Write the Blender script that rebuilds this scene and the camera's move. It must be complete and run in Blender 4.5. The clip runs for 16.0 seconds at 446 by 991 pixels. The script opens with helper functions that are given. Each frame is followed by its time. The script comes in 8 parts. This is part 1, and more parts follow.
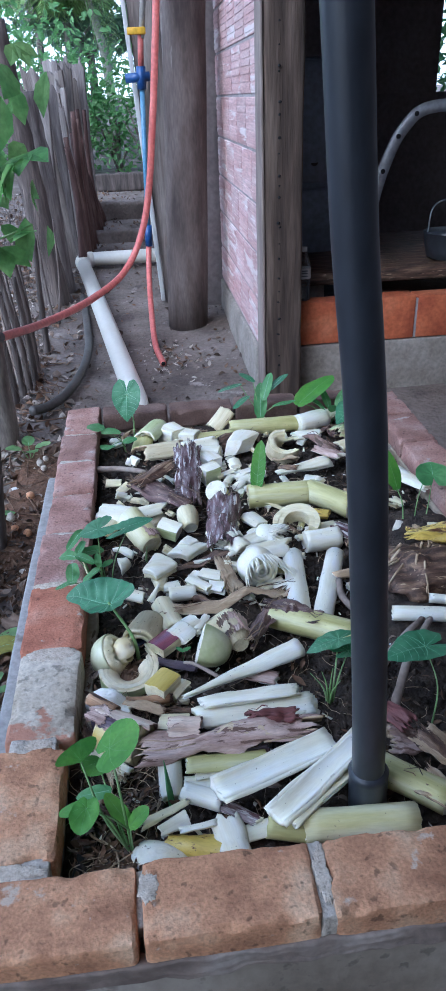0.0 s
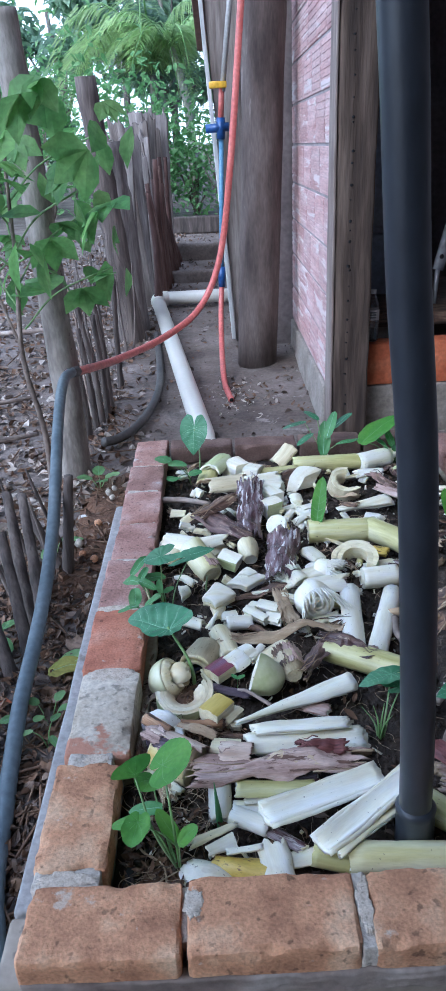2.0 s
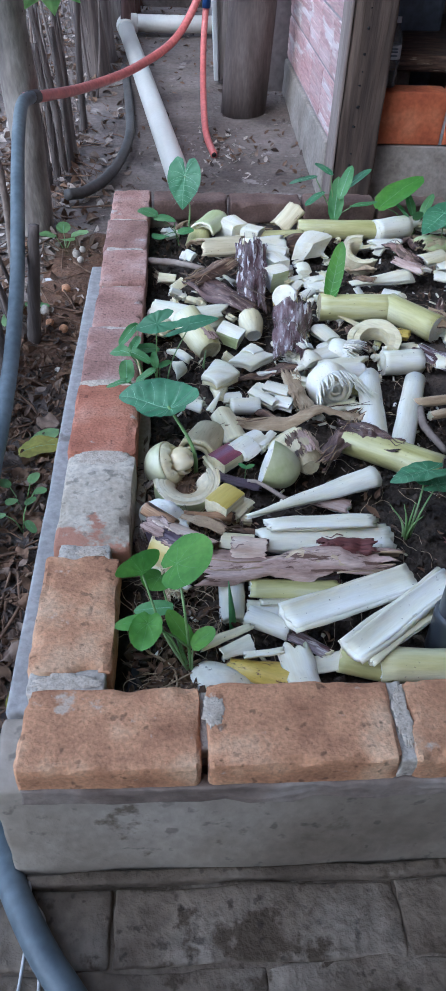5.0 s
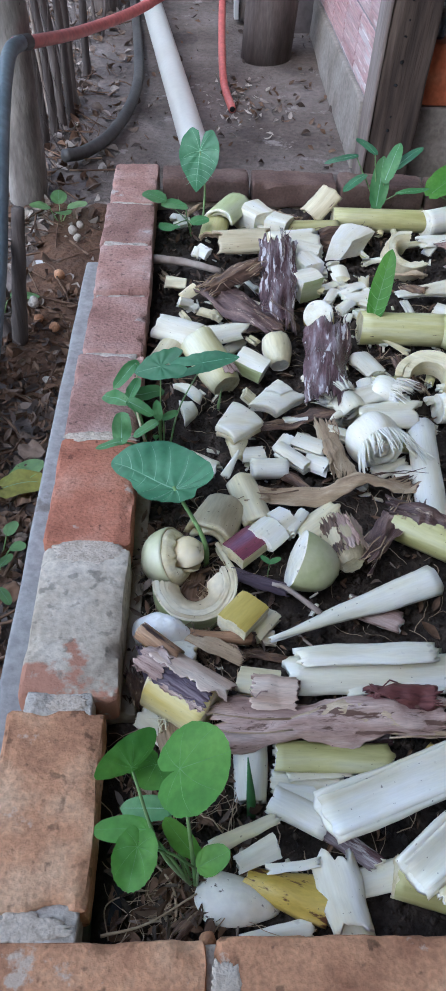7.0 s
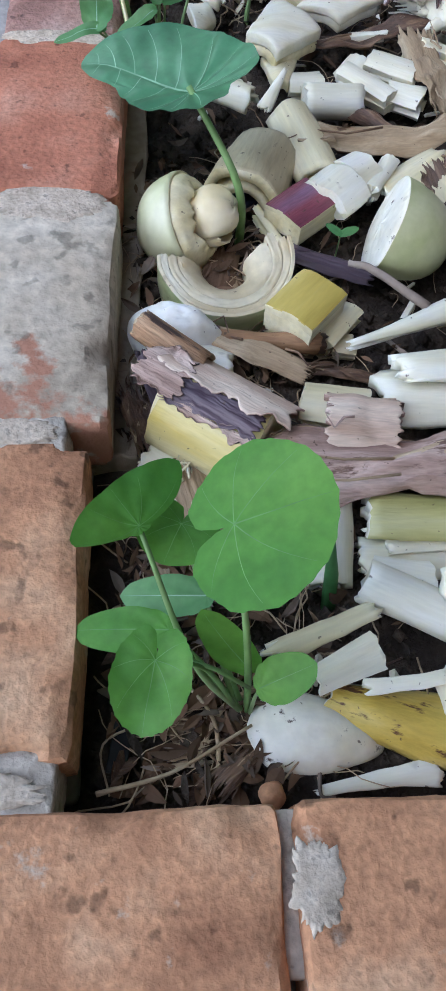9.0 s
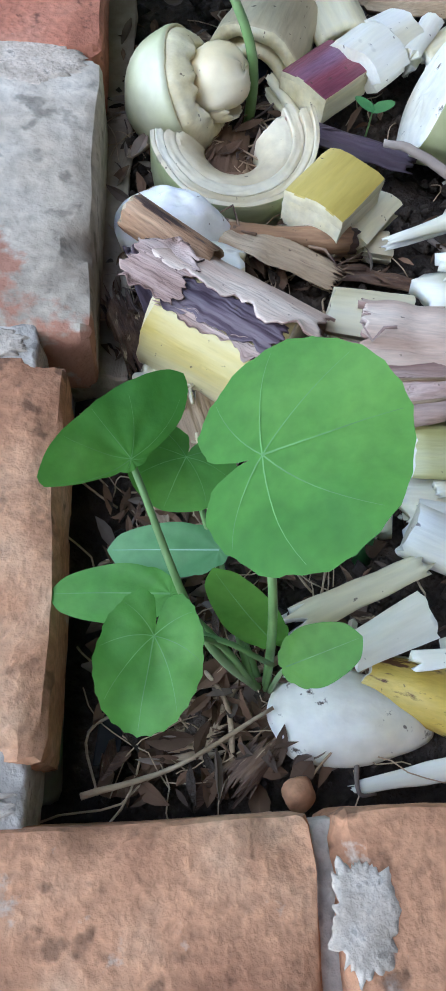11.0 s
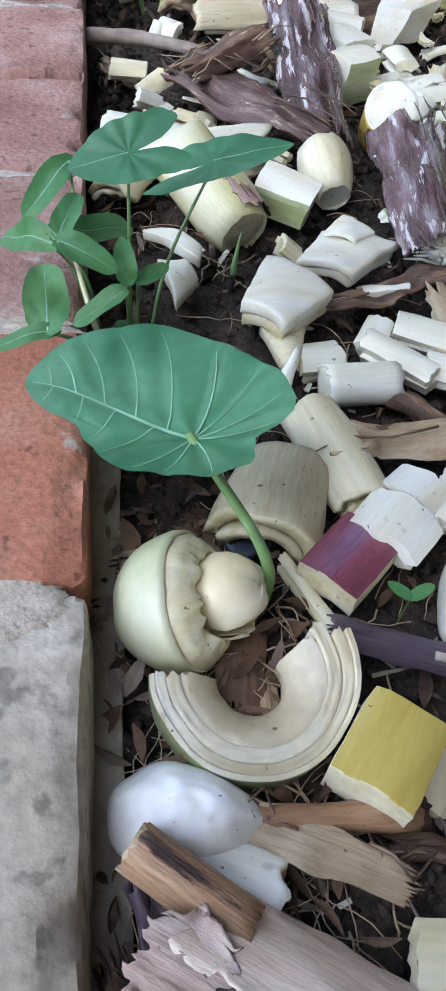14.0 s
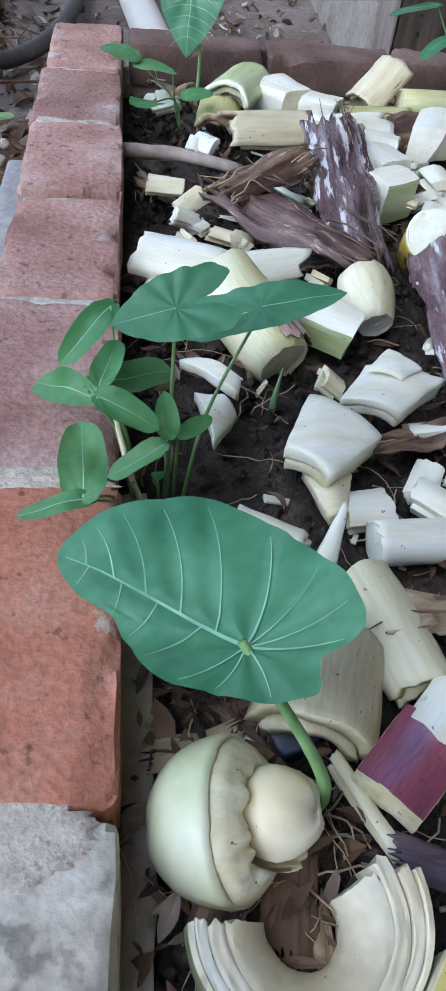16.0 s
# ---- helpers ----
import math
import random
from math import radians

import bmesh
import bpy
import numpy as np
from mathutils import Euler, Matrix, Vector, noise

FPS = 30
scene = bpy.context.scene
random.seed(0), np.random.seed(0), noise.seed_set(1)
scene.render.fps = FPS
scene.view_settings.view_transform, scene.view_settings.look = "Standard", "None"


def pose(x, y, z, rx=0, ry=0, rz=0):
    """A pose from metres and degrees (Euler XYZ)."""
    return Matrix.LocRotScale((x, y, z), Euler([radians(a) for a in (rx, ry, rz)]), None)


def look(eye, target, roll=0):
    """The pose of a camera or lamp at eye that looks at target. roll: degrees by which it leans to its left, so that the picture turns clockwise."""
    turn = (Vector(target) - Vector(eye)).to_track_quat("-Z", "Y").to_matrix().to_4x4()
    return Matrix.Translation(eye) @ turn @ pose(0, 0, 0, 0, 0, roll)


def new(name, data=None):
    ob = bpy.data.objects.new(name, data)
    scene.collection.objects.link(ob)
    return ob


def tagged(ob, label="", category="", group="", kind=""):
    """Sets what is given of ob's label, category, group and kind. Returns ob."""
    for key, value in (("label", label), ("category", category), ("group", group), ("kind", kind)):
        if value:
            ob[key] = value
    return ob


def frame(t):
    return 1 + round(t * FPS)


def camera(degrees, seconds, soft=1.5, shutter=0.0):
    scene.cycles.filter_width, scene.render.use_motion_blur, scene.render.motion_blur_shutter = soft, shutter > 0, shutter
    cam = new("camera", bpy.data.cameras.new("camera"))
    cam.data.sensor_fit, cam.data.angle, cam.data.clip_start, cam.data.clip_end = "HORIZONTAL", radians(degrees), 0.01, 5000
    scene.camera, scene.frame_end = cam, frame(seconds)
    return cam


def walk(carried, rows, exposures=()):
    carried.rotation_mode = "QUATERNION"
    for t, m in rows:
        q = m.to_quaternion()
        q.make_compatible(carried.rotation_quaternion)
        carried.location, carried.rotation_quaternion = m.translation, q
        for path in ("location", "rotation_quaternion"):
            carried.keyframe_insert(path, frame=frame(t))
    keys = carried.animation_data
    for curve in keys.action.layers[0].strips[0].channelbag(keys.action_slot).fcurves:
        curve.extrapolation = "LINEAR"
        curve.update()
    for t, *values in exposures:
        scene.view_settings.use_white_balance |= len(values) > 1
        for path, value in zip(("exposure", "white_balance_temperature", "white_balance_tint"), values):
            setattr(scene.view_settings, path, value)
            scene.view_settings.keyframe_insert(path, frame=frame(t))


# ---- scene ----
cam = camera(34.3, 16.0, 1.9)
PATH = [
    (0, (0.288, -0.509, 1.289), (0.454, 1.233, 0.319), -2.4),
    (0.5, (0.295, -0.513, 1.336), (0.409, 1.339, 0.59), -2.1),
    (1, (0.274, -0.529, 1.3), (0.292, 1.247, 0.382), -1.1),
    (1.5, (0.28, -0.558, 1.293), (0.279, 1.231, 0.398), -1.6),
    (2, (0.294, -0.557, 1.306), (0.288, 1.242, 0.431), -2.9),
    (2.5, (0.289, -0.542, 1.312), (0.253, 1.266, 0.457), -3.5),
    (3, (0.285, -0.532, 1.316), (0.167, 1.271, 0.459), -5.0),
    (3.5, (0.278, -0.53, 1.304), (0.181, 1.254, 0.405), -3.8),
    (4, (0.265, -0.509, 1.252), (0.239, 1.197, 0.209), -0.3),
    (4.5, (0.226, -0.446, 1.189), (0.264, 1.087, -0.095), 2.6),
    (5, (0.19, -0.389, 1.169), (0.304, 1.083, -0.181), 2.5),
    (5.2, (0.169, -0.375, 1.172), (0.306, 1.104, -0.167), 2.1),
    (7.3, (0.185, -0.003, 1.117), (0.288, 1.36, -0.343), 4.2),
    (7.5, (0.171, 0.018, 1.071), (0.278, 1.369, -0.401), 3.2),
    (8, (0.168, 0.042, 0.955), (0.29, 1.136, -0.716), 2.6),
    (8.5, (0.164, 0.062, 0.846), (0.297, 1.056, -0.884), 5.3),
    (9, (0.154, 0.073, 0.8), (0.299, 1.009, -0.962), 7.6),
    (9.2, (0.155, 0.077, 0.787), (0.295, 0.964, -0.999), 7.3),
    (11.3, (0.147, 0.113, 0.713), (0.314, 0.91, -1.114), 10.4),
    (11.5, (0.145, 0.117, 0.717), (0.303, 0.92, -1.109), 9.8),
    (12, (0.148, 0.159, 0.731), (0.299, 1.064, -1.046), 7.9),
    (12.5, (0.147, 0.23, 0.74), (0.317, 1.308, -0.936), 7.1),
    (13, (0.142, 0.297, 0.737), (0.353, 1.493, -0.852), 7.2),
    (13.5, (0.145, 0.335, 0.727), (0.382, 1.53, -0.859), 6.5),
    (14, (0.136, 0.356, 0.728), (0.402, 1.575, -0.835), 7.3),
    (14.5, (0.135, 0.378, 0.722), (0.385, 1.627, -0.82), 6.4),
    (15, (0.136, 0.401, 0.721), (0.386, 1.67, -0.804), 6.3),
    (15.5, (0.13, 0.423, 0.73), (0.391, 1.732, -0.76), 7.4),
    (16, (0.12, 0.436, 0.74), (0.37, 1.784, -0.715), 7.5),
]
walk(cam, [(t, look(eye, target, roll)) for t, eye, target, roll in PATH],
     [(0, 0.52, 4650, 8), (0.8, 0.52, 4700, 8), (2.5, 0.60, 4700, 8), (4.0, 0.58, 4750, 8), (5.2, 0.50, 4800, 8), (7.5, 0.43, 5050, 8), (9.0, 0.62, 5200, 8), (11.5, 0.91, 4950, 5), (12.4, 0.88, 5050, 6), (13.0, 0.68, 5250, 9), (14.0, 0.66, 5150, 8), (16, 0.56, 4950, 6)])


# ---- world and light ----
world = bpy.data.worlds.new("world")
scene.world = world
world.use_nodes = True
sky = world.node_tree.nodes.new("ShaderNodeTexSky")
sky.sky_type = "NISHITA"
sky.sun_disc = False
sky.sun_elevation, sky.sun_rotation = radians(45), radians(-140)
sky.dust_density, sky.air_density = 4.0, 1.0
world.node_tree.links.new(sky.outputs[0], world.node_tree.nodes["Background"].inputs[0])
world.node_tree.nodes["Background"].inputs[1].default_value = 0.15
sun = new("sun", bpy.data.lights.new("sun", "SUN"))
sun.data.energy, sun.data.angle, sun.data.color = 1.5, radians(75), (1.0, 0.97, 0.92)
sun.matrix_world = look((-3.3, -1.7, 3.2), (0, 0, 0))


# ---- materials ----
FIB = (4, 30, 30)


def material(name, colours, rough=0.8, scale=12.0, stretch=(1, 1, 1), bump=0.3, fine=90.0, vary=0.12, metal=0.0,
             spots=None, spot_scale=20.0, spot_at=0.62, translucent=0.0, depth=0.004, space="Object", grains=(0.78, 1.16), pits=None, lean=None):
    """Grain of a surface: broad variation between colours, fine variation, stains and relief."""
    m = bpy.data.materials.new(name)
    m.use_nodes = True
    nt = m.node_tree
    N, K = nt.nodes, nt.links
    bsdf = N["Principled BSDF"]
    co = N.new("ShaderNodeTexCoord")
    info = N.new("ShaderNodeObjectInfo")
    mp = N.new("ShaderNodeMapping")
    mp.inputs["Scale"].default_value = stretch
    shift = N.new("ShaderNodeVectorMath")
    shift.operation = "MULTIPLY_ADD"
    comb = N.new("ShaderNodeCombineXYZ")
    for k in range(3):
        K.new(info.outputs["Random"], comb.inputs[k])
    shift.inputs[1].default_value = (7.3, 5.1, 3.7)
    K.new(comb.outputs[0], shift.inputs[0])
    K.new(co.outputs[space], shift.inputs[2])
    K.new(shift.outputs[0], mp.inputs["Vector"])
    n1 = N.new("ShaderNodeTexNoise")
    n1.inputs["Scale"].default_value, n1.inputs["Detail"].default_value = scale, 5
    n2 = N.new("ShaderNodeTexNoise")
    n2.inputs["Scale"].default_value, n2.inputs["Detail"].default_value = fine, 4
    for n in (n1, n2):
        K.new(mp.outputs[0], n.inputs["Vector"])
    ramp = N.new("ShaderNodeValToRGB")
    cr = ramp.color_ramp
    while len(cr.elements) < len(colours):
        cr.elements.new(0.5)
    for k, c in enumerate(colours):
        cr.elements[k].position = 0.3 + 0.4 * k / max(1, len(colours) - 1)
        cr.elements[k].color = (*c, 1)
    K.new(n1.outputs[0], ramp.inputs[0])
    grain = N.new("ShaderNodeMapRange")
    grain.inputs["From Min"].default_value, grain.inputs["From Max"].default_value = 0.3, 0.7
    grain.inputs["To Min"].default_value, grain.inputs["To Max"].default_value = grains
    K.new(n2.outputs[0], grain.inputs[0])
    each = N.new("ShaderNodeMapRange")
    each.inputs["To Min"].default_value, each.inputs["To Max"].default_value = 1 - vary, 1 + vary
    K.new(info.outputs["Random"], each.inputs[0])
    mul = N.new("ShaderNodeMath")
    mul.operation = "MULTIPLY"
    K.new(grain.outputs[0], mul.inputs[0])
    K.new(each.outputs[0], mul.inputs[1])
    tint = N.new("ShaderNodeVectorMath")
    tint.operation = "SCALE"
    K.new(ramp.outputs[0], tint.inputs[0])
    K.new(mul.outputs[0], tint.inputs["Scale"])
    colour = tint.outputs[0]
    if spots:
        n3 = N.new("ShaderNodeTexNoise")
        n3.inputs["Scale"].default_value, n3.inputs["Detail"].default_value = spot_scale, 6
        n3.inputs["Roughness"].default_value = 0.65
        K.new(mp.outputs[0], n3.inputs["Vector"])
        edge = N.new("ShaderNodeMapRange")
        edge.inputs["From Min"].default_value, edge.inputs["From Max"].default_value = spot_at, spot_at + 0.05
        K.new(n3.outputs[0], edge.inputs[0])
        if lean:
            dot = N.new("ShaderNodeVectorMath")
            dot.operation = "DOT_PRODUCT"
            dot.inputs[1].default_value = lean
            K.new(co.outputs[space], dot.inputs[0])
            add = N.new("ShaderNodeMath")
            add.operation = "ADD"
            K.new(n3.outputs[0], add.inputs[0])
            K.new(dot.outputs["Value"], add.inputs[1])
            K.new(add.outputs[0], edge.inputs[0])
        mix = N.new("ShaderNodeMix")
        mix.data_type = "RGBA"
        K.new(edge.outputs[0], mix.inputs[0])
        K.new(colour, mix.inputs[6])
        mix.inputs[7].default_value = (*spots, 1)
        colour = mix.outputs[2]
    if pits:
        n4 = N.new("ShaderNodeTexNoise")
        n4.inputs["Scale"].default_value, n4.inputs["Detail"].default_value = pits[0], 3
        K.new(mp.outputs[0], n4.inputs["Vector"])
        hole = N.new("ShaderNodeMapRange")
        hole.inputs["From Min"].default_value, hole.inputs["From Max"].default_value = pits[1], pits[1] + 0.07
        hole.inputs["To Min"].default_value, hole.inputs["To Max"].default_value = 1.0, pits[2]
        K.new(n4.outputs[0], hole.inputs[0])
        dim = N.new("ShaderNodeVectorMath")
        dim.operation = "SCALE"
        K.new(colour, dim.inputs[0])
        K.new(hole.outputs[0], dim.inputs["Scale"])
        colour = dim.outputs[0]
    if stretch == FIB or name.startswith(("corm", "rind_gold")):
        # crumbs of soil and small bruises
        for size, low, tone in ((190.0, 0.715, 0.2), (46.0, 0.715, 0.72)):
            n5 = N.new("ShaderNodeTexNoise")
            n5.inputs["Scale"].default_value, n5.inputs["Detail"].default_value = size, 2
            K.new(shift.outputs[0], n5.inputs["Vector"])
            crumb = N.new("ShaderNodeMapRange")
            crumb.inputs["From Min"].default_value, crumb.inputs["From Max"].default_value = low, low + 0.04
            crumb.inputs["To Max"].default_value = 1.0 - tone
            K.new(n5.outputs[0], crumb.inputs[0])
            soiled = N.new("ShaderNodeMix")
            soiled.data_type = "RGBA"
            K.new(crumb.outputs[0], soiled.inputs[0])
            K.new(colour, soiled.inputs[6])
            soiled.inputs[7].default_value = (0.09, 0.055, 0.035, 1)
            colour = soiled.outputs[2]
    K.new(colour, bsdf.inputs["Base Color"])
    bsdf.inputs["Roughness"].default_value, bsdf.inputs["Metallic"].default_value = rough, metal
    if name.startswith(("pith", "corm")):
        bsdf.inputs["Subsurface Weight"].default_value, bsdf.inputs["Subsurface Scale"].default_value = 0.35, 0.006
        bsdf.inputs["Subsurface Radius"].default_value = (1.0, 0.9, 0.6)
    if bump:
        both = N.new("ShaderNodeMath")
        both.operation = "ADD"
        K.new(n1.outputs[0], both.inputs[0])
        K.new(n2.outputs[0], both.inputs[1])
        b = N.new("ShaderNodeBump")
        b.inputs["Strength"].default_value, b.inputs["Distance"].default_value = bump, depth
        K.new(both.outputs[0], b.inputs["Height"])
        K.new(b.outputs[0], bsdf.inputs["Normal"])
    if translucent:
        tr = N.new("ShaderNodeBsdfTranslucent")
        K.new(colour, tr.inputs["Color"])
        ms = N.new("ShaderNodeMixShader")
        ms.inputs[0].default_value = translucent
        K.new(bsdf.outputs[0], ms.inputs[1])
        K.new(tr.outputs[0], ms.inputs[2])
        K.new(ms.outputs[0], N["Material Output"].inputs["Surface"])
    return m


pith = material("pith", [(0.74, 0.685, 0.50), (0.85, 0.82, 0.68), (0.885, 0.87, 0.79)], 0.45, 1.6, FIB, 0.15, 14, 0.04, spots=(0.25, 0.17, 0.12), spot_scale=9, spot_at=0.80, grains=(0.95, 1.04), depth=0.002)
pith_cream = material("pith_cream", [(0.60, 0.52, 0.29), (0.75, 0.68, 0.45), (0.81, 0.765, 0.58)], 0.55, 1.6, FIB, 0.2, 9, 0.07, spots=(0.24, 0.15, 0.09), spot_scale=8, spot_at=0.73, grains=(0.9, 1.06), depth=0.002)
corm_pale = material("corm_pale", [(0.74, 0.68, 0.52), (0.84, 0.81, 0.70), (0.88, 0.865, 0.79)], 0.5, 22, (1, 1, 1), 0.3, 130, 0.04, spots=(0.10, 0.07, 0.05), spot_scale=75, spot_at=0.635, grains=(0.92, 1.05), depth=0.0015)
ivory = material("corm_ivory", [(0.70, 0.57, 0.30), (0.80, 0.71, 0.49), (0.86, 0.82, 0.68)], 0.4, 16, (1, 1, 1), 0.15, 120, 0.04, grains=(0.95, 1.04), depth=0.001)
pith_soft = material("corm_soft", [(0.80, 0.78, 0.70), (0.88, 0.87, 0.83), (0.91, 0.905, 0.885)], 0.75, 28, (1, 1, 1), 0.25, 160, 0.03, grains=(0.95, 1.04), depth=0.0015)
corm_white = material("corm_white", [(0.60, 0.50, 0.31), (0.73, 0.655, 0.47), (0.80, 0.755, 0.61)], 0.55, 14, (1, 1, 1), 0.3, 110, 0.05, spots=(0.30, 0.18, 0.11), spot_scale=45, spot_at=0.69, grains=(0.88, 1.05), depth=0.002)
rind_yellow = material("rind_yellow", [(0.40, 0.37, 0.12), (0.56, 0.53, 0.24), (0.66, 0.64, 0.40)], 0.42, 1.5, FIB, 0.2, 9, 0.08, spots=(0.13, 0.07, 0.04), spot_scale=7, spot_at=0.69, grains=(0.9, 1.06))
rind_lemon = material("rind_lemon", [(0.42, 0.31, 0.055), (0.56, 0.44, 0.10), (0.64, 0.54, 0.20)], 0.42, 1.5, FIB, 0.15, 14, 0.04, spots=(0.22, 0.12, 0.05), spot_scale=9, spot_at=0.72, grains=(0.93, 1.05))
rind_cream = material("rind_cream", [(0.56, 0.50, 0.20), (0.69, 0.65, 0.38), (0.76, 0.74, 0.56)], 0.42, 1.2, FIB, 0.15, 14, 0.04, spots=(0.36, 0.24, 0.12), spot_scale=7, spot_at=0.72, grains=(0.93, 1.05))
rind_stump = material("rind_stump", [(0.60, 0.46, 0.10), (0.70, 0.60, 0.26), (0.77, 0.72, 0.48)], 0.42, 1.2, FIB, 0.15, 14, 0.04, spots=(0.36, 0.24, 0.12), spot_scale=7, spot_at=0.72, grains=(0.93, 1.05))
rind_gold = material("rind_gold", [(0.52, 0.36, 0.06), (0.70, 0.52, 0.10), (0.76, 0.62, 0.22)], 0.42, 1.5, (9, 30, 30), 0.2, 14, 0.06, spots=(0.14, 0.06, 0.03), spot_scale=2.6, spot_at=0.545, grains=(0.9, 1.06))
rind_green = material("rind_green", [(0.40, 0.45, 0.18), (0.54, 0.59, 0.32), (0.66, 0.69, 0.48)], 0.38, 1.3, FIB, 0.15, 9, 0.06, spots=(0.3, 0.2, 0.12), spot_scale=7, spot_at=0.75, grains=(0.93, 1.05))
rind_tan = material("rind_tan", [(0.46, 0.38, 0.22), (0.62, 0.54, 0.35), (0.70, 0.64, 0.46)], 0.5, 1.5, FIB, 0.25, 9, 0.08, spots=(0.22, 0.13, 0.10), spot_scale=5, spot_at=0.66, grains=(0.9, 1.06))
husk_purple = material("husk_purple", [(0.035, 0.018, 0.017), (0.11, 0.062, 0.054), (0.27, 0.18, 0.145)], 0.30, 2.4, FIB, 0.5, 24, 0.15, spots=(0.56, 0.45, 0.33), spot_scale=3.6, spot_at=0.60, grains=(0.66, 1.22), depth=0.003)
# whitish streaks here are silvery highlights put into the husk's colour
husk_violet = material("husk_violet", [(0.05, 0.024, 0.026), (0.15, 0.085, 0.09), (0.38, 0.32, 0.34)], 0.20, 2.4, FIB, 0.55, 26, 0.1, spots=(0.62, 0.58, 0.58), spot_scale=3.2, spot_at=0.55, grains=(0.66, 1.18), depth=0.003)
husk_brown = material("husk_brown", [(0.032, 0.018, 0.013), (0.12, 0.068, 0.045), (0.31, 0.20, 0.12)], 0.5, 2.6, FIB, 0.5, 24, 0.2, grains=(0.66, 1.22), depth=0.003, spots=(0.54, 0.41, 0.26), spot_scale=4.2, spot_at=0.62)
litter_rust = material("leaf_rust", [(0.16, 0.085, 0.04), (0.32, 0.18, 0.09), (0.44, 0.28, 0.16)], 0.6, 2.2, FIB, 0.4, 20, 0.1, grains=(0.8, 1.15), depth=0.002)
bark_rust = material("bark_rust", [(0.15, 0.075, 0.035), (0.36, 0.21, 0.11), (0.52, 0.35, 0.21)], 0.6, 2.0, FIB, 0.5, 20, 0.1, grains=(0.7, 1.2), depth=0.003, spots=(0.055, 0.03, 0.025), spot_scale=3, spot_at=0.555)
husk_pink = material("husk_pink", [(0.22, 0.125, 0.095), (0.43, 0.30, 0.25), (0.60, 0.48, 0.42)], 0.6, 2.0, FIB, 0.4, 20, 0.12, spots=(0.15, 0.085, 0.06), spot_scale=3, spot_at=0.575, grains=(0.8, 1.12), depth=0.003)
husk_tan = material("husk_tan", [(0.24, 0.165, 0.095), (0.42, 0.31, 0.19), (0.56, 0.46, 0.32)], 0.7, 2.0, FIB, 0.4, 24, 0.15, spots=(0.12, 0.07, 0.045), spot_scale=5, spot_at=0.67, grains=(0.84, 1.1), depth=0.003)
rind_purple = material("rind_purple", [(0.05, 0.035, 0.055), (0.10, 0.07, 0.095), (0.17, 0.12, 0.14)], 0.45, 1.6, FIB, 0.2, 24, 0.06, spots=(0.34, 0.25, 0.24), spot_scale=4, spot_at=0.68, grains=(0.88, 1.08), depth=0.002)
rind_magenta = material("rind_magenta", [(0.14, 0.035, 0.06), (0.26, 0.07, 0.10), (0.24, 0.13, 0.22)], 0.4, 1.2, FIB, 0.3, 18, 0.06, spots=(0.55, 0.45, 0.40), spot_scale=6, spot_at=0.70)
bark_mauve = material("bark_mauve", [(0.44, 0.285, 0.20), (0.67, 0.52, 0.41), (0.77, 0.665, 0.55)], 0.45, 2.0, FIB, 0.3, 24, 0.05, spots=(0.26, 0.14, 0.095), spot_scale=4, spot_at=0.63, grains=(0.86, 1.08), depth=0.002)
husk_red = material("husk_red", [(0.10, 0.03, 0.03), (0.17, 0.06, 0.05)], 0.6, 3, FIB, 0.4, 10)
soil_mat = material("soil", [(0.022, 0.016, 0.013), (0.05, 0.036, 0.027), (0.105, 0.077, 0.057)], 0.95, 30, (1, 1, 1), 0.9, 160, 0.0, depth=0.008)
earth_mat = material("earth", [(0.11, 0.083, 0.066), (0.18, 0.145, 0.122), (0.25, 0.21, 0.185)], 0.95, 3.0, (1, 1, 1), 0.9, 45, 0.0, spots=(0.31, 0.27, 0.24), spot_scale=9, spot_at=0.62, depth=0.012, pits=(5, 0.58, 0.7))
earth_red = material("earth_red", [(0.10, 0.055, 0.03), (0.17, 0.09, 0.05)], 0.95, 9, (1, 1, 1), 0.9, 60, 0.0, depth=0.012)
litter_mat = material("litter", [(0.10, 0.065, 0.045), (0.22, 0.16, 0.12), (0.36, 0.30, 0.25)], 0.9, 9, (1, 1, 1), 0.4, 60, 0.3)
litter_dark = material("litter_dark", [(0.065, 0.035, 0.02), (0.135, 0.08, 0.047), (0.23, 0.15, 0.095)], 0.9, 18, (1, 1, 1), 0.4, 80, 0.3)
brick_tan = material("brick_tan", [(0.33, 0.158, 0.082), (0.56, 0.30, 0.16), (0.68, 0.46, 0.285)], 0.93, 14, (1, 1, 1), 0.6, 210, 0.06, spots=(0.58, 0.46, 0.35), spot_scale=18, spot_at=0.635, depth=0.0026, grains=(0.76, 1.17), pits=(60, 0.615, 0.5))
brick_red = material("brick_red", [(0.31, 0.11, 0.062), (0.48, 0.195, 0.115), (0.56, 0.30, 0.205)], 0.9, 14, (1, 1, 1), 0.6, 220, 0.05, spots=(0.52, 0.41, 0.34), spot_scale=26, spot_at=0.645, depth=0.0024, grains=(0.77, 1.16), pits=(100, 0.635, 0.5))
brick_dusk = material("brick_dusk", [(0.23, 0.12, 0.095), (0.36, 0.205, 0.165), (0.45, 0.305, 0.26)], 0.92, 13, (1, 1, 1), 0.8, 200, 0.16, spots=(0.46, 0.39, 0.35), spot_scale=16, spot_at=0.635, depth=0.0026, grains=(0.76, 1.17), pits=(85, 0.63, 0.5))
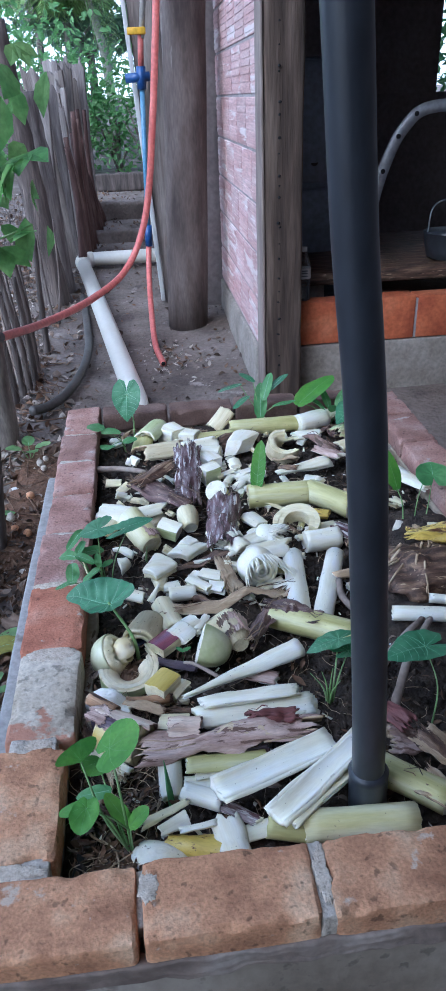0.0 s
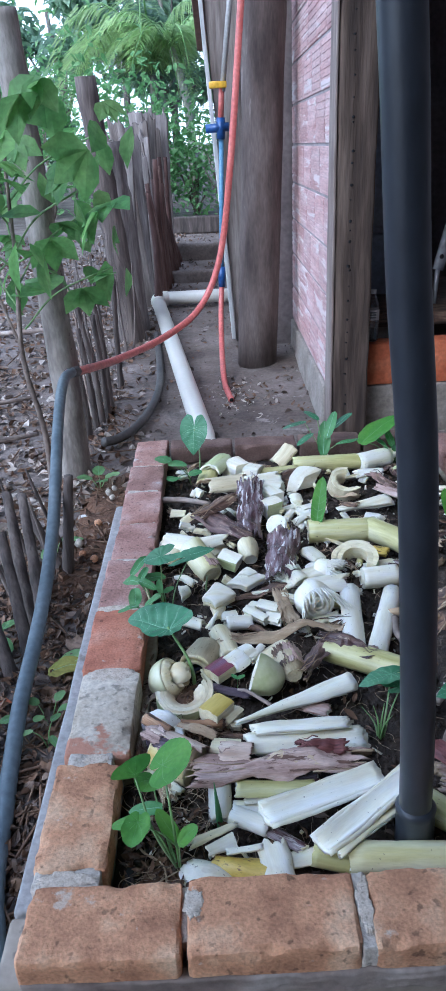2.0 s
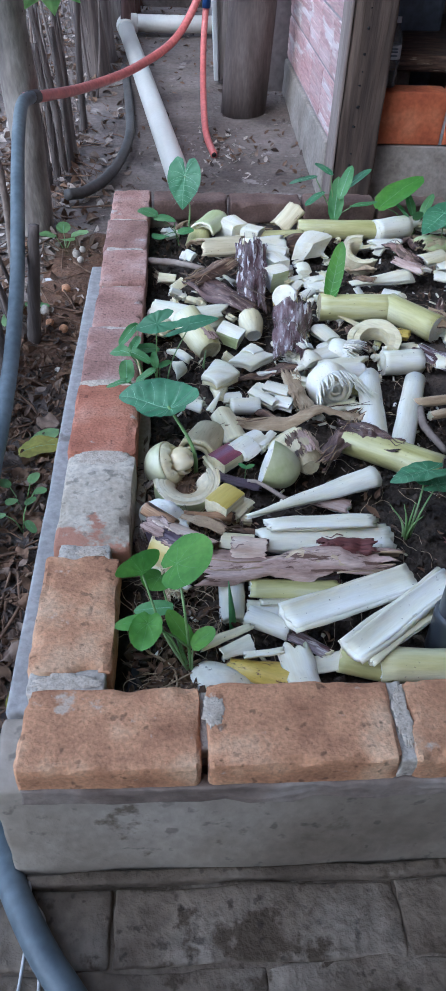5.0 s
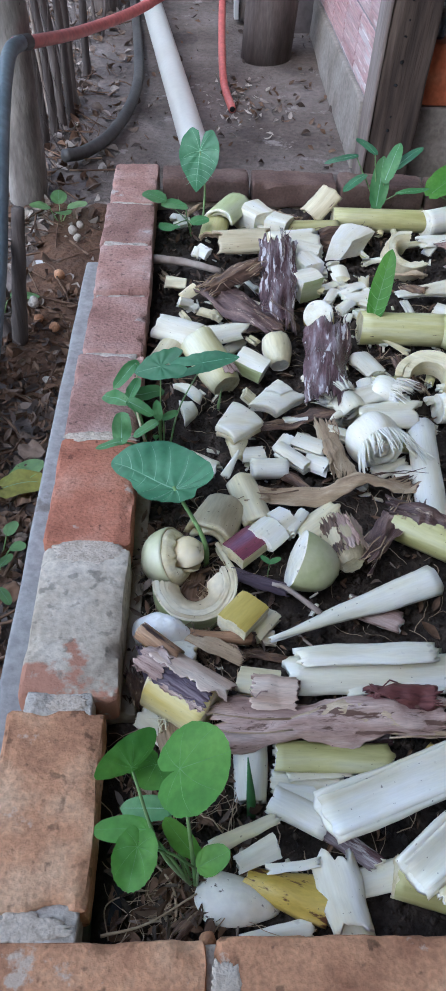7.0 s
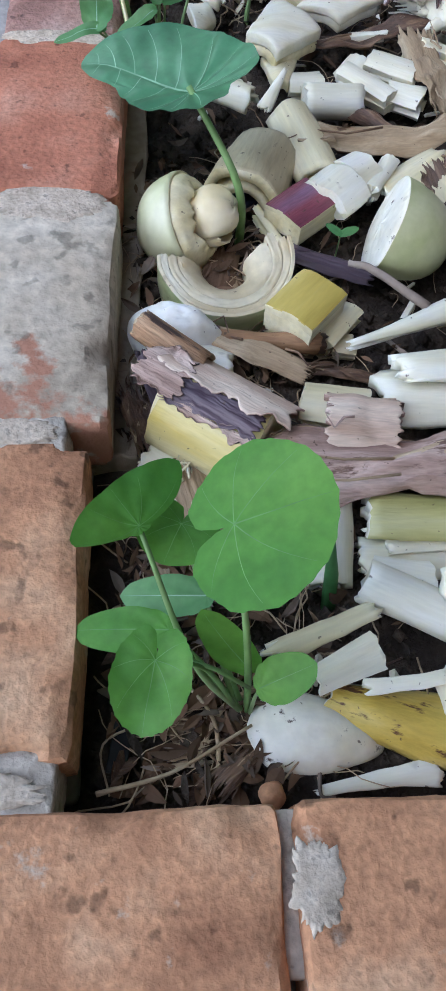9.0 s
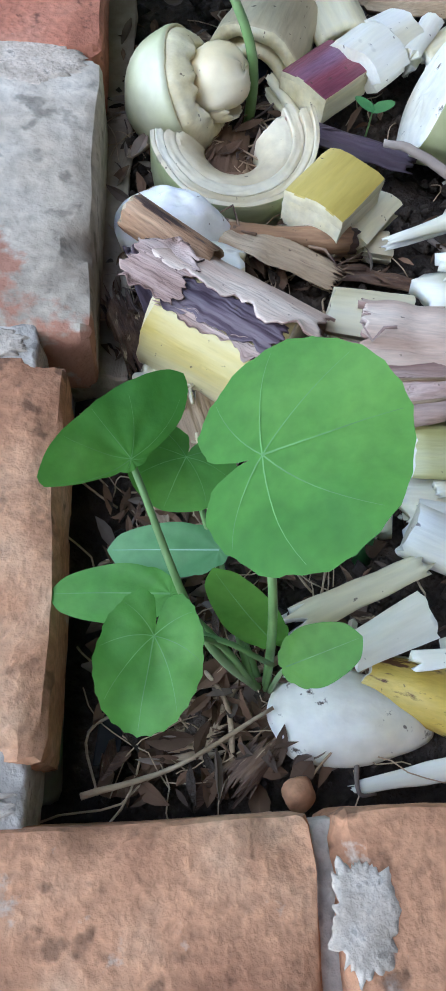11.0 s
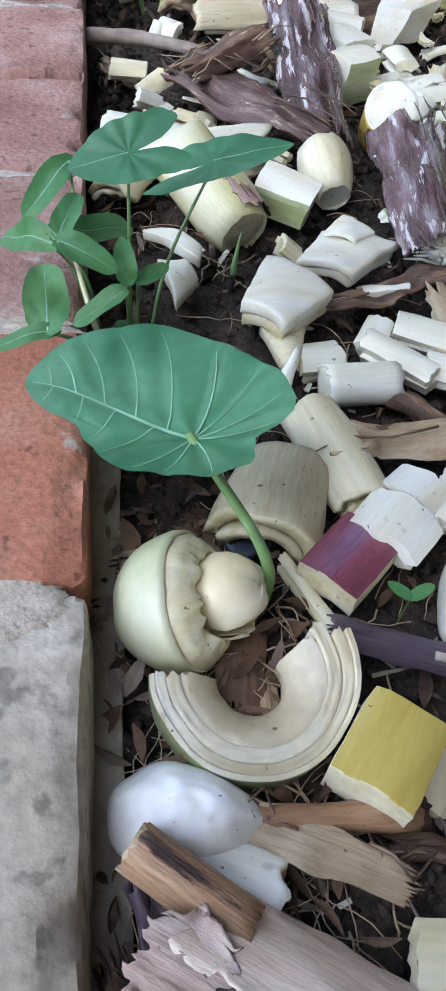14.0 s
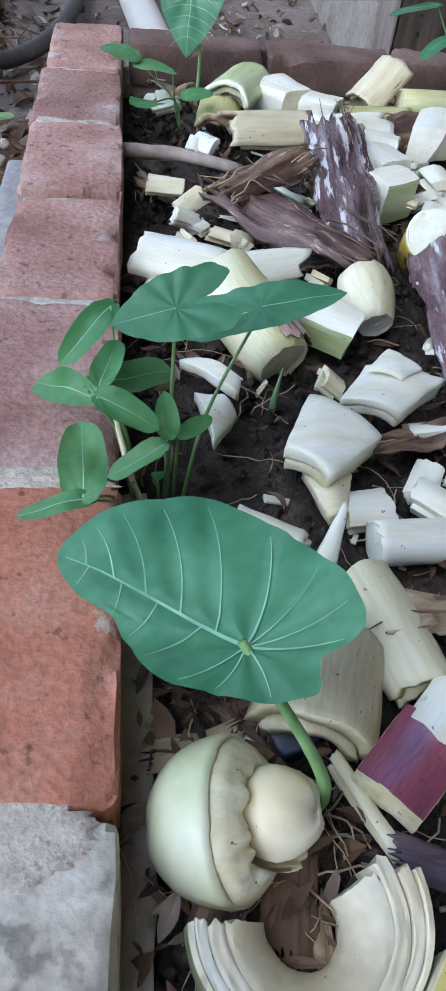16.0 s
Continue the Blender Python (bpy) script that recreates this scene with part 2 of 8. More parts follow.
brick_cement = material("brick_cement", [(0.33, 0.27, 0.20), (0.51, 0.44, 0.34), (0.66, 0.60, 0.50)], 0.93, 12, (1, 1, 1), 0.6, 110, 0.0, spots=(0.42, 0.215, 0.14), spot_scale=11, spot_at=0.655, depth=0.003, grains=(0.76, 1.16), pits=(60, 0.60, 0.6), lean=(-1.6, -2.5, 0.0))
skin_green = material("skin_green", [(0.40, 0.44, 0.18), (0.55, 0.56, 0.32), (0.67, 0.66, 0.47)], 0.3, 18, (1, 1, 1), 0.1, 150, 0.0, grains=(0.94, 1.04), depth=0.001)
smear_mat = material("mortar_smear", [(0.42, 0.35, 0.27), (0.57, 0.485, 0.385), (0.66, 0.58, 0.48)], 0.95, 90, (1, 1, 1), 0.7, 320, 0.0, depth=0.0016, grains=(0.78, 1.14), pits=(180, 0.62, 0.6))
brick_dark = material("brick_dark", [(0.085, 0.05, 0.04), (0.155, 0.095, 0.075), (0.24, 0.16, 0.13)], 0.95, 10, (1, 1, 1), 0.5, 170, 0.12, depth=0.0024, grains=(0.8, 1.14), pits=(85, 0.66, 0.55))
mortar_mat = material("mortar", [(0.40, 0.35, 0.29), (0.53, 0.475, 0.40), (0.61, 0.56, 0.49)], 0.95, 40, (1, 1, 1), 0.7, 160, 0.05, depth=0.003, grains=(0.8, 1.12), pits=(90, 0.60, 0.6))
plaster_mat = material("plaster", [(0.25, 0.19, 0.125), (0.36, 0.29, 0.21), (0.45, 0.385, 0.30)], 0.92, 9, (1, 1, 1), 0.5, 90, 0.0, spots=(0.15, 0.11, 0.075), spot_scale=12, spot_at=0.60, depth=0.004, grains=(0.8, 1.14), pits=(30, 0.63, 0.6))
base_grey = material("base_cement", [(0.19, 0.155, 0.115), (0.32, 0.275, 0.22), (0.41, 0.365, 0.305)], 0.9, 5, (1, 1, 0.8), 0.4, 60, 0.0, spots=(0.145, 0.118, 0.085), spot_scale=7, spot_at=0.565, depth=0.004, grains=(0.86, 1.09), pits=(40, 0.62, 0.6), lean=(0.0, 0.0, -0.25))
leaf_yellow = material("leaf_yellow", [(0.30, 0.28, 0.05), (0.42, 0.40, 0.08), (0.28, 0.33, 0.07)], 0.55, 12, (1, 1, 1), 0.2, 90, 0.1, translucent=0.2)
ledge_mat = material("ledge_cement", [(0.28, 0.27, 0.26), (0.38, 0.37, 0.36)], 0.9, 10, (1, 1, 1), 0.4, 90, 0.0, spots=(0.2, 0.18, 0.16), spot_scale=9, spot_at=0.62)
slab_mat = material("slab", [(0.085, 0.062, 0.042), (0.175, 0.138, 0.10), (0.255, 0.215, 0.168)], 0.94, 7, (1, 1, 1), 0.9, 60, 0.0, spots=(0.075, 0.055, 0.035), spot_scale=8, spot_at=0.55, depth=0.007, pits=(45, 0.62, 0.5))
wood_grey = material("wood_grey", [(0.10, 0.083, 0.073), (0.19, 0.16, 0.14), (0.29, 0.255, 0.23)], 0.9, 3, (9, 9, 0.8), 0.8, 14, 0.2)
wood_fence = material("wood_fence", [(0.11, 0.093, 0.085), (0.22, 0.19, 0.175), (0.34, 0.305, 0.28)], 0.9, 3, (9, 9, 0.8), 0.8, 14, 0.25)
wood_dark = material("wood_dark", [(0.05, 0.04, 0.035), (0.10, 0.08, 0.07), (0.17, 0.14, 0.12)], 0.9, 3, (9, 9, 0.8), 0.8, 14, 0.2)
wood_post = material("wood_post", [(0.03, 0.021, 0.016), (0.08, 0.056, 0.042), (0.18, 0.135, 0.105)], 0.9, 2.4, (8, 8, 0.7), 0.8, 12, 0.05)
bark_pale = material("bark_pale", [(0.13, 0.11, 0.095), (0.24, 0.21, 0.18), (0.34, 0.31, 0.28)], 0.9, 4, (3, 3, 1), 0.7, 30, 0.1)
bark_palm = material("bark_palm", [(0.36, 0.33, 0.28), (0.50, 0.47, 0.41)], 0.85, 4, (2, 2, 5), 0.4, 30, 0.0)
bark_round = material("bark_round", [(0.05, 0.036, 0.031), (0.105, 0.08, 0.068), (0.16, 0.13, 0.115)], 0.85, 3, (4, 4, 0.8), 0.5, 30, 0.0, spots=(0.24, 0.21, 0.19), spot_scale=4, spot_at=0.64)
stick_mat = material("stick", [(0.14, 0.105, 0.085), (0.25, 0.20, 0.165), (0.36, 0.31, 0.27)], 0.9, 10, (1, 1, 1), 0.6, 70, 0.2)
# the pale stretched spots paint the sheen on the block faces
block_pink = material("block_pink", [(0.46, 0.27, 0.25), (0.56, 0.38, 0.36), (0.66, 0.52, 0.50)], 0.6, 3, (1, 0.6, 6), 0.5, 25, 0.1, spots=(0.70, 0.62, 0.60), spot_scale=2.5, spot_at=0.55)
block_orange = material("block_orange", [(0.36, 0.085, 0.032), (0.50, 0.135, 0.05), (0.56, 0.19, 0.085)], 0.85, 7, (1, 1, 1), 0.4, 60, 0.08)
joint_mat = material("joint", [(0.30, 0.27, 0.26), (0.42, 0.39, 0.38)], 0.95, 12, (1, 1, 1), 0.8, 80, 0.05)
concrete = material("concrete", [(0.22, 0.19, 0.155), (0.31, 0.27, 0.23), (0.37, 0.33, 0.29)], 0.92, 6, (1, 1, 1), 0.5, 60, 0.05, pits=(30, 0.6, 0.75))
mud_wall = material("mud_wall", [(0.22, 0.185, 0.175), (0.30, 0.26, 0.245)], 0.92, 3, (1, 1, 1), 0.4, 30, 0.0)
edge_mat = material("edge_board", [(0.17, 0.13, 0.11), (0.26, 0.21, 0.18), (0.34, 0.29, 0.26)], 0.85, 4, (4, 4, 0.6), 0.3, 20, 0.0)
white_board = material("white_board", [(0.50, 0.49, 0.47), (0.62, 0.62, 0.61)], 0.8, 4, (4, 4, 0.6), 0.3, 20, 0.0)
pvc_white = material("pvc_white", [(0.82, 0.78, 0.67), (0.88, 0.85, 0.76)], 0.3, 6, (1, 1, 1), 0.05, 60, 0.0, grains=(0.96, 1.03), spots=(0.55, 0.48, 0.40), spot_scale=5, spot_at=0.72)
pvc_grey = material("pvc_grey", [(0.40, 0.39, 0.37), (0.48, 0.47, 0.45)], 0.45, 5, (1, 1, 1), 0.05, 60, 0.0)
pipe_black = material("pipe_black", [(0.020, 0.024, 0.032), (0.042, 0.047, 0.057)], 0.36, 6, (1, 1, 0.4), 0.14, 60, 0.0, spots=(0.16, 0.16, 0.165), spot_scale=26, spot_at=0.69)
hose_red = material("hose_red", [(0.50, 0.12, 0.10), (0.60, 0.18, 0.15)], 0.4, 8, (1, 1, 1), 0.05, 60, 0.0)
hose_blue = material("hose_grey_blue", [(0.085, 0.11, 0.13), (0.14, 0.17, 0.19)], 0.45, 8, (1, 1, 1), 0.1, 60, 0.0)
hose_dark = material("hose_dark", [(0.05, 0.045, 0.04), (0.11, 0.10, 0.09)], 0.55, 8, (1, 1, 1), 0.2, 60, 0.0)
blue_plastic = material("blue_plastic", [(0.02, 0.06, 0.20), (0.03, 0.09, 0.28)], 0.35, 8, (1, 1, 1), 0.0, 60, 0.0)
pipe_blue = material("pipe_blue", [(0.10, 0.22, 0.36), (0.15, 0.30, 0.46)], 0.35, 8, (1, 1, 1), 0.0, 60, 0.0)
yellow_plastic = material("yellow_plastic", [(0.65, 0.38, 0.02), (0.75, 0.46, 0.04)], 0.35, 8, (1, 1, 1), 0.0, 60, 0.0)
metal_panel = material("metal_panel", [(0.12, 0.14, 0.17), (0.20, 0.22, 0.25)], 0.5, 3, (1, 1, 1), 0.1, 40, 0.0, metal=0.2)
metal_pale = material("metal_pale", [(0.30, 0.31, 0.33), (0.42, 0.43, 0.45)], 0.5, 6, (1, 1, 1), 0.1, 40, 0.0, metal=0.5)
blue_dark = material("blue_dark", [(0.012, 0.018, 0.045), (0.022, 0.03, 0.065)], 0.4, 30, (1, 1, 1), 0.2, 90, 0.0)
dark_hole = material("dark_hole", [(0.008, 0.008, 0.009), (0.012, 0.012, 0.013)], 0.8, 6, (1, 1, 1), 0.0)
taro_mat = material("taro_leaf_green", [(0.05, 0.16, 0.072), (0.082, 0.23, 0.107), (0.135, 0.31, 0.16)], 0.36, 16, (1, 1, 1), 0.2, 110, 0.08, translucent=0.25, depth=0.0015, grains=(0.88, 1.09))
pump_mat = material("seedling_green", [(0.075, 0.235, 0.026), (0.118, 0.315, 0.038), (0.18, 0.40, 0.058)], 0.5, 14, (1, 1, 1), 0.25, 160, 0.08, translucent=0.4, depth=0.0015, grains=(0.88, 1.08))
sprout_mat = material("sprout_green", [(0.075, 0.22, 0.07), (0.125, 0.31, 0.105), (0.21, 0.41, 0.155)], 0.45, 14, (1, 1, 1), 0.2, 160, 0.12, translucent=0.35, depth=0.0015, grains=(0.9, 1.08))
vein_mat = material("vein", [(0.24, 0.47, 0.28), (0.32, 0.55, 0.36)], 0.5, 30, (1, 1, 1), 0.0)
vein_pump = material("vein_pumpkin", [(0.15, 0.36, 0.08), (0.20, 0.42, 0.11)], 0.5, 30, (1, 1, 1), 0.0)
sapling_mat = material("sapling_green", [(0.11, 0.26, 0.07), (0.19, 0.37, 0.11), (0.31, 0.50, 0.17)], 0.5, 6, (1, 1, 1), 0.2, 60, 0.2, translucent=0.5)
stem_mat = material("stem_green", [(0.13, 0.25, 0.07), (0.20, 0.33, 0.11), (0.30, 0.40, 0.20)], 0.5, 12, (1, 1, 1), 0.1, 60, 0.1)
bush_mat = material("bush_green", [(0.13, 0.27, 0.09), (0.23, 0.42, 0.15), (0.36, 0.54, 0.24)], 0.5, 3, (1, 1, 1), 0.2, 40, 0.2, translucent=0.5)
# tree leaves are coloured paler than foliage to stand in for distance haze
tree_mat = material("tree_green", [(0.19, 0.29, 0.20), (0.28, 0.40, 0.26), (0.39, 0.50, 0.34)], 0.5, 1.2, (1, 1, 1), 0.2, 20, 0.2, translucent=0.5)
palm_mat = material("palm_green", [(0.33, 0.48, 0.16), (0.44, 0.59, 0.24), (0.54, 0.66, 0.33)], 0.45, 2, (1, 1, 1), 0.2, 20, 0.2, translucent=0.5)
wire_mat = material("wire", [(0.10, 0.08, 0.07), (0.18, 0.15, 0.13)], 0.6, 20, (1, 1, 1), 0.0, metal=0.6)
roof_mat = material("roof_tile", [(0.16, 0.09, 0.07), (0.26, 0.15, 0.11)], 0.9, 4, (1, 1, 1), 0.4, 30, 0.1)
branch_red = material("branch_red", [(0.07, 0.035, 0.028), (0.15, 0.085, 0.07), (0.24, 0.16, 0.13)], 0.85, 3, (6, 6, 0.8), 0.6, 14, 0.15)
haze = bpy.data.materials.new("haze")
haze.use_nodes = True
haze.node_tree.nodes["Principled BSDF"].inputs["Emission Color"].default_value = (0.93, 0.97, 1.0, 1)
haze.node_tree.nodes["Principled BSDF"].inputs["Emission Strength"].default_value = 0.9
glass = bpy.data.materials.new("bottle_plastic")
glass.use_nodes = True
gb = glass.node_tree.nodes["Principled BSDF"]
gb.inputs["Base Color"].default_value, gb.inputs["Roughness"].default_value = (0.85, 0.9, 0.92, 1), 0.08
gb.inputs["Transmission Weight"].default_value, gb.inputs["IOR"].default_value = 0.9, 1.2


# ---- building helpers ----
def link(name, bm, mats, parent=None, label="", smooth=True):
    me = bpy.data.meshes.new(name)
    bm.normal_update()
    bm.to_mesh(me)
    bm.free()
    for m in mats if isinstance(mats, (list, tuple)) else [mats]:
        me.materials.append(m)
    if smooth:
        me.polygons.foreach_set("use_smooth", [True] * len(me.polygons))
    ob = new(name, me)
    if parent is not None:
        ob.parent = parent
    if label:
        ob["label"] = label
    return ob


def part(name, bm, mats, parent, label="", smooth=True):
    return link(name, bm, mats, parent, label, smooth)


def empty(name, m, label, category, group=""):
    ob = new(name)
    ob.matrix_world = m
    return tagged(ob, label, category, group)


def soup(name, verts, faces, mats, smooth=False, parent=None):
    me = bpy.data.meshes.new(name)
    me.from_pydata([tuple(v) for v in verts], [], [tuple(f) for f in faces])
    for m in mats if isinstance(mats, (list, tuple)) else [mats]:
        me.materials.append(m)
    if smooth:
        me.polygons.foreach_set("use_smooth", [True] * len(me.polygons))
    ob = new(name, me)
    if parent is not None:
        ob.parent = parent
    return ob


def wobble(p, scale, amount, seed=0.0):
    q = Vector(p) * scale + Vector((seed * 3.1, seed * 1.7, seed * 2.3))
    return noise.noise_vector(q) * amount


def tube_bm(points, radii, sides=10, bm=None, cap=True, rough=0.0, seed=0, mat=0):
    """A tube along points; radii one number or one a point."""
    bm = bm or bmesh.new()
    pts = [Vector(p) for p in points]
    if not isinstance(radii, (list, tuple)):
        radii = [radii] * len(pts)
    rings, ref = [], None
    for i, p in enumerate(pts):
        d = (pts[min(i + 1, len(pts) - 1)] - pts[max(i - 1, 0)]).normalized()
        if ref is None:
            ref = d.orthogonal().normalized()
        ref = (ref - d * ref.dot(d)).normalized()
        side = d.cross(ref)
        ring = []
        for k in range(sides):
            a = 2 * math.pi * k / sides
            v = p + (ref * math.cos(a) + side * math.sin(a)) * radii[i]
            if rough:
                v = v + wobble(v, 0.35 / max(radii[i], 1e-4), radii[i] * rough, seed)
            ring.append(bm.verts.new(v))
        rings.append(ring)
    for a, b in zip(rings, rings[1:]):
        for k in range(sides):
            f = bm.faces.new((a[k], a[(k + 1) % sides], b[(k + 1) % sides], b[k]))
            f.material_index = mat
    if cap:
        bm.faces.new(list(reversed(rings[0]))).material_index = mat
        bm.faces.new(rings[-1]).material_index = mat
    return bm


def bend(points, steps=8):
    """A smooth line through points."""
    p = [Vector(a) for a in points]
    p = [2 * p[0] - p[1]] + p + [2 * p[-1] - p[-2]]
    out = []
    for i in range(1, len(p) - 2):
        for k in range(steps):
            t = k / steps
            out.append(0.5 * ((2 * p[i]) + (p[i + 1] - p[i - 1]) * t + (2 * p[i - 1] - 5 * p[i] + 4 * p[i + 1] - p[i + 2]) * t * t
                              + (3 * p[i] - p[i - 1] - 3 * p[i + 1] + p[i + 2]) * t ** 3))
    return out + [p[-2]]


def box_bm(x0, x1, y0, y1, z0, z1, bevel=0.0, cuts=0, rough=0.0, grain=12.0, seed=0, bm=None, mat=0):
    own = bmesh.new()
    bmesh.ops.create_cube(own, size=1.0)
    for v in own.verts:
        v.co = Vector(((x0 + x1) / 2 + v.co.x * (x1 - x0), (y0 + y1) / 2 + v.co.y * (y1 - y0), (z0 + z1) / 2 + v.co.z * (z1 - z0)))
    if bevel:
        bmesh.ops.bevel(own, geom=own.edges[:], offset=bevel, segments=2, affect="EDGES", profile=0.5)
    if cuts:
        bmesh.ops.subdivide_edges(own, edges=[e for e in own.edges if e.calc_length() > 3 * max(bevel, 0.004)], cuts=cuts, use_grid_fill=True)
    if rough:
        for v in own.verts:
            v.co += wobble(v.co, grain, rough, seed) + wobble(v.co, grain * 4, rough * 0.4, seed + 5)
    for f in own.faces:
        f.material_index = mat
    if bm is None:
        return own
    me = bpy.data.meshes.new("join")
    own.to_mesh(me)
    own.free()
    bm.from_mesh(me)
    bpy.data.meshes.remove(me)
    return bm


def at(x, y, z, heading=0.0, pitch=0.0, roll=0.0):
    return pose(x, y, z, roll, pitch, heading)


def ground_z(x, y):
    z = 0.05
    if y > 3:
        t = min(1.0, (y - 3) / 2.2)
        z += 0.12 * t * t * (3 - 2 * t)
    if y > 5.6:
        z += 0.045 * min(4.0, y - 5.6)
    far = max(0.0, y - 11) * 0.02
    return z + far + 0.02 * noise.noise(Vector((x * 0.9, y * 0.9, 0.3))) + 0.006 * noise.noise(Vector((x * 6, y * 6, 1.3)))


# ---- ground ----
def ground_sheet():
    xs = [-60, -40, -25, -15, -10, -7, -5] + [-4 + 0.2 * i for i in range(14)] + [-1.2 + 0.06 * i for i in range(50)] + [1.8, 2.2, 3, 4, 6, 10, 16, 25, 40, 60]
    ys = [-40, -20, -10, -6, -4, -3, -2.4, -2] + [-1.8 + 0.08 * i for i in range(70)] + [3.8 + 0.2 * i for i in range(32)] + [10.5, 11.5, 13, 16, 20, 26, 35, 50, 80]
    verts = [(x, y, ground_z(x, y)) for y in ys for x in xs]
    n = len(xs)
    faces = [(j * n + i, j * n + i + 1, (j + 1) * n + i + 1, (j + 1) * n + i) for j in range(len(ys) - 1) for i in range(n - 1)]
    ob = soup("ground", verts, faces, earth_mat, True)
    return tagged(ob, "packed brown earth yard with a narrow path", "ground", kind="structure")


ground_sheet()


def scatter_leaves(name, spots, mats, label, category, size=(0.03, 0.09), slim=1.0):
    """Curled dead leaves lying about, far too many to count."""
    verts, faces = [], []
    rnd = random.Random(name)
    for x, y, z in spots:
        L = rnd.uniform(*size)
        w = L * rnd.uniform(0.22, 0.45) * slim
        turn = Euler((rnd.gauss(0, 0.5), rnd.gauss(0, 0.5), rnd.uniform(0, 6.28))).to_matrix()
        curl, fold = rnd.uniform(-0.9, 1.1), rnd.uniform(-0.5, 1.2)
        base = len(verts)
        prof = (0.12, 0.75, 1.0, 0.7, 0.06)
        for k, p in enumerate(prof):
            u = k / 4 - 0.5
            for s in (-1, 0, 1):
                v = Vector((u * L, s * w * p, curl * L * u * u + fold * abs(s) * w * p + rnd.uniform(-0.1, 0.1) * w))
                verts.append(turn @ v + Vector((x, y, z + 0.008)))
        for k in range(4):
            for s in range(2):
                a = base + k * 3 + s
                faces.append((a, a + 1, a + 4, a + 3))
    ob = soup(name, verts, faces, mats)
    for i, p in enumerate(ob.data.polygons):
        p.material_index = (i // 8 * 7919 >> 3) % len(ob.data.materials)
    return tagged(ob, label, category, kind="stuff")


rng = random.Random(4)
spots = []
for _ in range(13000):
    y = rng.uniform(0, 1) ** 1.5 * 9 + 0.1
    x = -0.09 - abs(rng.gauss(0, 1)) * (0.45 + 0.33 * y)
    if x < -0.25 or rng.random() < 0.35:
        spots.append((x, y, ground_z(x, y)))
leaf_pale = material("leaf_pale", [(0.27, 0.225, 0.185), (0.40, 0.345, 0.295), (0.54, 0.48, 0.425)], 0.9, 9, (1, 1, 1), 0.3, 60, 0.0)
dark_leaf = material("dark_leaf", [(0.035, 0.024, 0.018), (0.075, 0.05, 0.036), (0.13, 0.09, 0.066)], 0.75, 14, (1, 1, 1), 0.4, 70, 0.0)
leaf_brown = material("leaf_brown", [(0.13, 0.072, 0.04), (0.23, 0.14, 0.085)], 0.9, 9, (1, 1, 1), 0.3, 60, 0.0)
near = [q for q in spots if q[1] < 1.7]
spots = [q for q in spots if q[1] >= 1.7]
near += [(-0.06 - 0.5 * rng.random() ** 1.3, rng.uniform(0.02, 1.7), 0.055) for _ in range(2600)]
near = [(x, y, ground_z(x, y) + rng.uniform(0, 0.018)) for x, y, z in near]
# leaves next to the planter get darker colours in place of its shade
scatter_leaves("dark_litter", near, [litter_dark, leaf_brown, dark_leaf, litter_dark, dark_leaf, litter_mat], "brown leaves heaped beside the planter, darkened for shade", "leaf litter", (0.012, 0.044), 0.7)
scatter_leaves("leaf_litter", spots, [litter_mat, leaf_pale, leaf_pale, leaf_brown, litter_mat, litter_dark], "dry brown and grey leaves over the yard", "leaf litter", (0.018, 0.066), 0.85)
spots = []
for _ in range(1900):
    x, y = rng.uniform(-0.2, 0.8), rng.uniform(1.85, 9)
    if rng.random() < 0.25 + abs(x - 0.25) + (y > 4.5) * 0.35:
        spots.append((x, y, ground_z(x, y)))
scatter_leaves("path_litter", spots, [litter_dark, dark_leaf, leaf_brown, litter_mat, dark_leaf], "dark leaf fragments along the earth path", "leaf litter", (0.014, 0.045), 0.7)

# patch of turned reddish earth beside the planter
bm = bmesh.new()
bmesh.ops.create_grid(bm, x_segments=24, y_segments=40, size=0.5)
for v in bm.verts:
    x, y = -0.16 + v.co.x * 0.28, 1.75 + v.co.y * 1.3
    r = max(abs(v.co.x), abs(v.co.y)) * 2
    v.co = Vector((x, y, ground_z(x, y) + 0.03 * max(0, 1 - r ** 2) - 0.012 + 0.012 * noise.noise(Vector((x * 14, y * 14, 0)))))
tagged(link("soil_heap", bm, earth_red), "low heap of loose reddish earth beside the planter", "soil", kind="structure")

# worn concrete apron in front
apron = empty("pavement", pose(0, 0, 0.05), "stained rough concrete apron before the planter", "pavement")
apron["kind"] = "structure"
bm = box_bm(-0.5, 1.6, -1.6, 0.03, -0.15, 0.0395, 0.01, 24, 0.005, 9, 2)
part("bed", bm, slab_mat, apron)
for row, (y0, y1) in enumerate(((-0.112, -0.016), (-0.305, -0.114), (-0.50, -0.308))):
    for k in range(5):
        x0 = -0.295 + 0.39 * k - 0.19 * (row % 2)
        bm = box_bm(x0, x0 + 0.386, y0, y1, -0.05, 0.045 - 0.002 * row, 0.004, 14, 0.007, 14, 3 + k + row * 7)
        part("paving_block", bm, slab_mat, apron)


# ---- brick planter ----
Y_F = 1.687
planter = empty("brick_planter", pose(0, 0, 0.05), "raised bed of old bricks on a plastered base", "planter")


def lift(ob):
    ob.location.z -= 0.05
    return ob


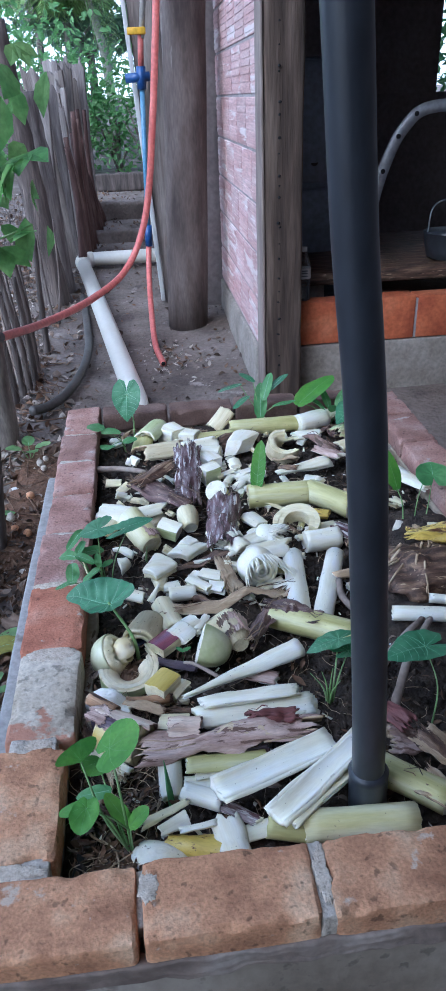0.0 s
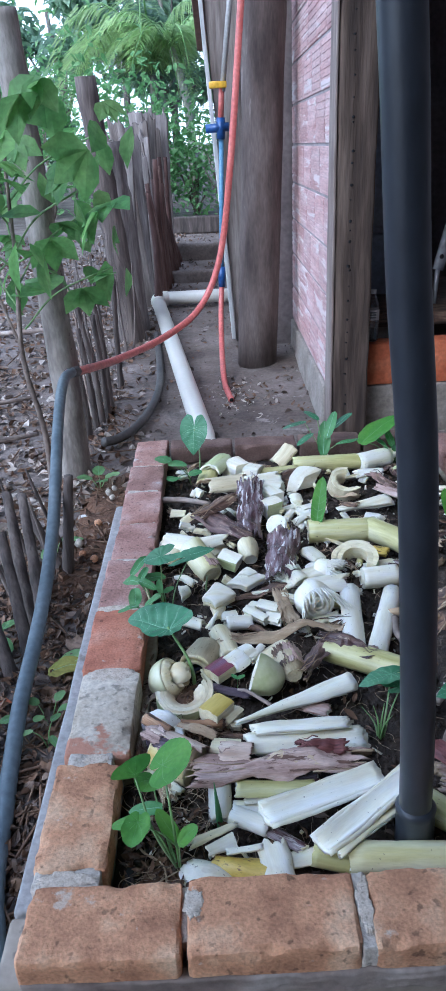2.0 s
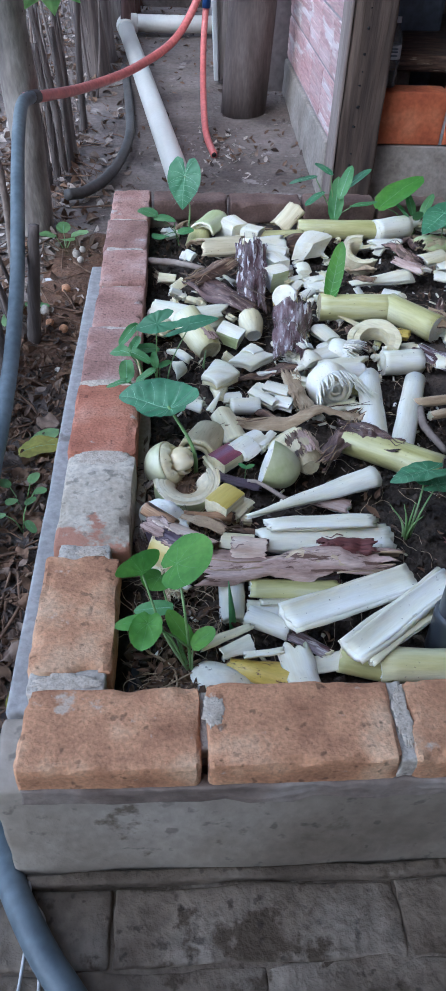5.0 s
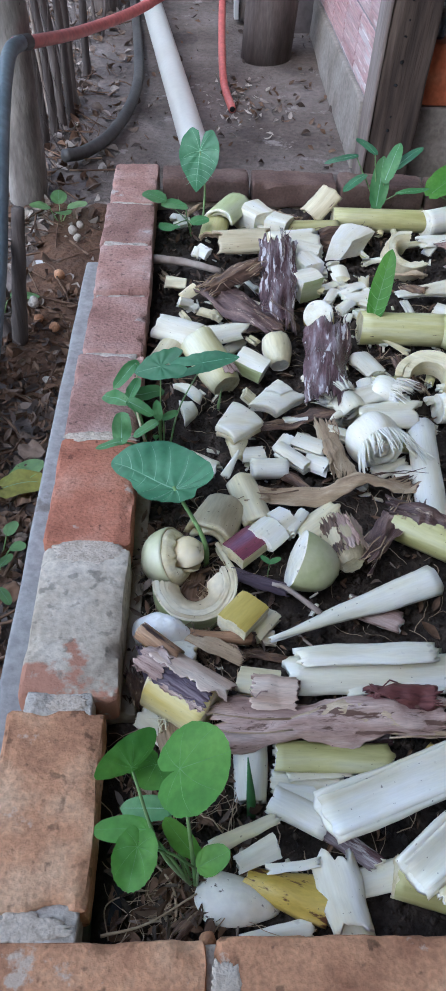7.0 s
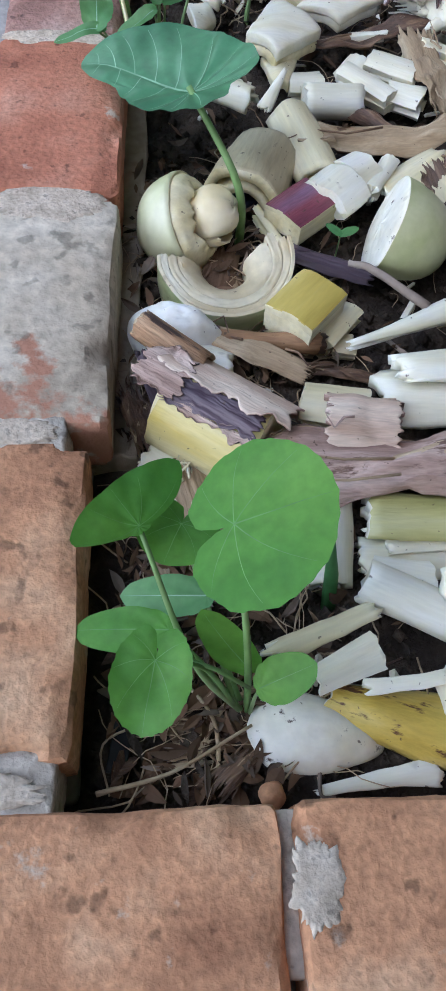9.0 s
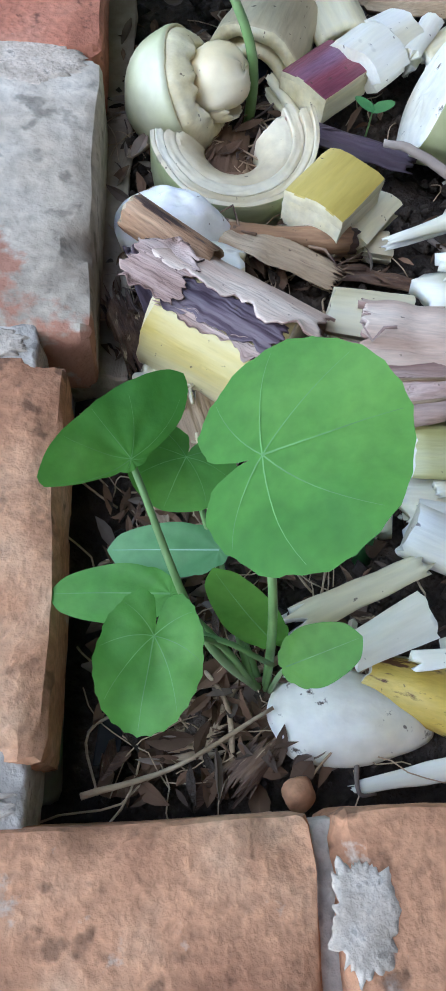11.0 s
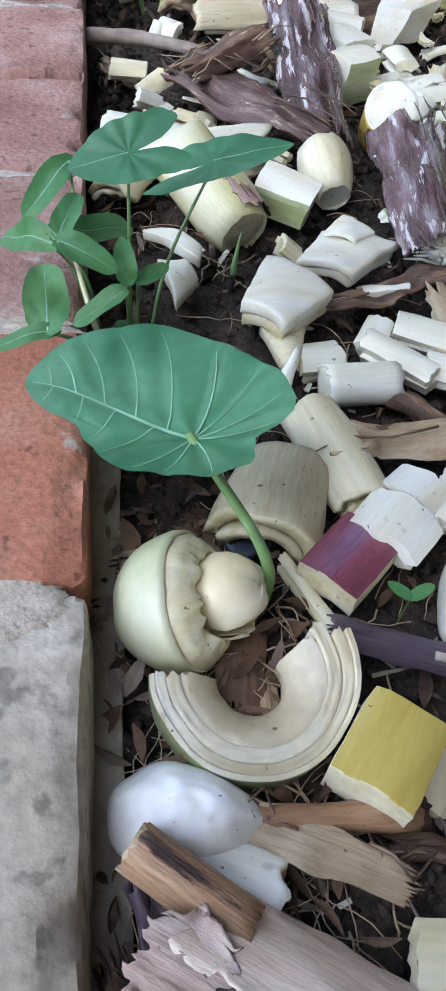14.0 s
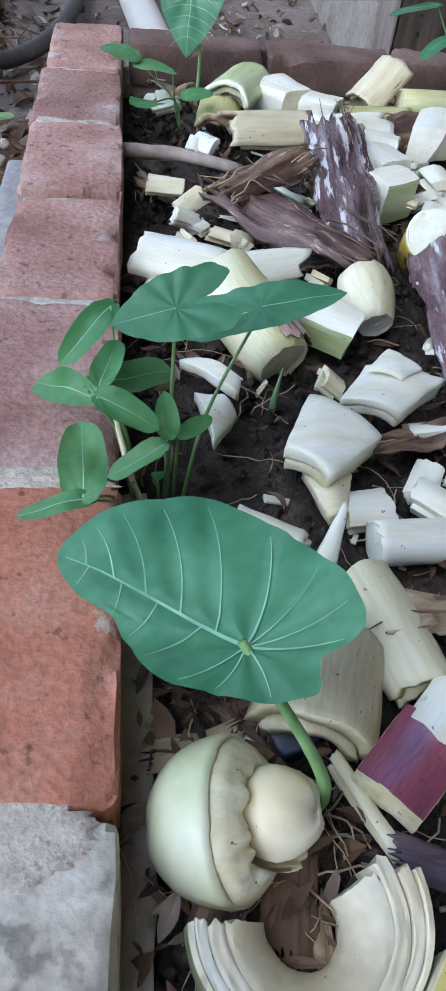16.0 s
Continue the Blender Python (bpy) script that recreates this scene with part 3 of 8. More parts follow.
bm = box_bm(-0.038, 0.098, 0.115, 1.40, 0.02, 0.336, 0.006, 14, 0.004, 7, 1)
lift(part("side_base", bm, ledge_mat, planter, "grey cement-rendered base"))
bm = box_bm(0.092, 0.131, 0.345, 0.80, 0.2, 0.3475, 0.002, 16, 0.005, 26, 8)
lift(part("inner_ledge", bm, plaster_mat, planter, "rough plaster ledge inside the bricks", False))
bm = box_bm(0.004, 0.099, 1.36, 1.764, 0.02, 0.338, 0.006, 6, 0.004, 7, 3)
lift(part("side_base", bm, plaster_mat, planter))
bm = box_bm(-0.040, 1.08, 0.004, 0.101, 0.02, 0.343, 0.008, 16, 0.006, 6, 4)
lift(part("front_base", bm, base_grey, planter, "stained grey plaster base"))
bm = box_bm(-0.045, 1.09, -0.014, 0.003, 0.02, 0.108, 0.004, 22, 0.007, 12, 9)
lift(part("footing", bm, slab_mat, planter, "rough dark concrete footing"))
bm = box_bm(0.0, 1.08, Y_F + 0.006, 1.764, 0.02, 0.343, 0.006, 14, 0.005, 6, 5)
lift(part("back_base", bm, plaster_mat, planter))
bm = box_bm(0.98, 1.085, 0.1, 1.70, 0.02, 0.343, 0.006, 14, 0.005, 6, 6)
lift(part("side_base", bm, plaster_mat, planter))


def brick(x0, x1, y0, y1, top, mat, seed, tilt=0.0):
    bm = bmesh.new()
    cx, cy = (x0 + x1) / 2, (y0 + y1) / 2
    hx, hy, h = (x1 - x0) / 2, (y1 - y0) / 2, 0.058
    nx, ny = (34, 18) if hx > hy else (18, 34)
    own = box_bm(-hx, hx, -hy, hy, -h, 0.0, 0.0, 0)
    bmesh.ops.subdivide_edges(own, edges=[e for e in own.edges if abs((e.verts[0].co - e.verts[1].co).x) > hx], cuts=nx, use_grid_fill=True)
    bmesh.ops.subdivide_edges(own, edges=[e for e in own.edges if abs((e.verts[0].co - e.verts[1].co).y) > hy], cuts=ny, use_grid_fill=True)
    bmesh.ops.subdivide_edges(own, edges=[e for e in own.edges if abs((e.verts[0].co - e.verts[1].co).z) > h * 0.5], cuts=8, use_grid_fill=True)
    for v in own.verts:
        c = v.co.copy()
        q = Vector((c.x + cx, c.y + cy, c.z + seed))
        # edges wear round, corners more
        ex, ey, ez = hx - abs(c.x), hy - abs(c.y), min(-c.z, h + c.z)
        r = 0.0048 + 0.005 * noise.noise(q * 18)
        for a, b, ia, ib in ((ex, ey, 0, 1), (ex, ez, 0, 2), (ey, ez, 1, 2)):
            if a < r and b < r:
                k = (r - a + r - b) / (2 * r)
                v.co[ia] -= math.copysign(r * 0.42 * k, c[ia] if ia < 2 else c.z + h / 2)
                v.co[ib] -= math.copysign(r * 0.42 * k, c[ib] if ib < 2 else c.z + h / 2)
        v.co += noise.noise_vector(q * 11) * 0.0022 + noise.noise_vector(q * 45) * 0.0007 + noise.noise_vector(q * 110) * 0.0004
        chip = noise.noise(q * 26 + Vector((9, 2, seed)))
        if chip > 0.1 and min(ex, ey) < 0.016 and -c.z < 0.02:
            k = (chip - 0.1) * (1 - min(ex, ey) / 0.016) * (1 + c.z / 0.02)
            v.co.z -= k * 0.022
            v.co[0 if ex < ey else 1] *= 1 - k * 0.05
        v.co.z += tilt * c.y
    own.normal_update()
    for e in own.edges:
        if len(e.link_faces) == 2 and e.calc_face_angle(0) > 0.5:
            e.smooth = False
    ob = part("brick", own, mat, planter)
    ob.location = (cx, cy, top - 0.05)
    return ob


# front course, side courses and back course
for x0, x1, m, s, top in ((0.0, 0.209, brick_tan, 1, 0.401), (0.217, 0.441, brick_tan, 2, 0.404), (0.456, 0.668, brick_tan, 3, 0.403), (0.680, 0.890, brick_dusk, 4, 0.400), (0.900, 1.082, brick_tan, 5, 0.40)):
    brick(x0, x1, 0.0, 0.107, top, m, s)
for y0, y1, m, s, x0, x1, top in ((0.128, 0.325, brick_tan, 11, -0.004, 0.101, 0.402), (0.338, 0.553, brick_cement, 12, 0.003, 0.113, 0.400), (0.559, 0.761, brick_red, 13, -0.002, 0.113, 0.403),
                                  (0.769, 0.975, brick_dusk, 14, 0.0, 0.111, 0.402), (0.981, 1.163, brick_dusk, 15, 0.004, 0.110, 0.400), (1.169, 1.352, brick_dusk, 16, 0.004, 0.111, 0.404),
                                  (1.359, 1.548, brick_dusk, 17, 0.0, 0.108, 0.400), (1.556, 1.765, brick_dusk, 18, 0.002, 0.108, 0.400)):
    brick(x0, x1, y0, y1, top, m, s)
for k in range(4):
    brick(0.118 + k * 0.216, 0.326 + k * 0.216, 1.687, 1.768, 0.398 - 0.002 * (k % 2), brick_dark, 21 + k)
for k in range(8):
    brick(0.982, 1.086, 0.118 + k * 0.2, 0.31 + k * 0.2, 0.401, brick_dusk, 31 + k)


def mortar(x0, x1, y0, y1, top, seed):
    bm = box_bm(x0, x1, y0, y1, top - 0.05, top, 0.003, 5, 0.004, 30, seed)
    lift(part("mortar", bm, mortar_mat, planter, "rough grey mortar"))


for k, (x0, x1, y0, y1, top) in enumerate(((0.205, 0.221, 0.03, 0.104, 0.388), (0.438, 0.462, 0.004, 0.106, 0.3975), (0.664, 0.684, 0.0, 0.1, 0.396), (0.886, 0.904, 0.0, 0.1, 0.395),
                                           (0.0, 0.094, 0.100, 0.134, 0.396), (0.014, 0.085, 0.318, 0.346, 0.402), (0.01, 0.1, 0.546, 0.566, 0.397), (0.006, 0.095, 0.754, 0.776, 0.402),
                                           (0.01, 0.1, 0.970, 0.986, 0.396), (0.01, 0.1, 1.158, 1.174, 0.396), (0.01, 0.1, 1.346, 1.364, 0.402), (0.01, 0.1, 1.543, 1.56, 0.396))):
    mortar(x0, x1, y0, y1, top, k)


def smear(x, y, z, rx, ry, seed):
    """A thin splash of mortar with a ragged outline, pressed flat into the joint."""
    bm = bmesh.new()
    mid = bm.verts.new((x, y, z + 0.0005))
    ring = []
    for k in range(110):
        a = 2 * math.pi * k / 110
        c = Vector((math.cos(a), math.sin(a), 0))
        r = 1 + 0.30 * noise.noise(c * 1.1 + Vector((0, 0, seed * 1.7))) + 0.34 * noise.noise(c * 2.6 + Vector((5, 0, seed))) + 0.20 * noise.noise(c * 7 + Vector((0, 3, seed))) + 0.10 * noise.noise(c * 18 + Vector((0, 3, seed)))
        ring.append([])
        for f in (0.25, 0.5, 0.75, 0.93, 1):
            q = f * (1 + (r - 1) * f ** 4)
            p = Vector((x + rx * q * c.x, y + ry * q * c.y, 0))
            p.z = z + (0.0004 if f < 0.9 else 0.0 if f < 1 else -0.002) + 0.0006 * noise.noise(p * 110)
            ring[-1].append(bm.verts.new(p))
    for a, b in zip(ring, ring[1:] + ring[:1]):
        bm.faces.new((mid, a[0], b[0]))
        for i in range(4):
            bm.faces.new((a[i], a[i + 1], b[i + 1], b[i]))
    lift(part("mortar", bm, smear_mat, planter))


smear(0.2245, 0.0695, 0.4036, 0.0135, 0.0225, 1)
smear(0.451, 0.06, 0.4018, 0.011, 0.040, 2)
smear(0.06, 0.548, 0.401, 0.045, 0.022, 3)
smear(0.055, 0.333, 0.4005, 0.030, 0.012, 4)
smear(0.045, 0.117, 0.3985, 0.040, 0.012, 5)
smear(0.055, 0.765, 0.402, 0.05, 0.012, 7)

# soil in the bed
bm = bmesh.new()
bmesh.ops.create_grid(bm, x_segments=110, y_segments=190, size=0.5)
for v in bm.verts:
    x, y = 0.538 + v.co.x * 0.91, 0.892 + v.co.y * 1.65
    e = min(x - 0.10, 0.985 - x, y - 0.09, 1.708 - y)
    z = 0.335 + 0.012 * noise.noise(Vector((x * 5, y * 5, 2))) + 0.009 * noise.noise(Vector((x * 22, y * 22, 5))) + 0.006 * noise.noise(Vector((x * 70, y * 70, 7)))
    z -= 0.014 * max(0, 1 - e / 0.05)
    if x > 0.7 and 0.5 < y < 1.0:
        z += 0.02
    v.co = Vector((x, y, z))
tagged(link("soil", bm, soil_mat), "dark moist compost soil filling the planter", "soil", kind="structure")


def soil_z(x, y):
    return 0.337 + 0.012 * noise.noise(Vector((x * 5, y * 5, 2)))


spots = [(rng.uniform(0.125, 0.96), 0.12 + 1.52 * rng.random(), 0) for _ in range(1700)] + [(0.118 + 0.14 * rng.random(), 0.115 + 0.55 * rng.random(), 0) for _ in range(420)]
spots = [(x, y, soil_z(x, y) + rng.uniform(-0.004, 0.010)) for x, y, z in spots if not (x > 0.185 and y < 0.19)]
scatter_leaves("bed_litter", spots, [litter_dark, husk_brown, leaf_brown, soil_mat, litter_dark, litter_mat], "dark rotting leaf scraps on the bed's soil", "leaf litter", (0.006, 0.026), 0.45)

# larger dead leaf pieces in the corner and along the bricks
lrng = random.Random(9)
spots = [(0.122 + 0.13 * lrng.random() ** 1.5, 0.12 + 1.0 * lrng.random() ** 1.4, 0) for _ in range(90)] + [(lrng.uniform(0.15, 0.95), lrng.uniform(0.2, 1.6), 0) for _ in range(70)]
spots = [(x, y, soil_z(x, y) + lrng.uniform(-0.006, 0.002)) for x, y, z in spots]
scatter_leaves("bed_leaves", spots, [litter_dark, leaf_brown, husk_brown, litter_dark], "curled brown dead leaf pieces on the bed's soil", "leaf litter", (0.016, 0.034), 0.6)

# dry leaf bits in the front corner
spots = [(lrng.uniform(0.118, 0.235), lrng.uniform(0.112, 0.27), 0) for _ in range(150)]
spots = [(x, y, soil_z(x, y) + lrng.uniform(-0.003, 0.007)) for x, y, z in spots]
scatter_leaves("corner_leaves", spots, [leaf_brown, litter_mat, leaf_brown, litter_dark], "dry brown leaf bits in the bed's front corner", "leaf litter", (0.008, 0.024), 0.6)

# crumbs of soil
verts, faces = [], []
crng = random.Random(77)
for _ in range(10500):
    x, y = crng.uniform(0.12, 0.97), crng.uniform(0.115, 1.645)
    r = 0.0016 + 0.0075 * crng.random() ** 3
    b = len(verts)
    z = soil_z(x, y) + r * 0.4
    for d in ((1, 0, 0), (-1, 0, 0), (0, 1, 0), (0, -1, 0), (0, 0, 1), (0, 0, -1)):
        verts.append((x + d[0] * r * crng.uniform(0.6, 1.3), y + d[1] * r * crng.uniform(0.6, 1.3), z + d[2] * r * crng.uniform(0.6, 1.2)))
    for f in ((0, 2, 4), (2, 1, 4), (1, 3, 4), (3, 0, 4), (2, 0, 5), (1, 2, 5), (3, 1, 5), (0, 3, 5)):
        faces.append(tuple(b + k for k in f))
tagged(soup("soil_crumbs", verts, faces, soil_mat, True), "crumbs and small clods of dark soil", "soil", kind="stuff")

# fine roots and fibres
verts, faces = [], []
bm = bmesh.new()
for i in range(620):
    x, y = (rng.uniform(0.125, 0.75), rng.uniform(0.12, 1.3)) if i % 3 else (rng.uniform(0.118, 0.26), rng.uniform(0.115, 0.56))
    a, L = rng.uniform(0, 6.28), rng.uniform(0.02, 0.07)
    pts = []
    for k in range(8):
        pts.append((x, y, soil_z(x, y) + 0.007 + 0.008 * math.sin(k * 0.5) * (i % 5) / 4))
        x, y, a = x + math.cos(a) * L / 7, y + math.sin(a) * L / 7, a + rng.gauss(0, 0.35)
    tube_bm(pts, 0.00042 + 0.0003 * (i % 4 == 0), 4, bm, False)
tagged(link("root_fibres", bm, husk_tan), "thin tan root fibres and hairs on the soil", "fibre", kind="stuff")


# dry twigs and straw among the litter of the yard
bm = bmesh.new()
wrng = random.Random(31)
for _ in range(650):
    y = wrng.random() ** 1.4 * 6 + 0.15
    x = -0.10 - abs(wrng.gauss(0, 1)) * (0.22 + 0.25 * y)
    a, L = wrng.uniform(0, 6.28), wrng.uniform(0.04, 0.22)
    z = ground_z(x, y) + 0.014
    dx, dy = math.cos(a) * L / 2, math.sin(a) * L / 2
    tube_bm([(x - dx, y - dy, z + wrng.uniform(-0.006, 0.012)), (x + wrng.gauss(0, 0.006), y + wrng.gauss(0, 0.006), z + 0.006), (x + dx, y + dy, z + wrng.uniform(-0.006, 0.02))], wrng.uniform(0.0012, 0.0038), 4, bm, False)
tagged(link("twigs", bm, litter_dark), "dry twigs and straw scattered over the yard", "twigs", kind="stuff")


# eroded earthy mortar under the front and side bricks
bm = box_bm(0.0, 1.08, -0.0035, 0.02, 0.322, 0.358, 0.003, 40, 0.006, 30, 12)
lift(part("bed_joint", bm, stick_mat, planter, "eroded brown mortar under the bricks"))

# grey debris by the end of the red hose
scatter_leaves("debris", [(0.40 + rng.gauss(0, 0.09), 3.28 + rng.gauss(0, 0.2), 0.058) for _ in range(150)], [leaf_pale, mortar_mat, litter_dark], "grey chips and scraps on the earth path", "debris", (0.012, 0.04), 0.7)


# ---- chopped banana stem scraps ----
SCRAPS = "chopped banana stem in the bed"


def arc_strip(L, W, arc=130, thick=0.006, convex=True, nl=14, na=12, t0=1.0, t1=1.0, rag=0.004, wob=0.002, seed=0, x_shift=0.0, z_shift=0.0, bm=None, ridge=0.0):
    """A curved strip of leaf sheath with thickness. Material 0 outside, 1 inside and on the cut."""
    bm = bm or bmesh.new()
    arc = math.radians(arc)
    R = W / 2 / math.sin(min(arc, math.pi) / 2)
    rnd = random.Random(seed)
    ends = [[rag * (1.9 * noise.noise(Vector((j * 0.45, seed * 1.3, k * 9.0))) + 0.4 * noise.noise(Vector((j * 1.7, seed * 2.1, k * 5.0)))) for k in (0, 1)] for j in range(na + 1)]
    sheets = []
    for depth in (0.0, thick):
        rows = []
        for i in range(nl + 1):
            u = i / nl
            row = []
            for j in range(na + 1):
                a = (j / na - 0.5) * arc
                w = t0 + (t1 - t0) * u
                x = (u - 0.5) * L + x_shift + (ends[j][0] * (1 - u) ** 6 + ends[j][1] * u ** 6)
                y = (R - depth) * math.sin(a) * w
                z = ((R - depth) * math.cos(a) - R * math.cos(arc / 2)) * w
                if not convex:
                    z = -z + W * 0.25
                q = Vector((x, y, z))
                q += noise.noise_vector(Vector((x * 14, y * 30 + seed, z * 30))) * wob * 2 + noise.noise_vector(Vector((x * 60, y * 90, seed))) * wob * 0.5
                q.z += ridge * (noise.noise(Vector((q.x * 5, q.y * 240, seed))) + 0.6 * noise.noise(Vector((q.x * 9, q.y * 520, seed + 3))))
                row.append(bm.verts.new(q + Vector((0, 0, z_shift))))
            rows.append(row)
        sheets.append(rows)
    o, n = sheets
    for i in range(nl):
        for j in range(na):
            bm.faces.new((o[i][j], o[i + 1][j], o[i + 1][j + 1], o[i][j + 1]))
            bm.faces.new((n[i][j + 1], n[i + 1][j + 1], n[i + 1][j], n[i][j])).material_index = 1
    rim = [(o[i][0], n[i][0], n[i + 1][0], o[i + 1][0]) for i in range(nl)] + [(o[i + 1][na], n[i + 1][na], n[i][na], o[i][na]) for i in range(nl)]
    rim += [(o[0][j + 1], n[0][j + 1], n[0][j], o[0][j]) for j in range(na)] + [(o[nl][j], n[nl][j], n[nl][j + 1], o[nl][j + 1]) for j in range(na)]
    for f in rim:
        bm.faces.new(f).material_index = 1
    bmesh.ops.recalc_face_normals(bm, faces=bm.faces[:])
    return bm


count = [0]


def seed_next():
    count[0] += 1
    return count[0]


def sheath(x, y, z, heading, L, W, label, outer=None, inner=None, arc=120, thick=0.006, convex=True, t0=1.0, t1=1.0, rag=0.003, wob=0.002, pitch=0, roll=0, layers=1):
    s = seed_next()
    ob = empty("banana_sheath", at(x, y, z, heading, pitch, roll), label, "banana sheath", SCRAPS)
    if layers == 1:
        bm = arc_strip(L * 0.985, W * (1 - 1.5 * thick / W), arc * 0.97, thick * 0.7, convex, t0=t0, t1=t1, rag=rag * 1.2, wob=wob, seed=s + 70, x_shift=0.002, z_shift=(-1 if convex else 1) * thick * 0.75)
        part("lining", bm, [inner or pith, inner or pith], ob)
    for k in range(layers):
        bm = arc_strip(L * (1 - 0.05 * k), W * (1 - 0.14 * k), arc, thick, convex, t0=t0, t1=t1, rag=rag, wob=wob, seed=s + 50 * k, x_shift=0.012 * k, z_shift=(-1 if convex else 1) * 0.008 * k)
        part("sheath_layer", bm, [outer or pith, inner or pith], ob)
    return ob


def rings_bm(L, R, n, seed, r_in=0.25, profile=None, spread=0.12, arc=360, a0=0, wall=1.0, sides=26, flat=1.0):
    """Nested leaf layers of a cut stem: hollow rings of uneven length about the x axis."""
    rnd = random.Random(seed)
    bm = bmesh.new()
    full = arc >= 360
    ns = sides if full else max(6, int(sides * arc / 360))
    for k in range(n):
        ro = R * (1 - (1 - r_in) * k / n)
        ri = ro - R * (1 - r_in) / n * wall
        e0, e1 = -L / 2 - rnd.gauss(0, 1) * spread * R + (0 if k else 0), L / 2 + rnd.gauss(0, 1) * spread * R
        nl = 7
        grid = []
        for i in range(nl + 1):
            u = i / nl
            xx = e0 + (e1 - e0) * u
            pr = profile(u) if profile else 1.0
            ring = []
            for j in range(ns + (0 if full else 1)):
                a = radians(a0) + radians(arc) * j / ns + (0 if full else radians(16) * noise.noise(Vector((xx * 55, seed * 1.9, 1.0 + j / ns))))
                ragged = rnd.gauss(0, 0.0009)
                for rr in (ro, ri):
                    y, z = rr * pr * math.cos(a), rr * pr * math.sin(a) * flat
                    w = noise.noise_vector(Vector((xx * 20, y * 25, z * 25 + seed))) * R * 0.07
                    ring.append(bm.verts.new((xx + (ragged if i in (0, nl) else 0) + w.x * 0.5, y + w.y, z + w.z)))
            grid.append(ring)
        m = ns if full else ns
        cnt = ns if full else ns + 1
        for i in range(nl):
            for j in range(m):
                a, b = j * 2, (j + 1) % cnt * 2
                f = bm.faces.new((grid[i][a], grid[i][b], grid[i + 1][b], grid[i + 1][a]))
                f.material_index = 0 if k == 0 else 1
                bm.faces.new((grid[i][b + 1], grid[i][a + 1], grid[i + 1][a + 1], grid[i + 1][b + 1])).material_index = 1
        for i, flip in ((0, False), (nl, True)):
            for j in range(m):
                a, b = j * 2, (j + 1) % cnt * 2
                bm.faces.new((grid[i][a], grid[i][a + 1], grid[i][b + 1], grid[i][b])).material_index = 1
        if not full:
            for i in range(nl):
                for j in (0, ns):
                    a = j * 2
                    bm.faces.new((grid[i][a], grid[i + 1][a], grid[i + 1][a + 1], grid[i][a + 1])).material_index = 1
    bmesh.ops.recalc_face_normals(bm, faces=bm.faces[:])
    return bm


def lathe(profile, sides, mat_of, seed, rough=0.0005, jag=None):
    """A turned shell about x: profile of (x, r); the last ring may be jagged."""
    bm = bmesh.new()
    rows = []
    for i, (x, r) in enumerate(profile):
        row = []
        for k in range(sides):
            a = 2 * math.pi * k / sides
            xx = x
            if jag and i in jag:
                xx += jag[i] * (noise.noise(Vector((math.cos(a) * 2.2, math.sin(a) * 2.2, seed))) + 0.5 * noise.noise(Vector((math.cos(a) * 7, math.sin(a) * 7, seed))) + 0.3 * noise.noise(Vector((math.cos(a) * 16, math.sin(a) * 16, seed))))
            w = noise.noise_vector(Vector((x * 40, math.cos(a) * 1.4, math.sin(a) * 1.4 + seed))) * rough * 3
            row.append(bm.verts.new((xx + w.x, r * math.cos(a) + w.y, r * math.sin(a) + w.z)))
        rows.append(row)
    for i, (p, q) in enumerate(zip(rows, rows[1:])):
        for k in range(sides):
            bm.faces.new((p[k], p[(k + 1) % sides], q[(k + 1) % sides], q[k])).material_index = mat_of(i)
    bm.faces.new(list(reversed(rows[0]))).material_index = mat_of(0)
    bm.faces.new(rows[-1]).material_index = mat_of(len(rows) - 2)
    bmesh.ops.recalc_face_normals(bm, faces=bm.faces[:])
    return bm


def cut_end(L, R, profile, seed, flat):
    """The solid flesh of a cut stem: faint rings on its ends."""
    rnd = random.Random(seed)
    p0, p1 = (profile(0.0), profile(1.0)) if profile else (1.0, 1.0)
    left = [(-L / 2 + rnd.uniform(-0.018, 0.018) * R * (1.2 if i % 2 else 0.4), R * p0 * f) for i, f in enumerate((0.02, 0.16, 0.30, 0.43, 0.56, 0.68, 0.79, 0.89, 0.96, 1.0))]
    body = [(-L / 2 + L * u, R * (profile(u) if profile else 1.0)) for u in (0.15, 0.32, 0.5, 0.68, 0.85)]
    right = [(L / 2 + rnd.uniform(-0.018, 0.018) * R * (1.2 if i % 2 else 0.4), R * p1 * f) for i, f in enumerate((1.0, 0.96, 0.89, 0.79, 0.68, 0.56, 0.43, 0.30, 0.16, 0.02))]
    bm = lathe(left + body + right, 26, lambda i: 0, seed, R * 0.01)
    for v in bm.verts:
        v.co.z *= flat
    return bm


def log(x, y, z, heading, L, D, label, rind=None, flesh=None, pitch=0, roll=0, n=4, profile=None, spread=0.03, flat=1.0, core=True):
    s = seed_next()
    ob = empty("banana_stem_piece", at(x, y, z, heading, pitch, roll), label, "stem piece", SCRAPS)
    R = D / 2
    part("rind", rings_bm(L * 1.005, R, 1, s, 0.90, profile, spread, wall=1.0, flat=flat), [rind or pith, flesh or pith], ob, "outer skin")
    if core:
        part("flesh", cut_end(L * 0.985, R * 0.905, profile, s, flat), flesh or pith, ob, "pale ringed flesh")
    else:
        part("inner_layer", rings_bm(L * 0.99, R * 0.89, 1, s + 1, 0.86, profile, spread, wall=1.0, flat=flat), [flesh or pith, flesh or pith], ob)
    return ob


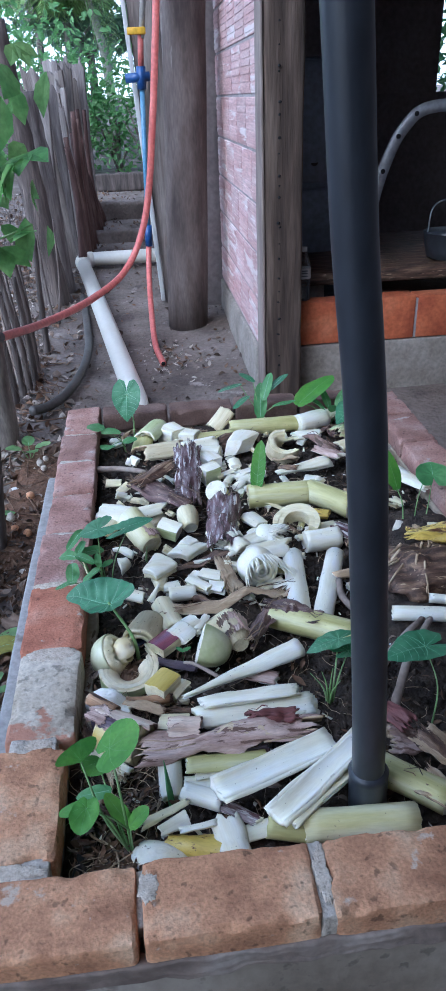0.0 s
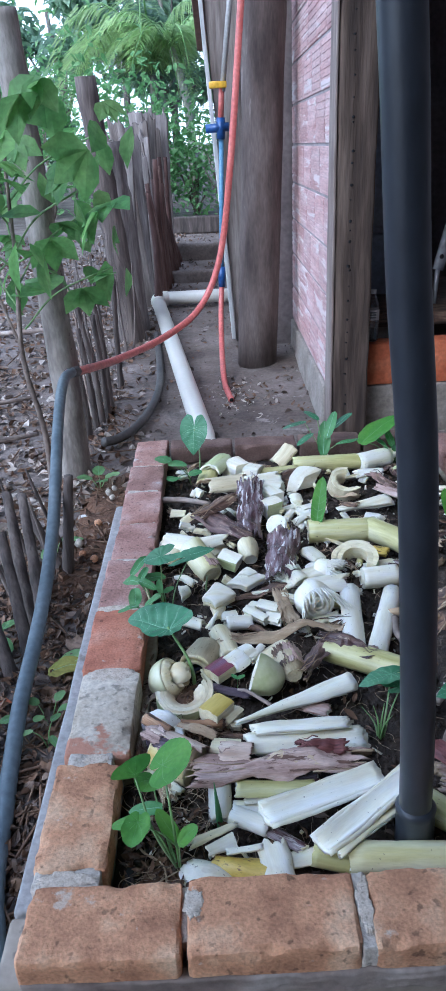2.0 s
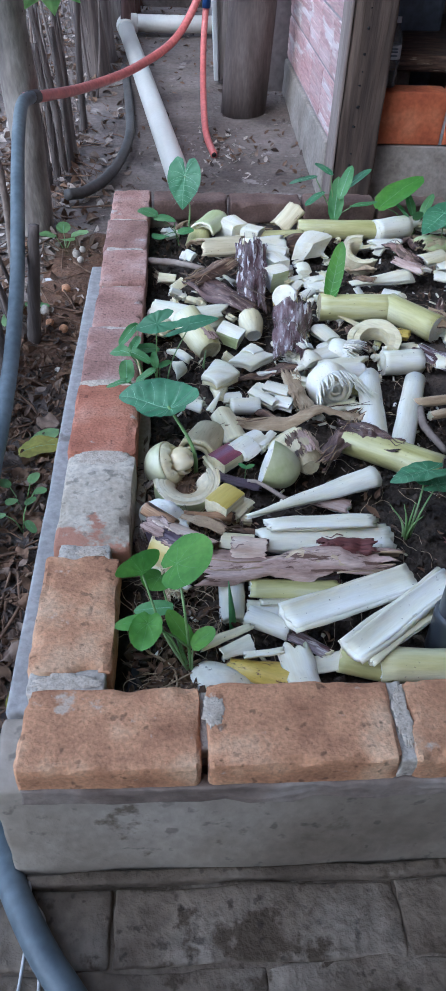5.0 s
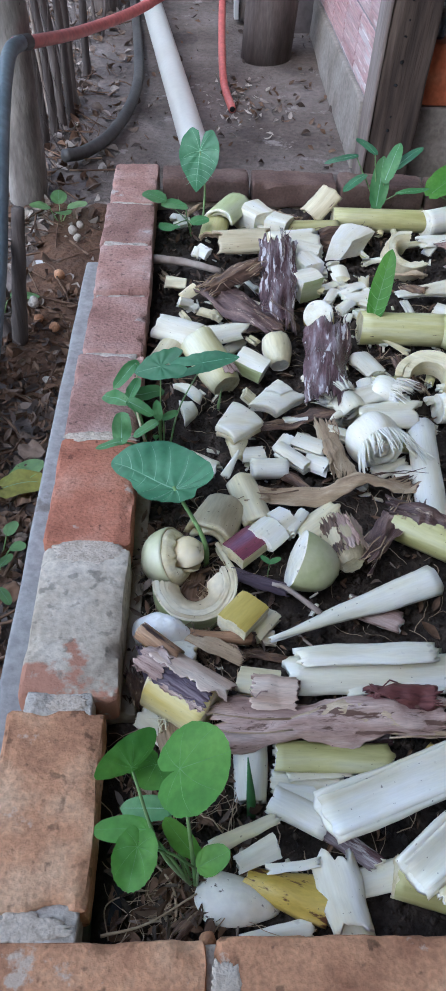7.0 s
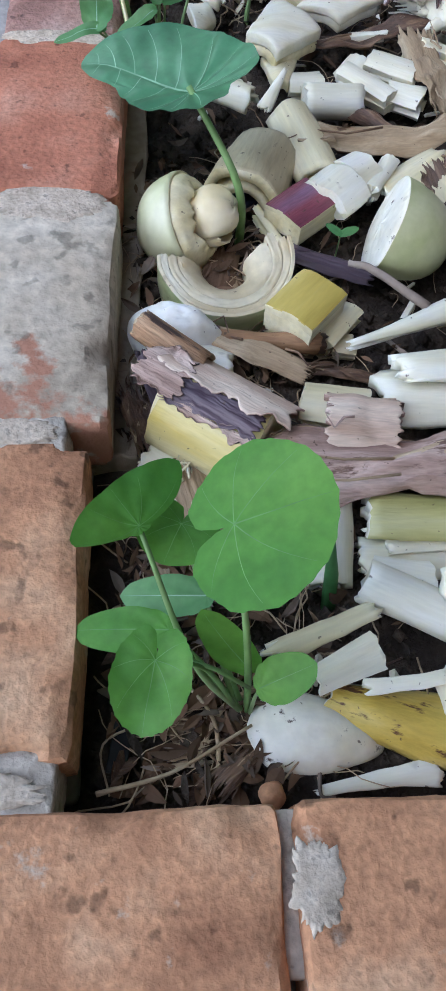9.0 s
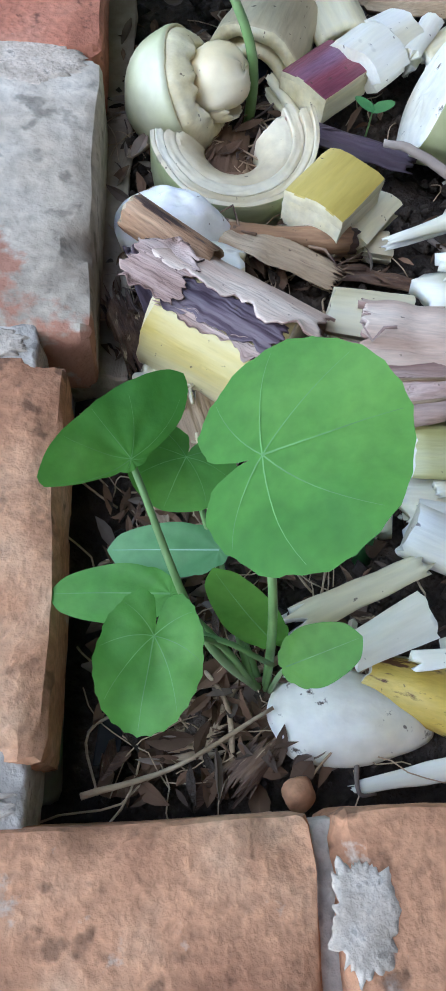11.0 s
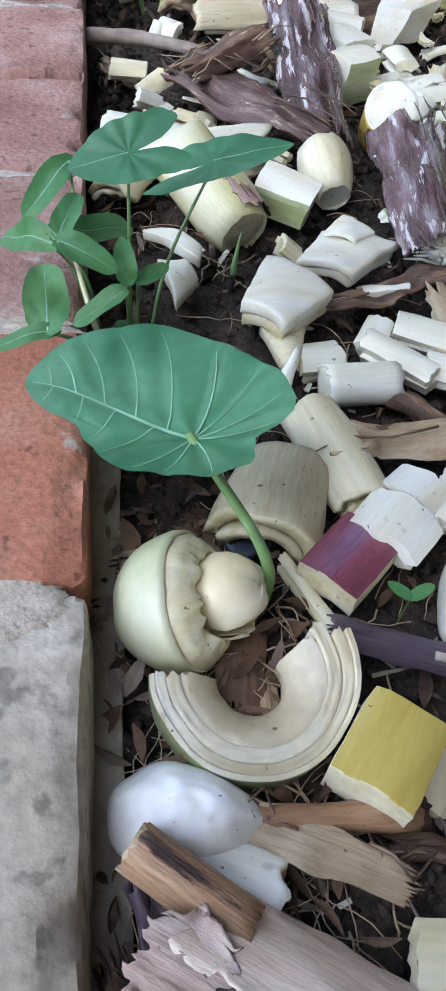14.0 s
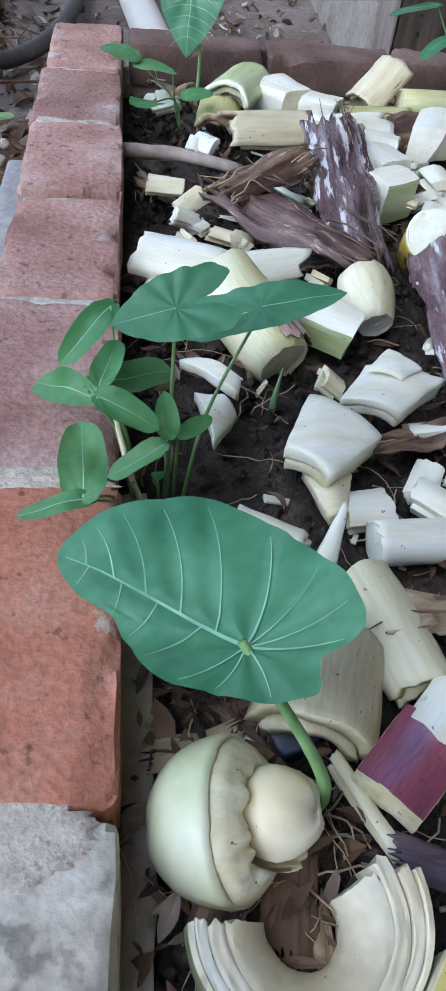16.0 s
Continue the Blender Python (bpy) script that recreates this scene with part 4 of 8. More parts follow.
def block(x, y, z, heading, sx, sy, sz, label, flesh=None, rind=None, pitch=0, roll=0, skew=0.15, rind_side="top", curve=0.26, name="banana_chunk", taper=0.0):
    """A chopped chunk of stem: a few curved layers, cut straight across, one face of skin."""
    s = seed_next()
    rnd = random.Random(s)
    flesh = flesh or pith
    n = 2
    curve = curve * rnd.uniform(0.6, 2.0)
    ob = empty(name, at(x, y, z, heading, pitch, roll), label, "stem chunk", SCRAPS)
    k1, k2, k3, k4 = (rnd.uniform(-skew, skew) for _ in range(4))
    if sz < 0.032 and not rind:
        # two nested pieces of sheath, cut across
        bow, thick = rnd.uniform(48, 105), sz * 0.42
        for k in range(2):
            bm = arc_strip(sx * (1 - 0.05 * k), sy * (1 - 0.13 * k), bow, thick, True, 8, 10, 1 - (taper or k3) / 2, 1 + (taper or k3) / 2, 0.0016, 0.0012, s + 40 * k, 0.003 * k, -thick * 1.02 * k)
            for v in bm.verts:
                v.co.x += (k1 + 0.5 * k2) * v.co.y
                v.co.z += thick * 0.6
            for e in bm.edges:
                if len(e.link_faces) == 2 and e.calc_face_angle(0) > 0.7:
                    e.smooth = False
            part("layer", bm, [flesh, flesh], ob)
        return ob
    axis = {"top": Vector((0, 0, 1)), "side": Vector((0, -1, 0)), "end": Vector((1, 0, 0)), "back": Vector((0, 1, 0))}[rind_side]
    for layer in range(n):
        bm = bmesh.new()
        bmesh.ops.create_cube(bm, size=1.0)
        bmesh.ops.subdivide_edges(bm, edges=bm.edges[:], cuts=5, use_grid_fill=True)
        ex, ey, ox, oy = 1 + rnd.uniform(-0.008, 0.004), 1.0, rnd.uniform(-0.004, 0.004), 0.0
        for v in bm.verts:
            c = v.co.copy()
            c.z = -0.5 + (c.z + 0.5) * 0.78 if layer == 0 else 0.281 + (c.z + 0.5) * 0.219
            # soften the outer edges and corners a little
            near = sum(abs(abs(q) - 0.5) < 0.01 for q in c)
            if near > 1:
                c *= 0.985 if near == 2 else 0.972
            c = Vector((c.x * ex + ox, c.y * ey + oy, c.z))
            c.x += k1 * c.y + k2 * c.z
            c.y *= 1 + (taper or k3 * 1.6) * c.x
            c.z *= 1 + k4 * c.x
            c.z += curve * (0.25 - c.y * c.y) * min(1.0, sy / max(sz, 1e-4))
            q = Vector((c.x * sx, c.y * sy, c.z * sz))
            q += noise.noise_vector(Vector((q.x * 18, q.y * 40, q.z * 40 + s))) * min(sx, sy, sz) * 0.07 + noise.noise_vector(q * 160 + Vector((s, 0, 0))) * 0.0006
            v.co = q
        bm.normal_update()
        if rind and (layer == n - 1 or rind_side != "top"):
            for f in bm.faces:
                if f.normal.dot(axis) > 0.45:
                    f.material_index = 1
        for e in bm.edges:
            if len(e.link_faces) == 2 and e.calc_face_angle(0) > 0.5:
                e.smooth = False
        part("layer", bm, [flesh, rind or flesh], ob)
    return ob


def husk(x, y, z, heading, L, W, label, outer, inner=None, arc=110, thick=0.004, convex=True, pitch=0, roll=0, rag=0.010, wob=0.010, t0=1.0, t1=0.85, shreds=3):
    """A dry fibrous sheath with torn ends and loose strands."""
    s = seed_next()
    rnd = random.Random(s)
    ob = empty("dry_husk", at(x, y, z, heading, pitch, roll), label, "husk", SCRAPS)
    part("sheath", arc_strip(L, W, arc, thick, convex, 24, 40, t0, t1, rag, wob, s, ridge=0.0013), [outer, inner or outer], ob)
    for k in range(shreds):
        yy = rnd.uniform(-0.45, 0.45) * W
        end = rnd.choice((-1, 1))
        pts = [(end * L * (0.2 + 0.13 * i), yy + rnd.gauss(0, 0.002) * i, W * 0.28 + rnd.gauss(0.001, 0.003)) for i in range(4)]
        part("strand", tube_bm(pts, [0.0011, 0.0010, 0.0008, 0.0004], 5), inner or outer, ob)
    return ob


def wedge(x, y, z, heading, L, W, H, label):
    """A tapered sliver of white pith, thick at one end and pointed at the other."""
    bm = arc_strip(L, W, 150, 0.012, True, 18, 12, 0.12, 1.0, 0.002, 0.0015, seed_next())
    ob = empty("pith_sliver", at(x, y, z, heading, 0, 0), label, "pith sliver", SCRAPS)
    part("sheath", bm, [pith, pith], ob)
    bm = arc_strip(L * 0.9, W * 0.8, 120, 0.01, True, 14, 8, 0.1, 1.0, 0.002, 0.001, seed_next(), -0.01, -0.004)
    part("sheath_layer", bm, [pith, pith], ob)
    return ob


def crescent(x, y, z, heading, R, r_in, H, arc, a0, label, rind, flesh, n=6, tilt=0, lean=0):
    """Part of a cut stem's ring, lying on its side: packed layers with fine steps between them."""
    s = seed_next()
    ob = empty("cut_stem_ring", at(x, y, z, heading, tilt, lean), label, "stem slice", SCRAPS)
    cuts = [R, R * 0.94, R * 0.84, R * 0.70, r_in] if n > 3 else [R, (R + r_in) / 2, r_in]
    last = len(cuts) - 2
    for k in range(len(cuts) - 1):
        ro, ri = cuts[k], cuts[k + 1] + 0.00012
        bm = bmesh.new()
        segs = 60
        c0, c1 = a0 + 4 * noise.noise(Vector((k * 3.3, s, 0.3))), a0 + arc + 20 * noise.noise(Vector((k * 3.3, s, 7.3)))
        rows = []
        for j in range(segs + 1):
            t = j / segs
            row = []
            splay = max(0.0, t - 0.72) / 0.28
            for i in range(11):
                f = (i - 1) / 8
                rr = ro + (ri - ro) * min(1.0, max(0.0, f))
                ragged = 5.0 * noise.noise(Vector((rr * 300, s, 3.0))) * (t ** 10 - (1 - t) ** 10)
                a = radians(c0 + (c1 - c0) * t + ragged)
                g = 1 + 0.05 * noise.noise(Vector((math.cos(a) * 1.5, math.sin(a) * 1.5, s))) + 0.05 * splay * (1 - k / 5)
                if i in (0, 10):
                    zz = -H / 2
                else:
                    zz = H / 2 + H * (0.10 * splay * (last - k) + 0.025 * noise.noise(Vector((k * 1.7, s, 4.4))) + 0.04 * noise.noise(Vector((t * 5, k * 2.0, s))))
                    if k == last and n > 3:
                        zz -= H * 0.40 * max(0.0, f) ** 2
                    if i in (1, 9):
                        zz -= 0.0004
                    zz += 0.0008 * noise.noise(Vector((a * 4, rr * 500, s))) + 0.0004 * noise.noise(Vector((a * 25, rr * 300, s)))
                row.append(bm.verts.new((rr * g * math.cos(a), rr * g * math.sin(a), zz)))
            rows.append(row)
        for p, q in zip(rows, rows[1:]):
            for i in range(10):
                bm.faces.new((p[i], q[i], q[i + 1], p[i + 1])).material_index = 0 if (i == 0 and k == 0) else 1
        bm.faces.new(rows[0]).material_index = 1
        bm.faces.new(list(reversed(rows[-1]))).material_index = 1
        bmesh.ops.recalc_face_normals(bm, faces=bm.faces[:])
        for e in bm.edges:
            if len(e.link_faces) == 2 and e.calc_face_angle(0) > 0.7:
                e.smooth = False
        part("leaf_layer", bm, [rind, flesh], ob)
    return ob


def peel(parent, L, R, a0, arc, thick, mats, seed, shift=0.0, label="", rag=0.008, lift=0.003):
    """Thin torn bark clinging to a stem chunk: crumpled, its edges ragged and lifting."""
    nl, ns = 34, 30
    bm = bmesh.new()
    sheets = []
    for d in (0.0, thick):
        rows = []
        for i in range(nl + 1):
            row = []
            for j in range(ns + 1):
                u, v = i / nl - 0.5, j / ns
                e = min(v, 1 - v)
                x = u * (L + rag * 2.5 * noise.noise(Vector((v * 7, seed, 1))) + rag * noise.noise(Vector((v * 26, seed, 2)))) + shift
                a = radians(a0 + arc * v + (10 * noise.noise(Vector((x * 60, seed, v))) + 6 * noise.noise(Vector((x * 190, seed, v)))) * (1 - 2 * e))
                r = R - d + 0.0016 * noise.noise(Vector((x * 45, v * 5, seed))) + 0.0007 * noise.noise(Vector((x * 60, v * 40, seed)))
                r += lift * (max(0.0, 0.16 - e) / 0.16) ** 2 * max(0.0, noise.noise(Vector((x * 40, seed, round(v)))) + 0.35)
                row.append(bm.verts.new((x, r * math.cos(a), r * math.sin(a))))
            rows.append(row)
        sheets.append(rows)
    o, q = sheets
    for i in range(nl):
        for j in range(ns):
            bm.faces.new((o[i][j], o[i + 1][j], o[i + 1][j + 1], o[i][j + 1]))
            bm.faces.new((q[i][j + 1], q[i + 1][j + 1], q[i + 1][j], q[i][j])).material_index = 1
        for j in (0, ns):
            bm.faces.new((o[i][j], q[i][j], q[i + 1][j], o[i + 1][j])).material_index = 1
    for j in range(ns):
        for i in (0, nl):
            bm.faces.new((o[i][j], q[i][j], q[i][j + 1], o[i][j + 1])).material_index = 1
    bmesh.ops.recalc_face_normals(bm, faces=bm.faces[:])
    return part("bark_strip", bm, mats, parent, label)


def bulb(x, y, z, heading, R, label, rind, flesh, heart, pitch=0, roll=0):
    """A cut corm: round skin closed at the back, torn layers and a heart standing out of the front."""
    s = seed_next()
    ob = empty("banana_corm", at(x, y, z, heading, pitch, roll), label, "corm", SCRAPS)
    back = [(-R * math.cos(t * 0.157), R * math.sin(t * 0.157)) for t in range(2, 10)]
    part("rind", lathe(back + [(R * 0.10, R * 1.02), (R * 0.22, R * 1.0), (R * 0.23, R * 0.95), (0.0, R * 0.9), (-R * 0.3, R * 0.8)], 48, lambda i: 0 if i < 9 else 1, s, jag={9: R * 0.05, 10: R * 0.05}), [rind, flesh], ob, "smooth skin")
    band = [(-R * 0.2, R * 0.90), (R * 0.12, R * 0.955), (R * 0.25, R * 0.955), (R * 0.34, R * 0.90), (R * 0.40, R * 0.85), (R * 0.42, R * 0.82), (R * 0.48, R * 0.77), (R * 0.50, R * 0.73), (R * 0.55, R * 0.67), (R * 0.54, R * 0.60), (R * 0.3, R * 0.52)]
    bm = lathe(band, 96, lambda i: 0, s + 1, R * 0.006, {2: R * 0.05, 5: R * 0.03, 7: R * 0.04, 8: R * 0.13, 9: R * 0.13})
    for v in bm.verts:
        v.co += noise.noise_vector(Vector((v.co.x * 90, v.co.y * 190, v.co.z * 190))) * R * 0.02
    part("leaf_layer", bm, flesh, ob, "torn cream layers, frayed at the rim")
    cup = [(R * 0.1, R * 0.50), (R * 0.5, R * 0.60), (R * 0.74, R * 0.63), (R * 0.88, R * 0.61), (R * 0.87, R * 0.58), (R * 0.5, R * 0.56), (R * 0.2, R * 0.48)]
    bm = lathe(cup, 96, lambda i: 0, s + 5, R * 0.008, {i: R * 0.16 for i in range(2, 5)})
    bmesh.ops.delete(bm, geom=[f for f in bm.faces if f.calc_center_median().z > -R * 0.12 or len(f.verts) > 4], context="FACES")
    part("leaf_layer", bm, heart, ob, "thin white layer cupping the heart")
    egg = [(R * 0.1, R * 0.38), (R * 0.3, R * 0.45), (R * 0.5, R * 0.52), (R * 0.7, R * 0.555), (R * 0.88, R * 0.53), (R * 1.02, R * 0.47), (R * 1.13, R * 0.385), (R * 1.20, R * 0.29), (R * 1.235, R * 0.20), (R * 1.23, R * 0.11), (R * 1.215, R * 0.02)]
    part("heart", lathe(egg, 40, lambda i: 0, s + 3, R * 0.022), heart, ob, "smooth ivory heart").location = (0.0, R * 0.06, R * 0.04)
    return ob


def patch(z, corners, thick, label, mat=None, bow=0.006, under=None, layers=1):
    """A chopped sheet of sheath with four corners, gently bowed, its cut edges slightly rounded."""
    s = seed_next()
    c = [Vector((*q, 0)) for q in corners]
    o = sum(c, Vector()) / 4
    ob = empty("banana_sheath", pose(o.x, o.y, z), label, "banana sheath", SCRAPS)
    n = 12
    for layer in range(layers):
        bm = bmesh.new()
        sheets = []
        for d in (0.0, 0.15, 0.85, 1.0):
            inset = 0.012 if d in (0.0, 1.0) else 0.0
            rows = []
            for i in range(n + 1):
                row = []
                for j in range(n + 1):
                    u, v = (min(1 - inset, max(inset, k / n)) for k in (i, j))
                    q = c[0].lerp(c[1], u).lerp(c[3].lerp(c[2], u), v) - o
                    q *= 1 - 0.06 * layer
                    q.z = bow * (1 - (2 * v - 1) ** 2) - (d + layer * 1.08) * thick
                    row.append(bm.verts.new(q + noise.noise_vector(q * 38 + Vector((s, 0, 0))) * 0.0022 + noise.noise_vector(q * 170 + Vector((0, s, 0))) * 0.0006))
                rows.append(row)
            sheets.append(rows)
        for i in range(n):
            for j in range(n):
                bm.faces.new((sheets[0][i][j], sheets[0][i + 1][j], sheets[0][i + 1][j + 1], sheets[0][i][j + 1]))
                bm.faces.new((sheets[3][i][j], sheets[3][i][j + 1], sheets[3][i + 1][j + 1], sheets[3][i + 1][j]))
            for a, b in zip(sheets, sheets[1:]):
                for e0, e1 in (((i, 0), (i + 1, 0)), ((i, n), (i + 1, n)), ((0, i), (0, i + 1)), ((n, i), (n, i + 1))):
                    bm.faces.new((a[e0[0]][e0[1]], b[e0[0]][e0[1]], b[e1[0]][e1[1]], a[e1[0]][e1[1]]))
        bmesh.ops.recalc_face_normals(bm, faces=bm.faces[:])
        part("sheath_layer", bm, (mat or pith) if layer == 0 else (under or pith), ob)
    return ob


def half_dome(x, y, z, facing, R, depth, label, flesh, rind):
    """A round end of stem cut in two: a domed skin and one flat white face, its faint rings proud."""
    s = seed_next()
    n = Vector(facing).normalized()
    side = n.cross(Vector((0, 0, 1))).normalized()
    m = Matrix((n, side, n.cross(side))).transposed().to_4x4()
    ob = empty("banana_chunk", Matrix.Translation((x, y, z)) @ m, label, "stem chunk", SCRAPS)
    dome = [(-depth * math.cos(t * 0.1745), R * math.sin(t * 0.1745) ** 0.86) for t in range(1, 10)]
    skin = lathe(dome, 44, lambda i: 0, s, R * 0.012)
    bmesh.ops.delete(skin, geom=[f for f in skin.faces if f.calc_center_median().x > -0.002 and len(f.verts) > 4], context="FACES")
    part("rind", skin, rind, ob, "pale green skin")
    face = [(-0.004, R * 0.97), (0.0, R * 1.0), (R * 0.02, R * 0.96), (R * 0.05, R * 0.84), (R * 0.042, R * 0.80), (R * 0.075, R * 0.62), (R * 0.065, R * 0.58), (R * 0.09, R * 0.36), (R * 0.08, R * 0.33), (R * 0.095, R * 0.12), (R * 0.09, R * 0.01)]
    part("flesh", lathe(face, 44, lambda i: 0, s, R * 0.012, {1: R * 0.03}), flesh, ob, "white cut face")
    return ob


def oyster(x, y, z, heading, L, W, H, label, mat, pitch=0, roll=0, lumps=0.0):
    """A low domed slab of pith, blunt at one end and drawn out at the other."""
    s = seed_next()
    bm = bmesh.new()
    nr, na = 12, 48
    top = bm.verts.new((0, 0, H))
    rows = []
    for i in range(1, nr + 1):
        f = i / nr
        row = []
        for k in range(na):
            a = 2 * math.pi * k / na
            w = 1 + 0.10 * noise.noise(Vector((math.cos(a) * 1.6, math.sin(a) * 1.6, s)))
            px = L / 2 * f * math.cos(a) * w
            py = W / 2 * f * math.sin(a) * w * (1 - 0.32 * math.cos(a) * f)
            pz = H * (1 - f ** 2.6) + H * 0.05 * math.cos(f * 26) * (1 - f) + (noise.noise(Vector((px * 60, py * 60, s))) * 0.07 + lumps * noise.noise(Vector((px * 42, py * 55, s + 4))) * (1 - f ** 6) + 0.3 * lumps * noise.noise(Vector((px * 130, py * 190, s)))) * H
            row.append(bm.verts.new((px, py, pz)))
        rows.append(row)
    for k in range(na):
        bm.faces.new((top, rows[0][k], rows[0][(k + 1) % na]))
        for p, q in zip(rows, rows[1:]):
            bm.faces.new((p[k], q[k], q[(k + 1) % na], p[(k + 1) % na]))
    base = [bm.verts.new((v.co.x * 0.9, v.co.y * 0.9, v.co.z - H * 0.7)) for v in rows[-1]]
    for k in range(na):
        bm.faces.new((rows[-1][k], base[k], base[(k + 1) % na], rows[-1][(k + 1) % na]))
    bm.faces.new(list(reversed(base)))
    bmesh.ops.recalc_face_normals(bm, faces=bm.faces[:])
    ob = link("banana_pith_slab", bm, mat)
    ob.matrix_world = at(x, y, z, heading, pitch, roll)
    return tagged(ob, label, "pith slab", SCRAPS)


def stick(points, r, label, mat=None, name="stick", category="stick", group=""):
    ob = link(name, tube_bm(bend(points, 5), [r * (1 - 0.35 * k / (5 * (len(points) - 1))) for k in range(5 * (len(points) - 1) + 1)], 8, rough=0.25), mat or stick_mat)
    return tagged(ob, label, category, group)


WS, CS = "strip of white banana sheath on the compost", "small white chopped chunk of banana pith"

# front of the bed
husk(0.36, 0.325, 0.372, 1, 0.27, 0.058, "long pinkish-brown dry banana sheath, torn at the ends", husk_pink, husk_tan, rag=0.02)
sheath(0.352, 0.286, 0.366, -2, 0.13, 0.036, "flat strip of yellow-green banana rind", rind_yellow, pith, arc=80, thick=0.01)
sheath(0.412, 0.388, 0.366, 1, 0.205, 0.052, "wide white sheath of two stacked layers", pith, pith, arc=70, thick=0.010, layers=2, rag=0.006)
sheath(0.408, 0.404, 0.385, 3, 0.17, 0.03, "narrow white strip lying on a wider one", pith, pith, arc=60, thick=0.008, rag=0.008, roll=-6)
sheath(0.44, 0.366, 0.367, 1, 0.12, 0.012, "thin white strip of banana sheath", pith, pith, arc=40, thick=0.006)
husk(0.443, 0.345, 0.392, -5, 0.07, 0.036, "dark red torn leaf scrap", husk_red, husk_red, arc=60, rag=0.01, shreds=2)
husk(0.292, 0.358, 0.377, -4, 0.052, 0.046, "pink-brown square scrap of dry sheath", bark_mauve, husk_pink, arc=90, rag=0.003, wob=0.003, t1=1.0, shreds=1)
block(0.274, 0.374, 0.366, -10, 0.05, 0.035, 0.03, "pale chunk under a dry scrap", pith_cream)
sheath(0.425, 0.246, 0.378, 20, 0.205, 0.056, "white trough-shaped banana sheath with its hollow side up", pith, pith, arc=85, thick=0.007, convex=False, rag=0.002)
sheath(0.488, 0.212, 0.388, 35, 0.20, 0.046, "white trough-shaped sheath with a folded edge", pith, pith, arc=80, thick=0.007, convex=False, rag=0.002, pitch=-3)
sheath(0.505, 0.197, 0.392, 36, 0.19, 0.018, "narrow cream strip along a white sheath", pith_cream, pith, arc=60, thick=0.006, roll=-20)
log(0.528, 0.146, 0.370, -4, 0.165, 0.05, "hollow cream-white banana stem tube", rind_cream, pith, n=1, core=False, flat=0.8)
log(0.625, 0.20, 0.372, -42, 0.11, 0.048, "spotted yellow banana stem tube with a hollow end", rind_yellow, pith, n=2, core=False)
husk(0.66, 0.165, 0.38, -60, 0.10, 0.045, "curled dry brown sheath end", husk_tan, husk_brown)
wedge(0.404, 0.480, 0.368, 22, 0.245, 0.05, 0.03, "long tapered white sliver of banana pith")
sheath(0.262, 0.283, 0.352, -93, 0.075, 0.038, "short white half-round sheath piece", pith, pith, arc=150, thick=0.008, pitch=14)
log(0.309, 0.228, 0.362, -27, 0.062, 0.03, "small white tube with a pinkish end", pith, pith, n=2)
sheath(0.322, 0.262, 0.352, -4, 0.08, 0.03, WS, pith, pith, arc=50)
sheath(0.336, 0.27, 0.362, 2, 0.07, 0.012, "thin white strip of banana sheath", pith, pith, arc=40)
sheath(0.292, 0.155, 0.352, -14, 0.088, 0.052, "golden-yellow banana rind with dark spots", rind_gold, pith, arc=125, thick=0.006, t0=0.55, t1=0.9, rag=0.004, wob=0.003)
oyster(0.240, 0.148, 0.350, -9, 0.086, 0.046, 0.012, "white rounded slab of pith flecked with soil", corm_pale, pitch=4)
sheath(0.252, 0.209, 0.362, 22, 0.074, 0.026, "pointed yellow-white sheath tip with frayed end", pith_cream, pith, arc=110, t0=0.7, t1=0.5, rag=0.008, pitch=-6)
block(0.262, 0.186, 0.362, 24, 0.046, 0.022, 0.012, "white triangular scrap of sheath", pith, skew=0.4)
sheath(0.277, 0.121, 0.352, 6, 0.075, 0.016, "thin white strip lying along the brick", pith, pith, arc=50, t0=0.4)
sheath(0.296, 0.174, 0.370, 4, 0.05, 0.010, "thin white strip of banana sheath", pith, pith, arc=40)
sheath(0.345, 0.150, 0.362, -78, 0.065, 0.045, "ragged white pile of soft sheath", pith, pith, arc=100, rag=0.008, wob=0.004, layers=2)
sheath(0.382, 0.165, 0.356, 13, 0.08, 0.03, "torn white scrap of sheath", pith, pith, arc=60, rag=0.01)
sheath(0.36, 0.195, 0.36, -35, 0.06, 0.022, "torn white sheath scrap with a purple edge", husk_violet, pith, arc=70, rag=0.008)
log(0.432, 0.155, 0.366, -16, 0.072, 0.042, "mottled yellow banana stem piece", rind_yellow, pith_cream, n=2, flat=0.75)
husk(0.474, 0.142, 0.372, -38, 0.07, 0.022, "tan torn end of sheath", husk_tan, husk_tan, arc=80, shreds=3)
block(0.31, 0.248, 0.355, -11, 0.04, 0.022, 0.02, CS, pith)
sheath(0.40, 0.31, 0.352, 12, 0.05, 0.02, "purple-edged strip of sheath", husk_violet, pith, arc=60)
sheath(0.455, 0.28, 0.357, 40, 0.06, 0.018, "golden strip of banana rind", rind_gold, pith, arc=60)

# bark-covered stump, ring slices and bulb
ob = log(0.187, 0.364, 0.362, -33, 0.080, 0.072, "stem chunk with yellow skin under purple and pink bark", rind_stump, pith_cream, n=3, spread=0.06)
peel(ob, 0.074, 0.0372, 88, 32, 0.0012, [rind_purple, husk_purple], 3, 0.0, "dark purple bark strip", 0.005, 0.002)
peel(ob, 0.098, 0.0388, -8, 100, 0.0014, [bark_mauve, husk_pink], 4, 0.002, "pale mauve dry bark", 0.007, 0.005)
peel(ob, 0.070, 0.0367, 116, 10, 0.001, [husk_pink, husk_pink], 5, 0.002, "pink-brown peeling edge", 0.005, 0.001)
peel(ob, 0.036, 0.0394, 70, 50, 0.0014, [husk_pink, husk_brown], 6, -0.042, "brown bark scrap", 0.008, 0.006)
